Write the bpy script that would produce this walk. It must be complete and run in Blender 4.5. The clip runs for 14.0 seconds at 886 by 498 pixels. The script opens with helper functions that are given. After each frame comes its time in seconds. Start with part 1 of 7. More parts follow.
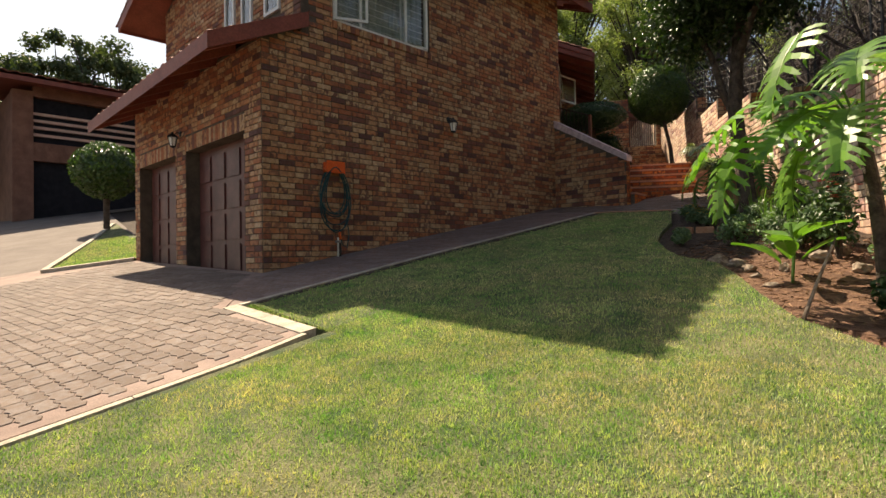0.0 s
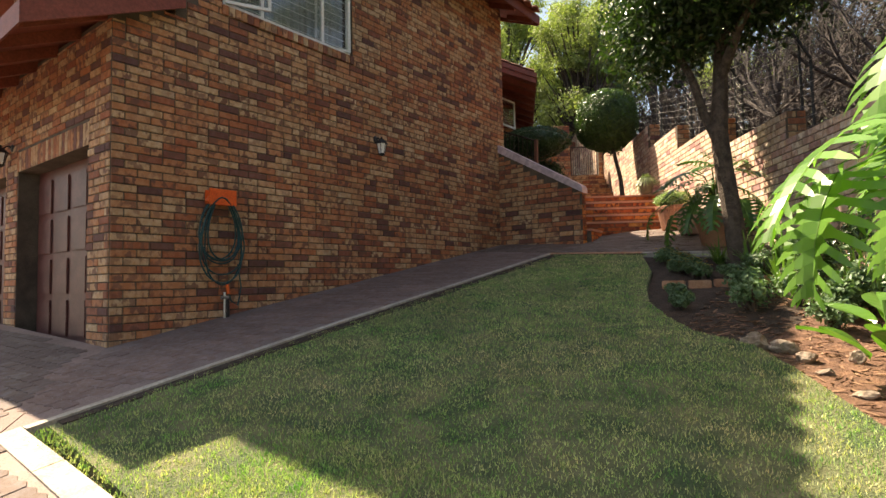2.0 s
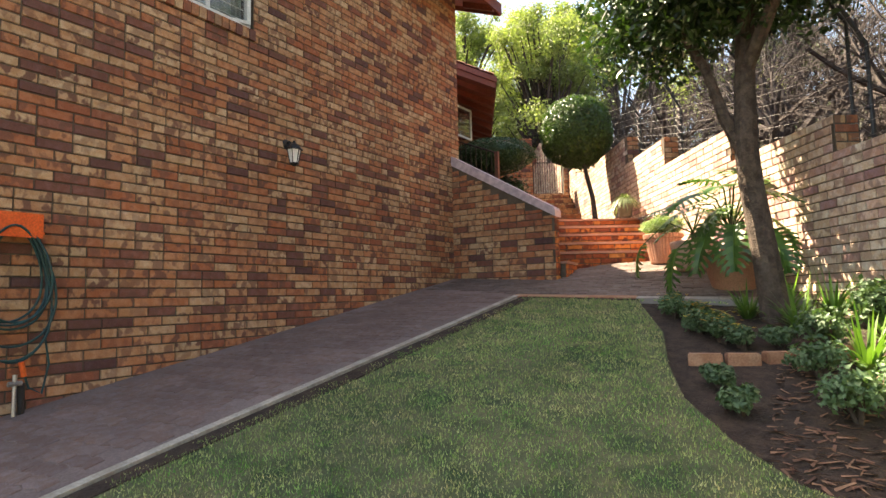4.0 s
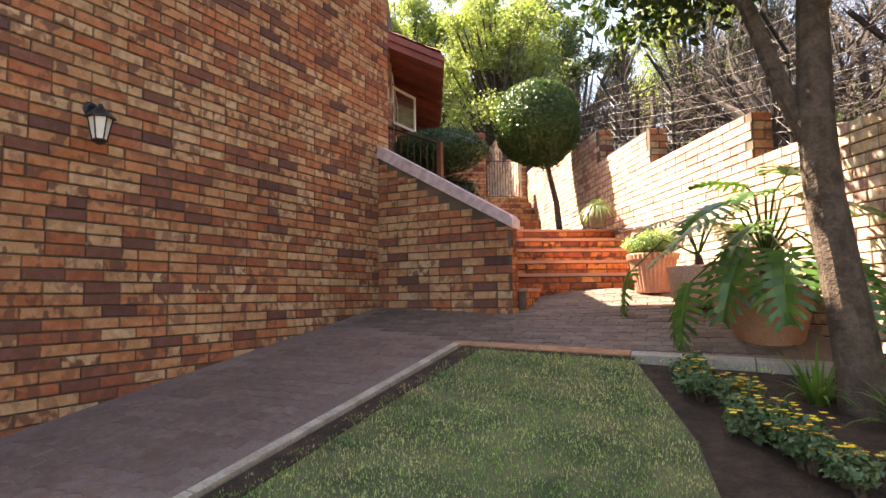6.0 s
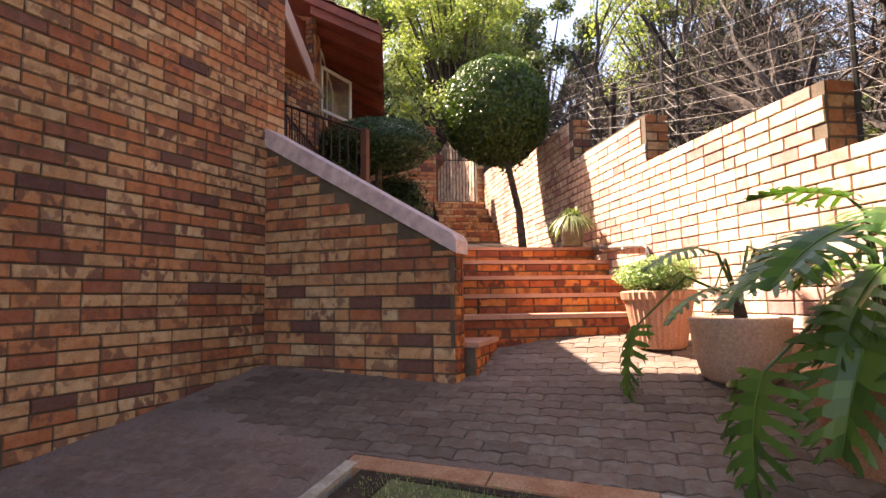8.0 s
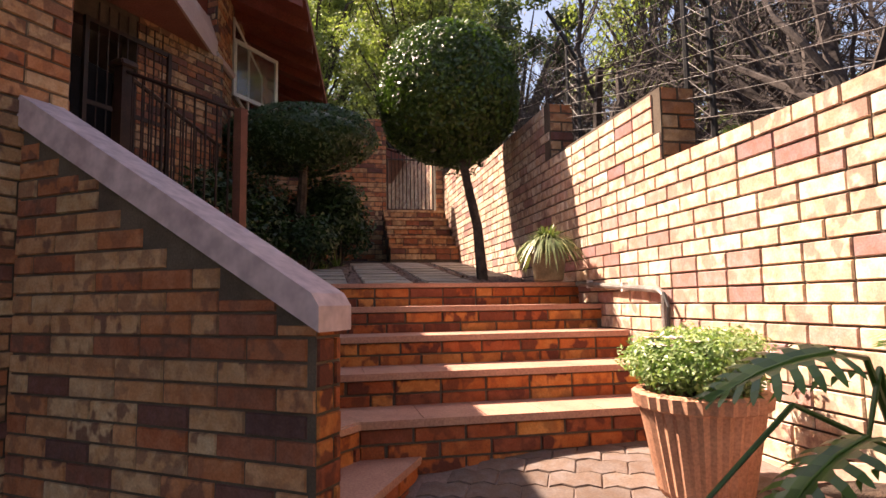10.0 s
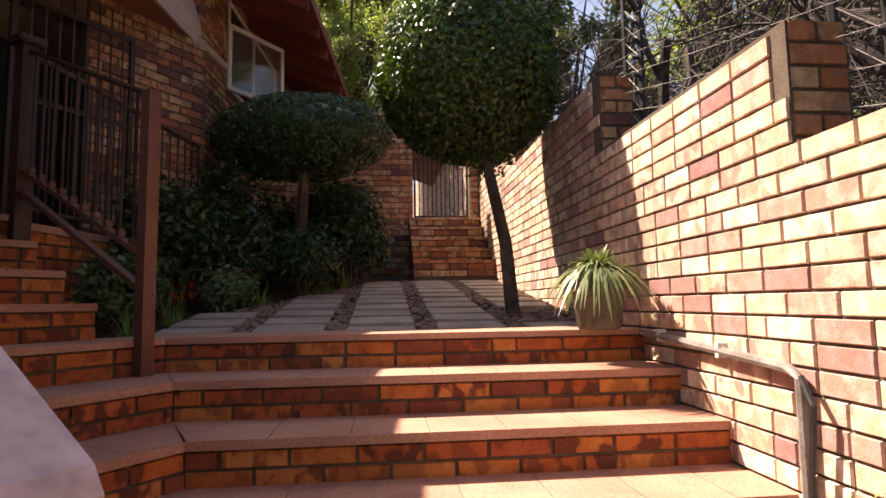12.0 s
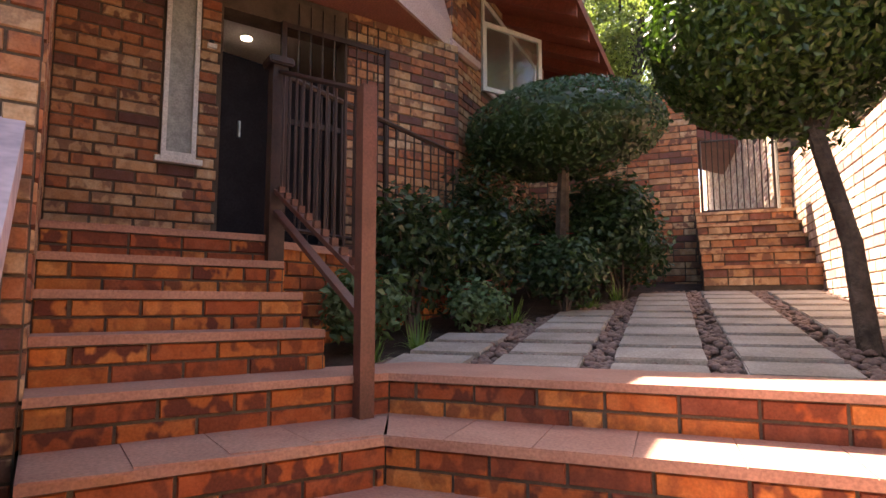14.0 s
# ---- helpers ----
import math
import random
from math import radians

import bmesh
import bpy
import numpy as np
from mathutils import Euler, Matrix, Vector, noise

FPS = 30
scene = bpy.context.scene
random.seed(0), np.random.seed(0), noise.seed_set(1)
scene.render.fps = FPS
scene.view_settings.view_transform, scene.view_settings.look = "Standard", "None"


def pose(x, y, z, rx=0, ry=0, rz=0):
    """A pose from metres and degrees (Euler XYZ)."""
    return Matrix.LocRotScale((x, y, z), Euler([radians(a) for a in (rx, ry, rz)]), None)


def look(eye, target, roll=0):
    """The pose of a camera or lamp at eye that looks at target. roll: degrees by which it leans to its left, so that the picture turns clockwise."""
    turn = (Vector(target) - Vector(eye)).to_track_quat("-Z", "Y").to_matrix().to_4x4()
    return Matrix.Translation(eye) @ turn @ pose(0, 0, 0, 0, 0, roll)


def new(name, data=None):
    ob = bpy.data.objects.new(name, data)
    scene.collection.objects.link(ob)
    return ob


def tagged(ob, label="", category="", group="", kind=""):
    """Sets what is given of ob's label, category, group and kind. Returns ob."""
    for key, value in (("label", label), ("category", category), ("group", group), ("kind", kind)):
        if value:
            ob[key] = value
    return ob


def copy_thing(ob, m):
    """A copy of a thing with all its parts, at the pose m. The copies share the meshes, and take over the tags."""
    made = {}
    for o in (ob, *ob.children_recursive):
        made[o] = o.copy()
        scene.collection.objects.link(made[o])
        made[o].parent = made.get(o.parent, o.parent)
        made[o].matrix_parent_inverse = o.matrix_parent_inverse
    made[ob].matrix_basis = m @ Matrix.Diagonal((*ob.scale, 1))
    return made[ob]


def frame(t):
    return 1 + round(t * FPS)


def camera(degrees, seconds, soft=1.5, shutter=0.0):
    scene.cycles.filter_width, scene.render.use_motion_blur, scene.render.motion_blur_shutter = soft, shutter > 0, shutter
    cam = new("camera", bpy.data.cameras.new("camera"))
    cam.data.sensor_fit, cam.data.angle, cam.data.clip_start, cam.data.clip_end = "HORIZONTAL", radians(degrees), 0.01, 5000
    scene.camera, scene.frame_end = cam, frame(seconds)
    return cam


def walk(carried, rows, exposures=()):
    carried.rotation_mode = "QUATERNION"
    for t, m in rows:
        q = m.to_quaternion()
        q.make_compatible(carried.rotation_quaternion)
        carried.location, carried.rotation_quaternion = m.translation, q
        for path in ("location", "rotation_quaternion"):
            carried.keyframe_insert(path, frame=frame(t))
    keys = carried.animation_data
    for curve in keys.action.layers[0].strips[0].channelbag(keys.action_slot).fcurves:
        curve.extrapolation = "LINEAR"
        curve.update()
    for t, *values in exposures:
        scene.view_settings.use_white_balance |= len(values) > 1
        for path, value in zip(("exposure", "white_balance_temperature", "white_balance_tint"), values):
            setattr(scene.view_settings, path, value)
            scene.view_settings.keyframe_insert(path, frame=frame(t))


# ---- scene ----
cam = camera(75.2, 14.0)
PATH = [
    (0, (0.026, 0.069, 1.301), (-1.382, 1.488, 1.341), -1.0),
    (0.5, (-0.3, 0.352, 1.354), (-1.659, 1.818, 1.407), -1.1),
    (1, (-0.64, 0.655, 1.462), (-1.949, 2.165, 1.53), -1.1),
    (1.5, (-0.975, 1.022, 1.58), (-2.242, 2.567, 1.669), -1.2),
    (2, (-1.279, 1.443, 1.707), (-2.497, 3.025, 1.825), -1.2),
    (2.5, (-1.554, 1.888, 1.816), (-2.742, 3.49, 1.961), -1.3),
    (3, (-1.83, 2.326, 1.916), (-2.984, 3.952, 2.074), -1.5),
    (3.2, (-1.941, 2.497, 1.964), (-3.082, 4.132, 2.124), -1.5),
    (5.3, (-2.889, 4.469, 2.353), (-3.883, 6.196, 2.52), -0.7),
    (5.5, (-2.977, 4.682, 2.402), (-3.956, 6.419, 2.566), -0.7),
    (6, (-3.157, 5.175, 2.502), (-4.112, 6.924, 2.67), -0.8),
    (6.5, (-3.323, 5.671, 2.62), (-4.249, 7.436, 2.79), -0.8),
    (7, (-3.486, 6.128, 2.708), (-4.375, 7.912, 2.878), -0.8),
    (7.5, (-3.655, 6.607, 2.797), (-4.515, 8.404, 2.969), -0.8),
    (8, (-3.788, 7.07, 2.89), (-4.619, 8.881, 3.064), -0.8),
    (8.2, (-3.834, 7.269, 2.927), (-4.655, 9.085, 3.102), -0.8),
    (10.3, (-4.223, 9.158, 3.365), (-4.98, 11.0, 3.55), -0.8),
    (10.4, (-4.239, 9.22, 3.386), (-4.99, 10.873, 3.578), -1.0),
    (10.5, (-4.247, 9.291, 3.405), (-5.004, 11.133, 3.589), -0.8),
    (11, (-4.28, 9.659, 3.475), (-5.047, 11.497, 3.659), -0.8),
    (11.3, (-4.313, 9.85, 3.51), (-5.088, 11.685, 3.688), -1.4),
    (11.5, (-4.316, 9.956, 3.521), (-5.124, 11.776, 3.705), -1.0),
    (12, (-4.392, 10.248, 3.586), (-5.327, 12.006, 3.772), -0.9),
    (12.5, (-4.473, 10.446, 3.622), (-5.599, 12.088, 3.812), -0.8),
    (13, (-4.545, 10.653, 3.657), (-5.876, 12.134, 3.851), -0.6),
    (13.2, (-4.595, 10.716, 3.661), (-5.999, 12.127, 3.859), -0.4),
    (13.5, (-4.633, 10.805, 3.67), (-6.143, 12.1, 3.868), -0.4),
    (14, (-4.789, 10.906, 3.709), (-6.425, 12.039, 3.908), -0.1),
]
EXPOSURES = [(0.0, 1.06, 8300, 10), (1.5, 1.5, 8300, 10), (3.0, 2.25, 8300, 10), (5.5, 2.85, 8400, 15), (8.0, 2.5, 8300, 22), (11.0, 1.62, 8100, 24), (12.5, 1.65, 8000, 22), (13.4, 2.15, 7900, 22), (14.0, 2.9, 7800, 20)]
walk(cam, [(t, look(eye, target, roll)) for t, eye, target, roll in PATH], EXPOSURES)

# ---- world and sun ----
SUN_DIR = Vector((0.787, -0.074, -1.0)).normalized()
SUN_EL = math.asin(-SUN_DIR.z)
SUN_AZ = math.atan2(-SUN_DIR.x, -SUN_DIR.y)
world = bpy.data.worlds.new("sky")
scene.world = world
world.use_nodes = True
wn = world.node_tree.nodes
sky = wn.new("ShaderNodeTexSky")
sky.sky_type = "NISHITA"
sky.sun_disc = False
sky.sun_elevation = SUN_EL
sky.sun_rotation = SUN_AZ
sky.dust_density = 1.5
world.node_tree.links.new(sky.outputs[0], wn["Background"].inputs[0])
wn["Background"].inputs[1].default_value = 0.085
sun = new("sun", bpy.data.lights.new("sun", "SUN"))
sun.data.energy = 5.0
sun.data.angle = radians(0.53)
sun.data.color = (1.0, 0.93, 0.82)
sun.matrix_world = look((0, 0, 0), SUN_DIR)


# ---- materials ----
class Mat:
    """A small wrapper to write node materials."""

    def __init__(self, name, rough=0.8, metal=0.0, spec=0.5):
        self.m = bpy.data.materials.new(name)
        self.m.use_nodes = True
        self.t = self.m.node_tree
        self.b = self.t.nodes["Principled BSDF"]
        self.b.inputs["Roughness"].default_value = rough
        self.b.inputs["Metallic"].default_value = metal
        self.b.inputs["Specular IOR Level"].default_value = spec
        self.geo = None

    def n(self, kind, **props):
        node = self.t.nodes.new(kind)
        for k, v in props.items():
            node.inputs[k].default_value = v
        return node

    def link(self, a, b):
        self.t.links.new(a, b)

    def pos(self):
        if self.geo is None:
            self.geo = self.n("ShaderNodeNewGeometry")
        return self.geo.outputs["Position"]

    def noise(self, scale, detail=3.0, rough=0.6, vec=None):
        x = self.n("ShaderNodeTexNoise", Scale=scale, Detail=detail, Roughness=rough)
        self.link(vec or self.pos(), x.inputs["Vector"])
        return x.outputs["Fac"]

    def ramp(self, fac, stops, interp="LINEAR"):
        r = self.n("ShaderNodeValToRGB")
        r.color_ramp.interpolation = interp
        e = r.color_ramp.elements
        while len(e) < len(stops):
            e.new(0.5)
        for el, (p, c) in zip(e, stops):
            el.position = p
            el.color = (*c, 1) if len(c) == 3 else c
        self.link(fac, r.inputs[0])
        return r.outputs[0]

    def mix(self, fac, a, b, mode="MIX"):
        x = self.t.nodes.new("ShaderNodeMix")
        x.data_type = "RGBA"
        x.blend_type = mode
        if isinstance(fac, (int, float)):
            x.inputs[0].default_value = fac
        else:
            self.link(fac, x.inputs[0])
        for sock, v in ((x.inputs[6], a), (x.inputs[7], b)):
            if isinstance(v, tuple):
                sock.default_value = (*v, 1)
            else:
                self.link(v, sock)
        return x.outputs[2]

    def color(self, c):
        if isinstance(c, tuple):
            self.b.inputs["Base Color"].default_value = (*c, 1)
        else:
            self.link(c, self.b.inputs["Base Color"])
        return self

    def bump(self, fac, strength=0.3, dist=0.01):
        x = self.n("ShaderNodeBump", Strength=strength, Distance=dist)
        self.link(fac, x.inputs["Height"])
        self.link(x.outputs[0], self.b.inputs["Normal"])
        return self


def grey(v):
    return (v, v, v)


def two_tone(name, a, b, scale=3.0, rough=0.85, bump=0.3, dist=0.005, fine=60.0, lo=0.35, hi=0.65, metal=0.0, spec=0.4):
    m = Mat(name, rough, metal, spec)
    base = m.ramp(m.noise(scale, 4), [(lo, a), (hi, b)])
    grain = m.ramp(m.noise(fine, 2), [(0.3, grey(0.75)), (0.7, grey(1.15))])
    m.color(m.mix(1.0, base, grain, "MULTIPLY"))
    m.bump(m.noise(fine, 3), bump, dist)
    return m.m


def brick_material(name, rnd, stops, blotch=0.8, dark=(0.17, 0.08, 0.058)):
    """Flashed face brick: each brick its own tone, with darker fired smudges."""
    m = Mat(name, 0.82, 0, 0.3)
    if rnd == "island":
        m.pos()
        r = m.geo.outputs["Random Per Island"]
    else:
        r = m.n("ShaderNodeObjectInfo").outputs["Random"]
    base = m.ramp(r, stops, "LINEAR")
    add = m.n("ShaderNodeMath")
    add.operation = "MULTIPLY"
    add.inputs[1].default_value = 37.0
    m.link(r, add.inputs[0])
    vec = m.n("ShaderNodeVectorMath")
    vec.operation = "ADD"
    m.link(m.pos(), vec.inputs[0])
    m.link(add.outputs[0], vec.inputs[1])
    tone = m.n("ShaderNodeMath")
    tone.operation = "MULTIPLY"
    tone.inputs[1].default_value = 7.31
    m.link(r, tone.inputs[0])
    own = m.n("ShaderNodeMath")
    own.operation = "FRACT"
    m.link(tone.outputs[0], own.inputs[0])
    flat = m.n("ShaderNodeVectorMath")
    flat.operation = "MULTIPLY"
    flat.inputs[1].default_value = (1.0, 1.0, 0.75)
    m.link(vec.outputs[0], flat.inputs[0])
    smudge = m.ramp(m.noise(13.0, 2.0, 0.5, flat.outputs[0]), [(0.49, grey(0)), (0.57, grey(1))])
    s2 = m.n("ShaderNodeMath")
    s2.operation = "MULTIPLY"
    m.link(m.ramp(own.outputs[0], [(0.0, grey(blotch * 0.35)), (1.0, grey(blotch * 1.2))]), s2.inputs[1])
    m.link(smudge, s2.inputs[0])
    hue = m.ramp(m.noise(17.0, 2.0, 0.5, vec.outputs[0]), [(0.35, (1.12, 1.14, 1.2)), (0.6, (0.98, 0.86, 0.78))])
    c = m.mix(s2.outputs[0], m.mix(1.0, base, hue, "MULTIPLY"), dark)
    grain = m.ramp(m.noise(110.0, 3), [(0.3, grey(0.78)), (0.7, grey(1.14))])
    stain = m.ramp(m.noise(0.9, 4), [(0.3, grey(0.82)), (0.7, grey(1.1))])
    c = m.mix(1.0, c, grain, "MULTIPLY")
    c = m.mix(1.0, c, stain, "MULTIPLY")
    m.color(c)
    m.bump(m.noise(140.0, 3), 0.35, 0.003)
    return m.m


WALL_TONES = [(0.0, (0.10, 0.055, 0.055)), (0.08, (0.20, 0.09, 0.07)), (0.2, (0.36, 0.13, 0.065)), (0.4, (0.44, 0.20, 0.10)), (0.6, (0.46, 0.26, 0.14)),
              (0.8, (0.47, 0.31, 0.18)), (1.0, (0.52, 0.37, 0.23))]
# the house brick again for the garden wall, with full sun lightened into its tones
SUNLIT_TONES = [(0.0, (0.30, 0.17, 0.17)), (0.12, (0.50, 0.32, 0.28)), (0.3, (0.60, 0.42, 0.33)), (0.55, (0.66, 0.51, 0.39)), (0.8, (0.70, 0.58, 0.44)), (1.0, (0.74, 0.65, 0.55))]
STEP_TONES = [(0.0, (0.22, 0.07, 0.04)), (0.3, (0.38, 0.10, 0.035)), (0.65, (0.48, 0.16, 0.045)), (1.0, (0.56, 0.25, 0.08))]
M_BRICK = brick_material("face brick", "object", WALL_TONES)
M_BRICK_J = brick_material("face brick joined", "island", WALL_TONES)
M_STEPB = brick_material("step brick", "object", STEP_TONES, 0.95, (0.14, 0.04, 0.025))
M_STEPB_J = brick_material("step brick joined", "island", STEP_TONES, 0.95, (0.14, 0.04, 0.025))
M_SUNBRICK = brick_material("sunlit garden brick", "object", SUNLIT_TONES, 0.7, (0.33, 0.20, 0.17))
M_SUNBRICK_J = brick_material("sunlit garden brick joined", "island", SUNLIT_TONES, 0.7, (0.33, 0.20, 0.17))
M_MORTAR = two_tone("mortar", (0.075, 0.055, 0.042), (0.13, 0.10, 0.075), 5.0, 0.95, 0.4, 0.004, 120)
M_PLASTER = two_tone("painted plaster", (0.50, 0.36, 0.33), (0.58, 0.44, 0.41), 2.0, 0.75, 0.2, 0.003, 90)
M_PORCH = two_tone("red painted plaster", (0.26, 0.10, 0.075), (0.32, 0.13, 0.10), 2.0, 0.8, 0.2, 0.003, 60)
M_CAP = two_tone("lilac coping paint", (0.50, 0.38, 0.40), (0.56, 0.44, 0.46), 4.0, 0.7, 0.1, 0.002, 14)
M_ROOFTILE = two_tone("clay roof tile", (0.20, 0.06, 0.04), (0.33, 0.13, 0.09), 2.5, 0.8, 0.4, 0.004, 50)
M_SOFFIT = two_tone("red brown soffit boards", (0.19, 0.045, 0.03), (0.26, 0.07, 0.045), 3.0, 0.6, 0.2, 0.003, 40)
M_WHITE = two_tone("white window paint", (0.68, 0.67, 0.64), (0.78, 0.77, 0.74), 6.0, 0.45, 0.1, 0.001, 80)
M_DOORWOOD = two_tone("dark red brown door wood", (0.10, 0.035, 0.03), (0.16, 0.06, 0.05), 4.0, 0.5, 0.2, 0.002, 60)
# front door wood; also paints the shade in the far house's openings
M_DARKDOOR_SHADE = two_tone("near black door wood and opening shade", (0.012, 0.011, 0.014), (0.02, 0.018, 0.022), 4.0, 0.75, 0.2, 0.002, 60, spec=0.15)
M_IRON = two_tone("dark brown painted iron", (0.035, 0.018, 0.014), (0.055, 0.028, 0.022), 8.0, 0.5, 0.2, 0.001, 90)
M_POST = two_tone("brown painted steel", (0.12, 0.05, 0.035), (0.17, 0.07, 0.05), 8.0, 0.45, 0.2, 0.001, 90)
M_BLACK = two_tone("black steel", (0.015, 0.015, 0.017), (0.03, 0.03, 0.032), 8.0, 0.45, 0.2, 0.001, 90)
M_STEEL = two_tone("galvanised wire", (0.45, 0.45, 0.45), (0.6, 0.6, 0.6), 8.0, 0.35, 0.1, 0.001, 90, metal=0.9)
M_TREADTILE = two_tone("pink brown tread tile", (0.38, 0.19, 0.14), (0.47, 0.26, 0.19), 3.0, 0.75, 0.2, 0.002, 90)
M_KERB = two_tone("weathered concrete kerb", (0.34, 0.29, 0.23), (0.52, 0.46, 0.38), 6.0, 0.9, 0.5, 0.006, 60)
M_BRICKKERB = two_tone("terracotta edging brick", (0.33, 0.15, 0.08), (0.46, 0.26, 0.16), 7.0, 0.9, 0.4, 0.004, 80)
M_PAVE = two_tone("clay paver", (0.20, 0.135, 0.115), (0.30, 0.215, 0.185), 1.6, 0.88, 0.5, 0.004, 90)
M_PAVEJ = two_tone("sand joint", (0.10, 0.075, 0.06), (0.16, 0.12, 0.10), 6, 0.95, 0.5, 0.006, 90)
M_SCREED = two_tone("worn cement path", (0.17, 0.12, 0.105), (0.24, 0.175, 0.155), 1.3, 0.9, 0.5, 0.004, 60)
M_LAWN = two_tone("lawn thatch", (0.06, 0.095, 0.04), (0.21, 0.20, 0.10), 3.2, 0.95, 1.0, 0.03, 70)
M_SOIL = two_tone("dark garden soil", (0.035, 0.022, 0.016), (0.075, 0.048, 0.034), 9.0, 0.95, 1.0, 0.02, 60)
M_REDSOIL = two_tone("red mulch soil", (0.10, 0.05, 0.032), (0.20, 0.105, 0.065), 12.0, 0.95, 1.0, 0.02, 60)
M_SLAB = two_tone("grey concrete slab", (0.27, 0.235, 0.20), (0.40, 0.355, 0.31), 3.0, 0.88, 0.4, 0.004, 80)
M_PEBBLE = two_tone("brown pebble", (0.14, 0.085, 0.07), (0.26, 0.17, 0.14), 20.0, 0.75, 0.2, 0.002, 90)
M_TERRA = two_tone("terracotta pot", (0.46, 0.22, 0.14), (0.56, 0.30, 0.20), 4.0, 0.8, 0.25, 0.003, 80)
M_TERRA2 = two_tone("pale terracotta pot", (0.56, 0.34, 0.26), (0.64, 0.42, 0.34), 3.0, 0.75, 0.2, 0.002, 60)
M_GREYPOT = two_tone("grey green pot", (0.07, 0.065, 0.045), (0.12, 0.11, 0.08), 6.0, 0.75, 0.2, 0.003, 60)
M_STONE = two_tone("pale garden rock", (0.16, 0.115, 0.085), (0.38, 0.30, 0.24), 12.0, 0.9, 0.8, 0.012, 40)
M_ORANGE = two_tone("orange plastic", (0.75, 0.10, 0.02), (0.82, 0.14, 0.03), 8.0, 0.4, 0.05, 0.001, 80)
M_HOSE = two_tone("dark teal hose", (0.008, 0.045, 0.05), (0.015, 0.075, 0.08), 8.0, 0.4, 0.05, 0.001, 80)
M_PIPE = two_tone("old grey pipe", (0.16, 0.14, 0.13), (0.27, 0.25, 0.24), 8.0, 0.5, 0.2, 0.001, 80)
M_BARK = two_tone("grey brown bark", (0.05, 0.035, 0.026), (0.12, 0.09, 0.07), 9.0, 0.95, 1.0, 0.015, 45)
M_BUSHBARK = two_tone("dry bush bark", (0.035, 0.027, 0.025), (0.105, 0.085, 0.078), 9.0, 0.95, 0.6, 0.01, 45)
M_NB = two_tone("red brown far brick", (0.17, 0.075, 0.05), (0.25, 0.12, 0.08), 2.0, 0.9, 0.3, 0.004, 30)
M_ROAD = two_tone("brick drive far", (0.12, 0.092, 0.08), (0.165, 0.13, 0.115), 1.2, 0.9, 0.3, 0.004, 50)
M_CEIL = two_tone("white interior plaster", (0.6, 0.6, 0.62), (0.7, 0.7, 0.72), 2.0, 0.8, 0.1, 0.001, 80)
M_CURTAIN = two_tone("grey curtain cloth", (0.30, 0.32, 0.30), (0.42, 0.44, 0.42), 14.0, 0.9, 0.1, 0.001, 80)
M_INNER = two_tone("dim interior", (0.05, 0.045, 0.04), (0.08, 0.07, 0.065), 2.0, 0.9, 0.1, 0.001, 80)


def leaf_material(name, a, b, rough=0.45, trans=0.35, scale=0.8, patchy=False):
    m = Mat(name, rough, 0, 0.5)
    m.pos()
    isl = m.ramp(m.geo.outputs["Random Per Island"], [(0.0, a), (1.0, b)])
    big = m.ramp(m.noise(scale, 3), [(0.3, grey(0.75)), (0.7, grey(1.2))])
    c = m.mix(1.0, isl, big, "MULTIPLY")
    if patchy:
        tuft = m.ramp(m.noise(5.0, 5, 0.75), [(0.36, (0.5, 0.85, 0.5)), (0.64, (1.45, 1.22, 1.3))])
        c = m.mix(1.0, c, tuft, "MULTIPLY")
        patch = m.ramp(m.noise(0.9, 3, 0.6), [(0.38, (0.8, 1.0, 0.78)), (0.62, (1.16, 1.04, 1.1))])
        c = m.mix(1.0, c, patch, "MULTIPLY")
    m.color(c)
    tr = m.t.nodes.new("ShaderNodeBsdfTranslucent")
    m.link(m.mix(1.0, c, (1.3, 1.5, 0.6), "MULTIPLY"), tr.inputs["Color"])
    mx = m.n("ShaderNodeMixShader")
    mx.inputs[0].default_value = trans
    out = m.t.nodes["Material Output"]
    m.link(m.b.outputs[0], mx.inputs[1])
    m.link(tr.outputs[0], mx.inputs[2])
    m.link(mx.outputs[0], out.inputs["Surface"])
    return m.m


M_GRASS = leaf_material("grass blades", (0.085, 0.185, 0.06), (0.62, 0.58, 0.36), 0.6, 0.3, 1.2, True)
M_BOX = leaf_material("clipped shrub leaf", (0.025, 0.055, 0.012), (0.085, 0.15, 0.035), 0.28, 0.25)
M_DARKLEAF = leaf_material("dark glossy leaf", (0.018, 0.04, 0.012), (0.04, 0.08, 0.022), 0.3, 0.2)
M_HEDGE = leaf_material("deep green shrub leaf", (0.02, 0.05, 0.018), (0.045, 0.09, 0.03), 0.4, 0.2)
M_PHILO = leaf_material("split leaf green", (0.07, 0.17, 0.03), (0.15, 0.30, 0.06), 0.3, 0.4)
# darker copy of the split leaf green: shade painted into the potted leaves
M_SHADELEAF = leaf_material("shaded split leaf", (0.035, 0.095, 0.022), (0.085, 0.18, 0.04), 0.3, 0.28)
M_LIGHTLEAF = leaf_material("light feathery leaf", (0.13, 0.17, 0.07), (0.27, 0.31, 0.14), 0.5, 0.45)
M_AZALEA = leaf_material("azalea leaf", (0.10, 0.20, 0.05), (0.40, 0.48, 0.26), 0.4, 0.3)
M_STRAP = leaf_material("strap leaf", (0.07, 0.16, 0.03), (0.17, 0.29, 0.07), 0.4, 0.3)
M_GREYLEAF = leaf_material("grey green leaf", (0.06, 0.12, 0.05), (0.14, 0.22, 0.11), 0.5, 0.25)
M_CACTUS = leaf_material("drooping succulent leaf", (0.07, 0.11, 0.045), (0.22, 0.25, 0.12), 0.4, 0.2)
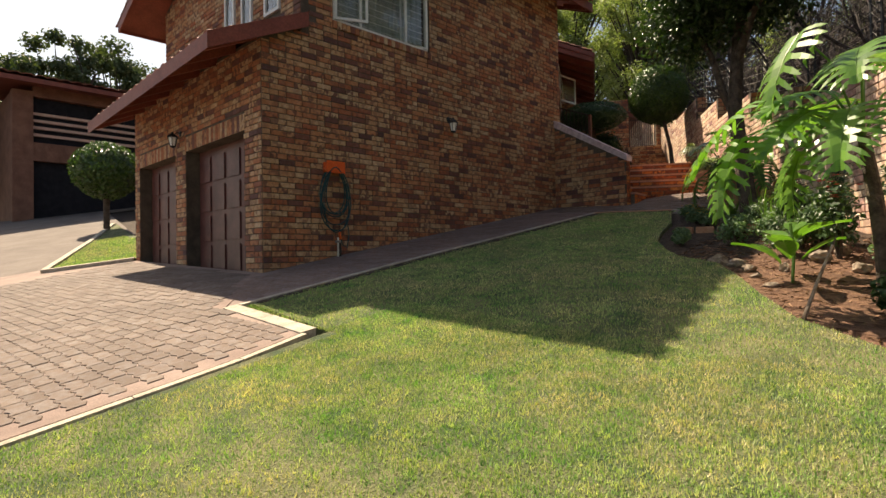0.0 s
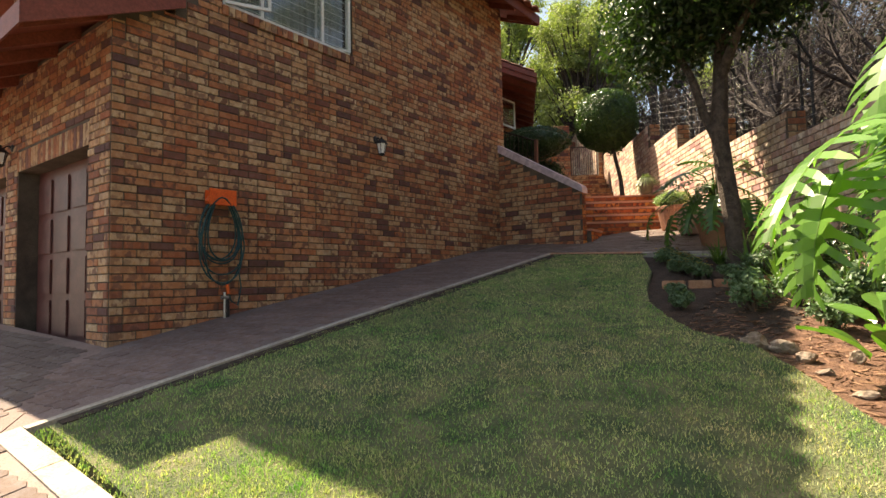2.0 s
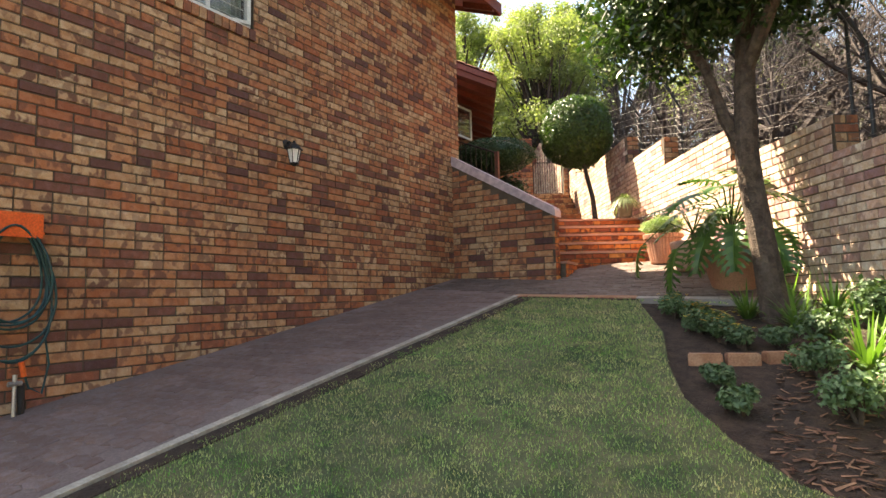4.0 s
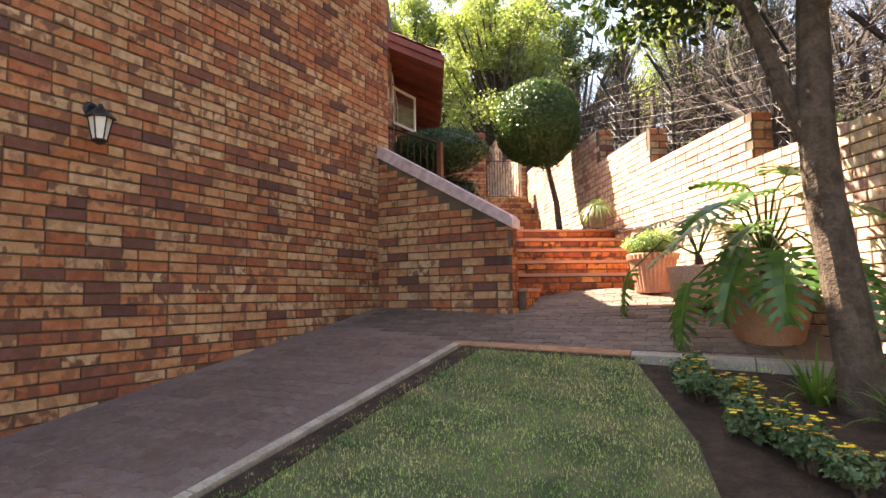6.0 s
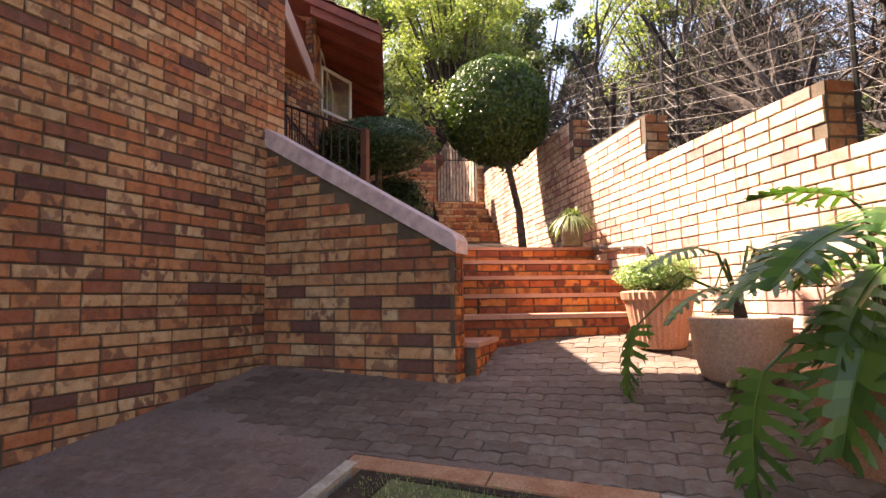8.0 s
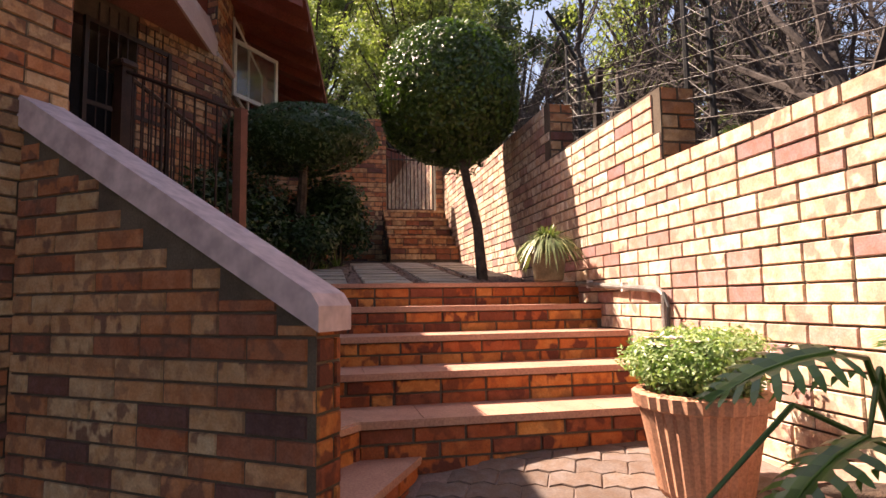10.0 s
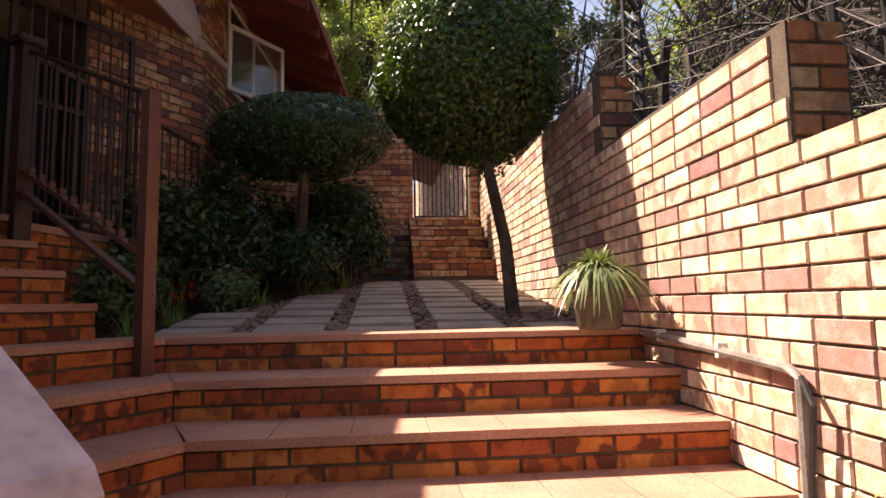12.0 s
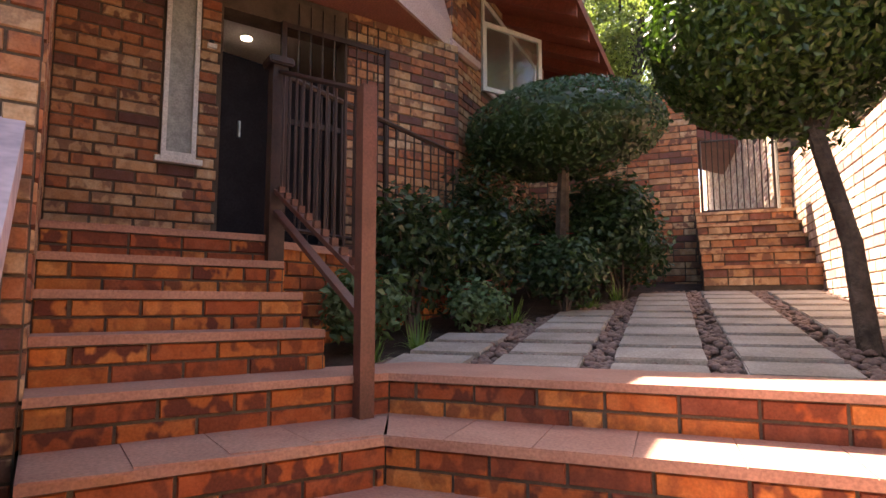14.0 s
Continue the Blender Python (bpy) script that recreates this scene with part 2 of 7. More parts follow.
M_FARLEAF = leaf_material("distant tree leaf", (0.038, 0.062, 0.026), (0.105, 0.13, 0.06), 0.6, 0.25)
M_RED = two_tone("red petal", (0.55, 0.02, 0.03), (0.7, 0.05, 0.05), 20, 0.5, 0.05, 0.001)
M_YELLOW = two_tone("yellow orange petal", (0.75, 0.30, 0.02), (0.85, 0.55, 0.04), 20, 0.5, 0.05, 0.001)
M_BRIGHT = two_tone("bright yellow petal", (0.80, 0.55, 0.03), (0.88, 0.68, 0.05), 20, 0.5, 0.05, 0.001)
M_PINK = two_tone("pale pink petal", (0.75, 0.55, 0.62), (0.85, 0.75, 0.8), 20, 0.5, 0.05, 0.001)

gl = Mat("window glass", 0.03, 0, 0.5)
gl.b.inputs["Transmission Weight"].default_value = 0.95
gl.color((0.9, 0.93, 0.92))
M_GLASS = gl.m
lampm = Mat("lamp glass", 0.2)
lampm.color((0.8, 0.8, 0.78))
M_LAMPGLASS = lampm.m
em = Mat("downlight glow")
em.color((1, 0.9, 0.75))
em.b.inputs["Emission Color"].default_value = (1, 0.86, 0.66, 1)
em.b.inputs["Emission Strength"].default_value = 12
M_GLOW = em.m


# ---- mesh helpers ----
def mesh_ob(name, bm, mat, parent=None, smooth=False):
    me = bpy.data.meshes.new(name)
    bm.to_mesh(me)
    bm.free()
    if smooth:
        me.shade_smooth()
    me.materials.append(mat)
    ob = new(name, me)
    if parent is not None:
        ob.parent = parent
    return ob


def data_ob(name, verts, faces, mat, parent=None, smooth=False):
    me = bpy.data.meshes.new(name)
    me.from_pydata(verts, [], faces)
    if smooth:
        me.shade_smooth()
    me.materials.append(mat)
    ob = new(name, me)
    if parent is not None:
        ob.parent = parent
    return ob


def part(name, bm, mat, parent, label="", smooth=False):
    ob = mesh_ob(name, bm, mat, parent, smooth)
    return tagged(ob, label) if label else ob


def thing(name, label, category, x=0, y=0, z=0, group=""):
    ob = new(name)
    ob.matrix_world = pose(x, y, z)
    return tagged(ob, label, category, group)


def setting(name, ob=None, label=""):
    ob = ob or new(name)
    return tagged(ob, label, "", "", "structure")


def box(bm, lo, hi, m=None, bevel=0.0):
    """A box between two corners, laid by the matrix m."""
    vs = [bm.verts.new((x, y, z)) for z in (lo[2], hi[2]) for y in (lo[1], hi[1]) for x in (lo[0], hi[0])]
    fs = [bm.faces.new([vs[i] for i in q]) for q in ((0, 2, 3, 1), (4, 5, 7, 6), (0, 1, 5, 4), (2, 6, 7, 3), (0, 4, 6, 2), (1, 3, 7, 5))]
    if bevel:
        r = bmesh.ops.bevel(bm, geom=list({e for f in fs for e in f.edges}), offset=bevel, segments=2, affect="EDGES")
        vs = list({v for f in r["faces"] for v in f.verts} | {v for v in vs if v.is_valid})
    if m is not None:
        bmesh.ops.transform(bm, matrix=m, verts=vs)
    return bm


def new_box(lo, hi, m=None, bevel=0.0):
    return box(bmesh.new(), lo, hi, m, bevel)


def tube(bm, pts, radii, sides=8, cap=True):
    """A tube along pts with a radius at each."""
    pts = [Vector(p) for p in pts]
    if isinstance(radii, (int, float)):
        radii = [radii] * len(pts)
    rings = []
    side = None
    for i, p in enumerate(pts):
        d = (pts[min(i + 1, len(pts) - 1)] - pts[max(i - 1, 0)]).normalized()
        if side is None:
            side = d.cross(Vector((0.3, 0.9, 0.1)) if abs(d.z) > 0.8 else Vector((0, 0, 1))).normalized()
        side = (side - d * side.dot(d)).normalized()
        up = d.cross(side)
        rings.append([bm.verts.new(p + (side * math.cos(a) + up * math.sin(a)) * radii[i]) for a in (2 * math.pi * k / sides for k in range(sides))])
    for a, b in zip(rings, rings[1:]):
        for k in range(sides):
            bm.faces.new((a[k], a[(k + 1) % sides], b[(k + 1) % sides], b[k]))
    if cap:
        bm.faces.new(rings[0][::-1])
        bm.faces.new(rings[-1])
    return bm


def lathe(bm, profile, sides=28, m=None, flute=0.0):
    """Turned shape from (radius, height) pairs."""
    rings = []
    for r, z in profile:
        ring = []
        for k in range(sides):
            a = 2 * math.pi * k / sides
            rr = r * (1 - flute * (k % 2))
            v = Vector((rr * math.cos(a), rr * math.sin(a), z))
            ring.append(bm.verts.new(m @ v if m is not None else v))
        rings.append(ring)
    for a, b in zip(rings, rings[1:]):
        for k in range(sides):
            bm.faces.new((a[k], a[(k + 1) % sides], b[(k + 1) % sides], b[k]))
    bm.faces.new(rings[0][::-1])
    bm.faces.new(rings[-1])
    return bm


def prism(bm, pts, z0, z1):
    """An upright prism over a plan outline (anticlockwise); z0, z1 numbers or functions."""
    f0 = z0 if callable(z0) else (lambda x, y: z0)
    f1 = z1 if callable(z1) else (lambda x, y: z1)
    lo = [bm.verts.new((x, y, f0(x, y))) for x, y in pts]
    hi = [bm.verts.new((x, y, f1(x, y))) for x, y in pts]
    n = len(pts)
    bm.faces.new(lo[::-1])
    bm.faces.new(hi)
    for i in range(n):
        bm.faces.new((lo[i], lo[(i + 1) % n], hi[(i + 1) % n], hi[i]))
    return bm


# ---- the lie of the land ----
P_Y = [(-60, -6.0), (-8, -1.0), (1.5, 0.68), (2.5, 0.865), (5, 1.33), (9.6, 2.14), (10.86, 2.36), (11.7, 2.56), (12.4, 2.6), (200, 2.6)]
G_Y = [(-60, 0.075), (2.5, 0.075), (6, 0.08), (9.6, 0.05), (11, 0.0), (200, 0.0)]


def lerp_table(tab, v):
    for (a, p), (b, q) in zip(tab, tab[1:]):
        if v <= b:
            return p + (q - p) * max(0.0, (v - a) / (b - a))
    return tab[-1][1]


def ground_z(x, y):
    z = lerp_table(P_Y, y)
    if x > -5.3:
        return z - lerp_table(G_Y, y) * min(x + 5.3, 40)
    return z + 0.045 * min(-5.3 - x, 8) + 0.10 * max(0, min(-13.3 - x, 30))


WALL_A = radians(34.0)
WALL_P = Vector((-4.235, 12.5, 0))
WALL_D = Vector((-math.sin(WALL_A), math.cos(WALL_A), 0))
WALL_N = Vector((-math.cos(WALL_A), -math.sin(WALL_A), 0))


def wall_point(s, off=0.0, z=0.0):
    """A point s metres along the garden wall from the tap pier, off metres out from its face."""
    return WALL_P + WALL_D * s + WALL_N * off + Vector((0, 0, z))


def sheet(name, x0, x1, y0, y1, step, zf, mat, keep=None, smooth=True):
    nx, ny = max(1, round((x1 - x0) / step)), max(1, round((y1 - y0) / step))
    verts, ids, faces = [], {}, []

    def vid(i, j):
        if (i, j) not in ids:
            x, y = x0 + (x1 - x0) * i / nx, y0 + (y1 - y0) * j / ny
            ids[i, j] = len(verts)
            verts.append((x, y, zf(x, y)))
        return ids[i, j]

    for i in range(nx):
        for j in range(ny):
            cx, cy = x0 + (x1 - x0) * (i + 0.5) / nx, y0 + (y1 - y0) * (j + 0.5) / ny
            if keep is None or keep(cx, cy):
                faces.append((vid(i, j), vid(i + 1, j), vid(i + 1, j + 1), vid(i, j + 1)))
    return data_ob(name, verts, faces, mat, smooth=smooth)


def flat_poly(name, pts, zf, mat, thick=0.06, lift=0.0, step=0.35):
    """A thin slab over a plan outline that follows the land, cut into strips so that it drapes."""
    bm = bmesh.new()
    vs = [bm.verts.new((x, y, 0)) for x, y in pts]
    bm.faces.new(vs)
    xs, ys = [p[0] for p in pts], [p[1] for p in pts]
    for axis, lo, hi in ((0, min(xs), max(xs)), (1, min(ys), max(ys))):
        k = lo + step
        while k < hi:
            co, no = [0, 0, 0], [0, 0, 0]
            co[axis], no[axis] = k, 1
            bmesh.ops.bisect_plane(bm, geom=bm.verts[:] + bm.edges[:] + bm.faces[:], plane_co=co, plane_no=no)
            k += step
    bmesh.ops.recalc_face_normals(bm, faces=bm.faces)
    if bm.faces[:][0].normal.z < 0:
        bmesh.ops.reverse_faces(bm, faces=bm.faces)
    r = bmesh.ops.extrude_face_region(bm, geom=bm.faces[:])
    top = {g for g in r["geom"] if isinstance(g, bmesh.types.BMVert)}
    for v in bm.verts:
        v.co.z = zf(v.co.x, v.co.y) + lift + (0 if v in top else -thick)
    bmesh.ops.recalc_face_normals(bm, faces=bm.faces)
    return mesh_ob(name, bm, mat, smooth=False)


BED = [(-4.0, 9.55), (-3.45, 8.25), (-3.25, 7.45), (-3.05, 6.88), (-2.75, 6.42), (-2.45, 6.1), (-2.05, 5.95), (-1.75, 5.55), (-1.35, 4.9),
       (-1.0, 4.4), (-0.45, 4.0), (0.6, 3.3), (3.0, 2.0)]


def bed_edge_x(y):
    """The lawn's right edge at y."""
    for (xa, ya), (xb, yb) in zip(BED, BED[1:]):
        if yb <= y <= ya:
            return xa + (xb - xa) * (ya - y) / (ya - yb)
    return -4.0 if y > 9.5 else 3.0


# ---- ground ----
ground = sheet("ground", -90, 90, -60, 160, 2.0, lambda x, y: ground_z(x, y) - 0.16 - (1.2 if abs(x + 9) < 5 and y > 5 else 0), M_SOIL)
setting("", ground, "earth under and beyond the garden")

LAWN_PTS = [(-5.27, 9.42), (-5.27, 2.75), (-3.75, 2.62), (-3.72, 1.9), (-3.62, 0.5), (-3.5, -6.0), (4, -6.0)] + [(3.0, 2.0)] + BED[::-1][1:]
lawn = flat_poly("lawn", LAWN_PTS, ground_z, M_LAWN, 0.1)
setting("", lawn, "mown lawn, yellowed in the sun and greener in shade")
bed = flat_poly("planting_bed", BED + [(6.0, 2.0), (2.2, 3.8), (-2.05, 9.6)], lambda x, y: ground_z(x, y) - 0.05, M_SOIL, 0.08)
setting("", bed, "dark soil planting bed beside the lawn")

strip = flat_poly("soil_strip", [(-5.29, 2.8), (-5.2, 2.8), (-5.17, 4.5), (-5.13, 6.5), (-5.15, 8.0), (-5.12, 9.38), (-3.95, 9.44), (-3.95, 9.5), (-5.29, 9.4)], ground_z, M_SOIL, 0.02, 0.006)
setting("", strip, "bare soil strip beside the lawn kerb")
# driveway, path and court
drive = flat_poly("driveway", [(-7.4, -8), (-3.68, -8), (-3.75, 0.5), (-3.83, 1.9), (-3.93, 2.45), (-5.4, 2.52), (-7.02, 3.77), (-13.5, 3.77), (-13.5, -8)], ground_z, M_PAVE, 0.1)
setting("", drive, "clay paver driveway")
path = flat_poly("side_path", [(-6.99, 3.75), (-5.42, 2.55), (-5.42, 9.55), (-4.0, 9.63), (-2.45, 9.74), (-4.2, 12.6), (-6.2, 11.5), (-5.4, 10.87), (-6.99, 10.87)], ground_z, M_SCREED, 0.1)
setting("", path, "worn cement and paver side path along the house")

# ---- kerbs ----
def kerb(name, pts, w, h, mat, label, lift=0.012):
    bm = bmesh.new()
    for (xa, ya), (xb, yb) in zip(pts, pts[1:]):
        n = max(1, round(math.dist((xa, ya), (xb, yb)) / 0.9))
        d = Vector((xb - xa, yb - ya, 0)).normalized()
        o = Vector((-d.y, d.x, 0)) * w / 2
        for i in range(n):
            a = Vector((xa + (xb - xa) * i / n, ya + (yb - ya) * i / n, 0)) + d * 0.004
            b = Vector((xa + (xb - xa) * (i + 1) / n, ya + (yb - ya) * (i + 1) / n, 0)) - d * 0.004
            prism(bm, [(a - o)[:2], (b - o)[:2], (b + o)[:2], (a + o)[:2]], lambda x, y: ground_z(x, y) - h, lambda x, y: ground_z(x, y) + lift)
    ob = mesh_ob(name, bm, mat)
    return tagged(ob, label, "kerb", "", "structure")


kerb("lawn_kerb", [(-5.35, 2.65), (-5.37, 9.45)], 0.065, 0.12, M_KERB, "pale weathered concrete kerb between path and lawn", 0.012)
kerb("front_kerb", [(-5.4, 2.58), (-3.9, 2.52)], 0.14, 0.12, M_KERB, "pale cracked concrete kerb at the lawn corner")
kerb("drive_kerb", [(-3.86, 2.46), (-3.76, 1.9), (-3.67, 0.5), (-3.6, -6)], 0.055, 0.12, M_KERB, "thin concrete edging between driveway and lawn")
kerb("court_kerb", [(-5.4, 9.45), (-4.0, 9.57)], 0.12, 0.12, M_BRICKKERB, "terracotta brick edging at the top of the lawn")
kerb("bed_kerb", [(-4.0, 9.57), (-2.4, 9.68)], 0.1, 0.15, M_SLAB, "dark weathered kerb behind the flower bed")


# ---- brickwork ----
def brickwork(parent, origin, along, out, length, bottom, top, holes=(), course=0.078, blen=0.245, near=None, keep=280, mats=None, proud=0.010, joint=0.010, headers=False, seed=1, z_start=None):
    """Lays running-bond bricks on a wall face. bottom, top: heights as functions of the metres along it. holes: (s0, s1, z0, z1). near: metres along and height round which bricks are separate parts."""
    rng = random.Random(seed)
    mats = mats or (M_BRICK, M_BRICK_J)
    o, u, w = Vector(origin), Vector(along).normalized(), Vector(out).normalized()
    up = Vector((0, 0, 1))
    flip = u.cross(up).dot(w) < 0
    cells = []
    zmin = min(bottom(s * length / 20) for s in range(21))
    zmax = max(top(s * length / 20) for s in range(21))
    z = (z_start if z_start is not None else zmin)
    row = 0
    while z < zmax - 0.01:
        s = -(row % 2) * blen / 2
        if headers:
            s = -(row % 2) * blen / 4
        while s < length:
            step = blen * (0.5 if rng.random() < 0.08 else 1.0)
            a, b = max(s, 0) + joint / 2, min(s + step, length) - joint / 2
            s += step
            if b - a < 0.03:
                continue
            za, zb = z + joint / 2, z + course - joint / 2
            mid = (a + b) / 2
            if zb > (top(mid) if holes and length > 20 else min(top(a), top(b))) + 0.012:
                zb = top(mid) if holes and length > 20 else min(top(a), top(b))
            if za < max(0, 1) * min(bottom(a), bottom(b)) - course:
                continue
            if zb - za < 0.02:
                continue
            cut = False
            for h0, h1, g0, g1 in holes:
                if zb > g0 + 0.01 and za < g1 - 0.01 and b > h0 and a < h1:
                    if a < h0 - 0.03:
                        b = h0 - joint / 2
                    elif b > h1 + 0.03:
                        a = h1 + joint / 2
                    else:
                        cut = True
            if cut or b - a < 0.03:
                continue
            cells.append((a, b, za, zb, proud * rng.uniform(0.7, 1.25)))
        z += course
        row += 1
    if near is not None:
        cells.sort(key=lambda c: (c[0] - near[0]) ** 2 + (c[2] - near[1]) ** 2)
    singles = cells[:keep] if near is not None else []
    rest = cells[len(singles):]
    shared = {}
    e = 0.004

    def block(a, b, za, zb, pr):
        c = [(a, 0, za), (b, 0, za), (b, 0, zb), (a, 0, zb), (a + e, pr, za + e), (b - e, pr, za + e), (b - e, pr, zb - e), (a + e, pr, zb - e)]
        f = [(4, 5, 6, 7), (0, 1, 5, 4), (1, 2, 6, 5), (2, 3, 7, 6), (3, 0, 4, 7)]
        return c, ([q[::-1] for q in f] if flip else f)

    rot = Matrix(((u.x, w.x, 0), (u.y, w.y, 0), (u.z, w.z, 1)))
    for a, b, za, zb, pr in singles:
        key = (round(b - a, 2), round(zb - za, 2))
        if key not in shared:
            v, f = block(0, key[0], 0, zb - za, proud)
            me = bpy.data.meshes.new("brick")
            me.from_pydata([tuple(rot @ Vector(p)) for p in v], [], f)
            me.materials.append(mats[0])
            shared[key] = me
        ob = new("brick", shared[key])
        ob.parent = parent
        ob.location = o + u * a + up * za + w * rng.uniform(-0.0015, 0.002)
    verts, faces = [], []
    for c in rest:
        v, f = block(*c)
        k = len(verts)
        verts += [tuple(o + rot @ Vector(p)) for p in v]
        faces += [tuple(i + k for i in q) for q in f]
    if verts:
        ob = data_ob("brickwork", verts, faces, mats[1], parent)
        ob["kind"] = "stuff"


LATER = []   # brick laying that is done last


def house_wall(name, boxes, label):
    """A masonry wall of mortar coloured boxes, to carry bricks."""
    bm = bmesh.new()
    for lo, hi in boxes:
        box(bm, lo, hi)
    ob = mesh_ob(name, bm, M_MORTAR)
    return setting("", ob, label)


H = 6.97
EAVE_X, WEST_X, ROOF_Y0, ROOF_Y1 = -6.45, -12.8, 3.75, 11.35


def mr(x, y=0):
    """Height of the main roof: its ridge runs along the house."""
    return min(6.9 + 0.42 * (EAVE_X - x), 6.25 + 0.42 * (x - WEST_X))


# garden side wall of the house with its window opening
WX0, WX1, WZ0, WZ1 = 4.93, 6.9, 4.86, 6.25
wall_side = house_wall("wall_side", [((-7.25, 3.78, 0.6), (-7.0, WX0, 4.55)), ((-7.25, 4.4, 4.55), (-7.0, WX0, H)), ((-7.25, WX0, 0.6), (-7.0, WX1, WZ0)), ((-7.25, WX0, WZ1), (-7.0, WX1, H)), ((-7.25, WX1, 0.6), (-7.0, 10.86, H))], "brown face brick side wall of the house")


def side_top(s):
    y = 3.78 + s
    return 4.3 + max(0, y - 3.78) * 0.5 if y < 4.4 else H


LATER.append(dict(parent=wall_side, origin=(-7.0, 3.78, 0), along=(0, 1, 0), out=(1, 0, 0), length=7.08, bottom=lambda s: ground_z(-7, 3.78 + s) - 0.03, top=side_top, holes=[(WX0 - 3.78, WX1 - 3.78, WZ0 - 0.1, WZ1)], near=(3.6, 2.9), seed=3, z_start=0.92))
wall_end = house_wall("wall_end", [((-9.2, 10.66, 0.6), (-7.25, 10.86, H))], "shaded face brick end wall of the house")
LATER.append(dict(parent=wall_end, origin=(-9.0, 10.86, 0), along=(1, 0, 0), out=(0, 1, 0), length=2.0, bottom=lambda s: 3.3, top=lambda s: H, seed=5, z_start=0.92, near=(1.8, 4.0), keep=200))

# garage front with two door openings
GD = [(-9.53, -7.5), (-11.75, -9.96)]
GT = 3.15
gfront = house_wall("wall_front", [((-7.5, 3.78, 0.6), (-7.25, 4.05, GT)), ((-9.96, 3.78, 0.6), (-9.53, 4.05, GT)), ((-12.0, 3.78, 0.6), (-11.75, 4.05, GT)), ((-12.0, 3.78, GT), (-7.25, 4.05, 4.35))], "face brick garage front with two door openings")
LATER.append(dict(parent=gfront, origin=(-12.0, 3.78, 0), along=(1, 0, 0), out=(0, -1, 0), length=5.0, bottom=lambda s: 1.0, top=lambda s: 4.3, holes=[(0.25, 2.04, 0, GT + 0.24), (2.47, 4.5, 0, GT + 0.24)], near=(4.7, 2.2), keep=250, seed=6, z_start=0.92))
for gx0, gx1 in GD:
    bm = bmesh.new()
    n = round((gx1 - gx0 + 0.1) / 0.078)
    for i in range(n):
        a = gx0 - 0.05 + i * 0.078
        box(bm, (a + 0.005, 3.773, GT + 0.005), (a + 0.073, 3.85, GT + 0.235), None)
    part("soldier_course", bm, M_BRICK_J, gfront)
UPPER_WIN = [(-9.35, -9.0), (-8.75, -8.4), (-8.0, -7.55)]
upper = house_wall("wall_upper", [((-12.1, 4.4, 3.5), (-7.25, 4.65, 6.4))], "pale face brick upper storey front")
for y0, y1 in ((4.4, 4.65), (10.66, 10.86)):
    bm = bmesh.new()
    prism(bm, [(-12.1, y0), (-8.85, y0), (-7.0 if y0 > 5 else -7.25, y0), (-7.0 if y0 > 5 else -7.25, y1), (-8.85, y1), (-12.1, y1)], 6.4, lambda x, y: mr(x) - 0.13)
    part("gable", bm, M_MORTAR, upper)
LATER.append(dict(parent=upper, origin=(-12.1, 4.4, 0), along=(1, 0, 0), out=(0, -1, 0), length=5.1, bottom=lambda s: 4.3, top=lambda s: mr(s - 12.1) - 0.14, holes=[(a + 12.1, b + 12.1, 5.0, 6.6) for a, b in UPPER_WIN], near=(3.0, 5.2), keep=260, seed=11, z_start=0.92))
upper_w = house_wall("wall_back", [((-12.1, 4.65, 0.6), (-11.85, 10.85, 6.4))], "plain rear wall of the house")

# ---- stair side wall with its coping ----
SW0, SW1 = -7.0, -5.35
swall = house_wall("stair_wall", [((-7.0, 10.65, 1.8), (SW1, 10.8, 3.1))], "low face brick wall beside the steps")
bm = bmesh.new()
prism(bm, [(SW1, 10.65), (SW1, 10.8), (-7.0, 10.8), (-7.0, 10.65)], 3.1, lambda x, y: 3.22 + (SW1 - x) * 0.565)
part("upper_core", bm, M_MORTAR, swall)
LATER.append(dict(parent=swall, origin=(-7.0, 10.65, 0), along=(1, 0, 0), out=(0, -1, 0), length=1.65, bottom=lambda s: 2.3, top=lambda s: 3.22 + (1.65 - s) * 0.565, course=0.088, blen=0.27, near=(1.0, 2.9), keep=290, seed=7))
LATER.append(dict(parent=swall, origin=(SW1, 10.65, 0), along=(0, 1, 0), out=(1, 0, 0), length=0.15, bottom=lambda s: 2.3, top=lambda s: 3.22, course=0.088, blen=0.21, near=(0.1, 2.9), keep=30, seed=8, mats=(M_STEPB, M_STEPB_J)))
bm = bmesh.new()
prof = [(-7.0, 4.15), (-5.32, 3.2), (-5.32, 3.29), (-5.35, 3.335), (-7.0, 4.3)]
lo = [bm.verts.new((x, 10.62, z)) for x, z in prof]
hi = [bm.verts.new((x, 10.83, z)) for x, z in prof]
bm.faces.new(lo[::-1])
bm.faces.new(hi)
for i in range(5):
    bm.faces.new((lo[i], lo[(i + 1) % 5], hi[(i + 1) % 5], hi[i]))
bmesh.ops.recalc_face_normals(bm, faces=bm.faces)
cap = mesh_ob("coping", bm, M_CAP)
setting("", cap, "sloping lilac painted coping on the stair wall")

# ---- steps ----
RISE = 0.17
BASE = 2.6
U = Vector((math.cos(WALL_A), math.sin(WALL_A), 0))   # from the nook to the garden wall
Z5 = 3.434


def nose_corner(k):
    """Plan corner where the two arms of the k-th nosing meet."""
    a, b = Vector((-5.56, 11.29, 0)), Vector((-6.94, 12.12, 0))
    return a.lerp(b, (k - 1) / 4)


def tread_shape(k, back=0.0):
    c = nose_corner(k)
    s = (c - WALL_P).dot(WALL_N)
    r = c + U * s
    return c, r


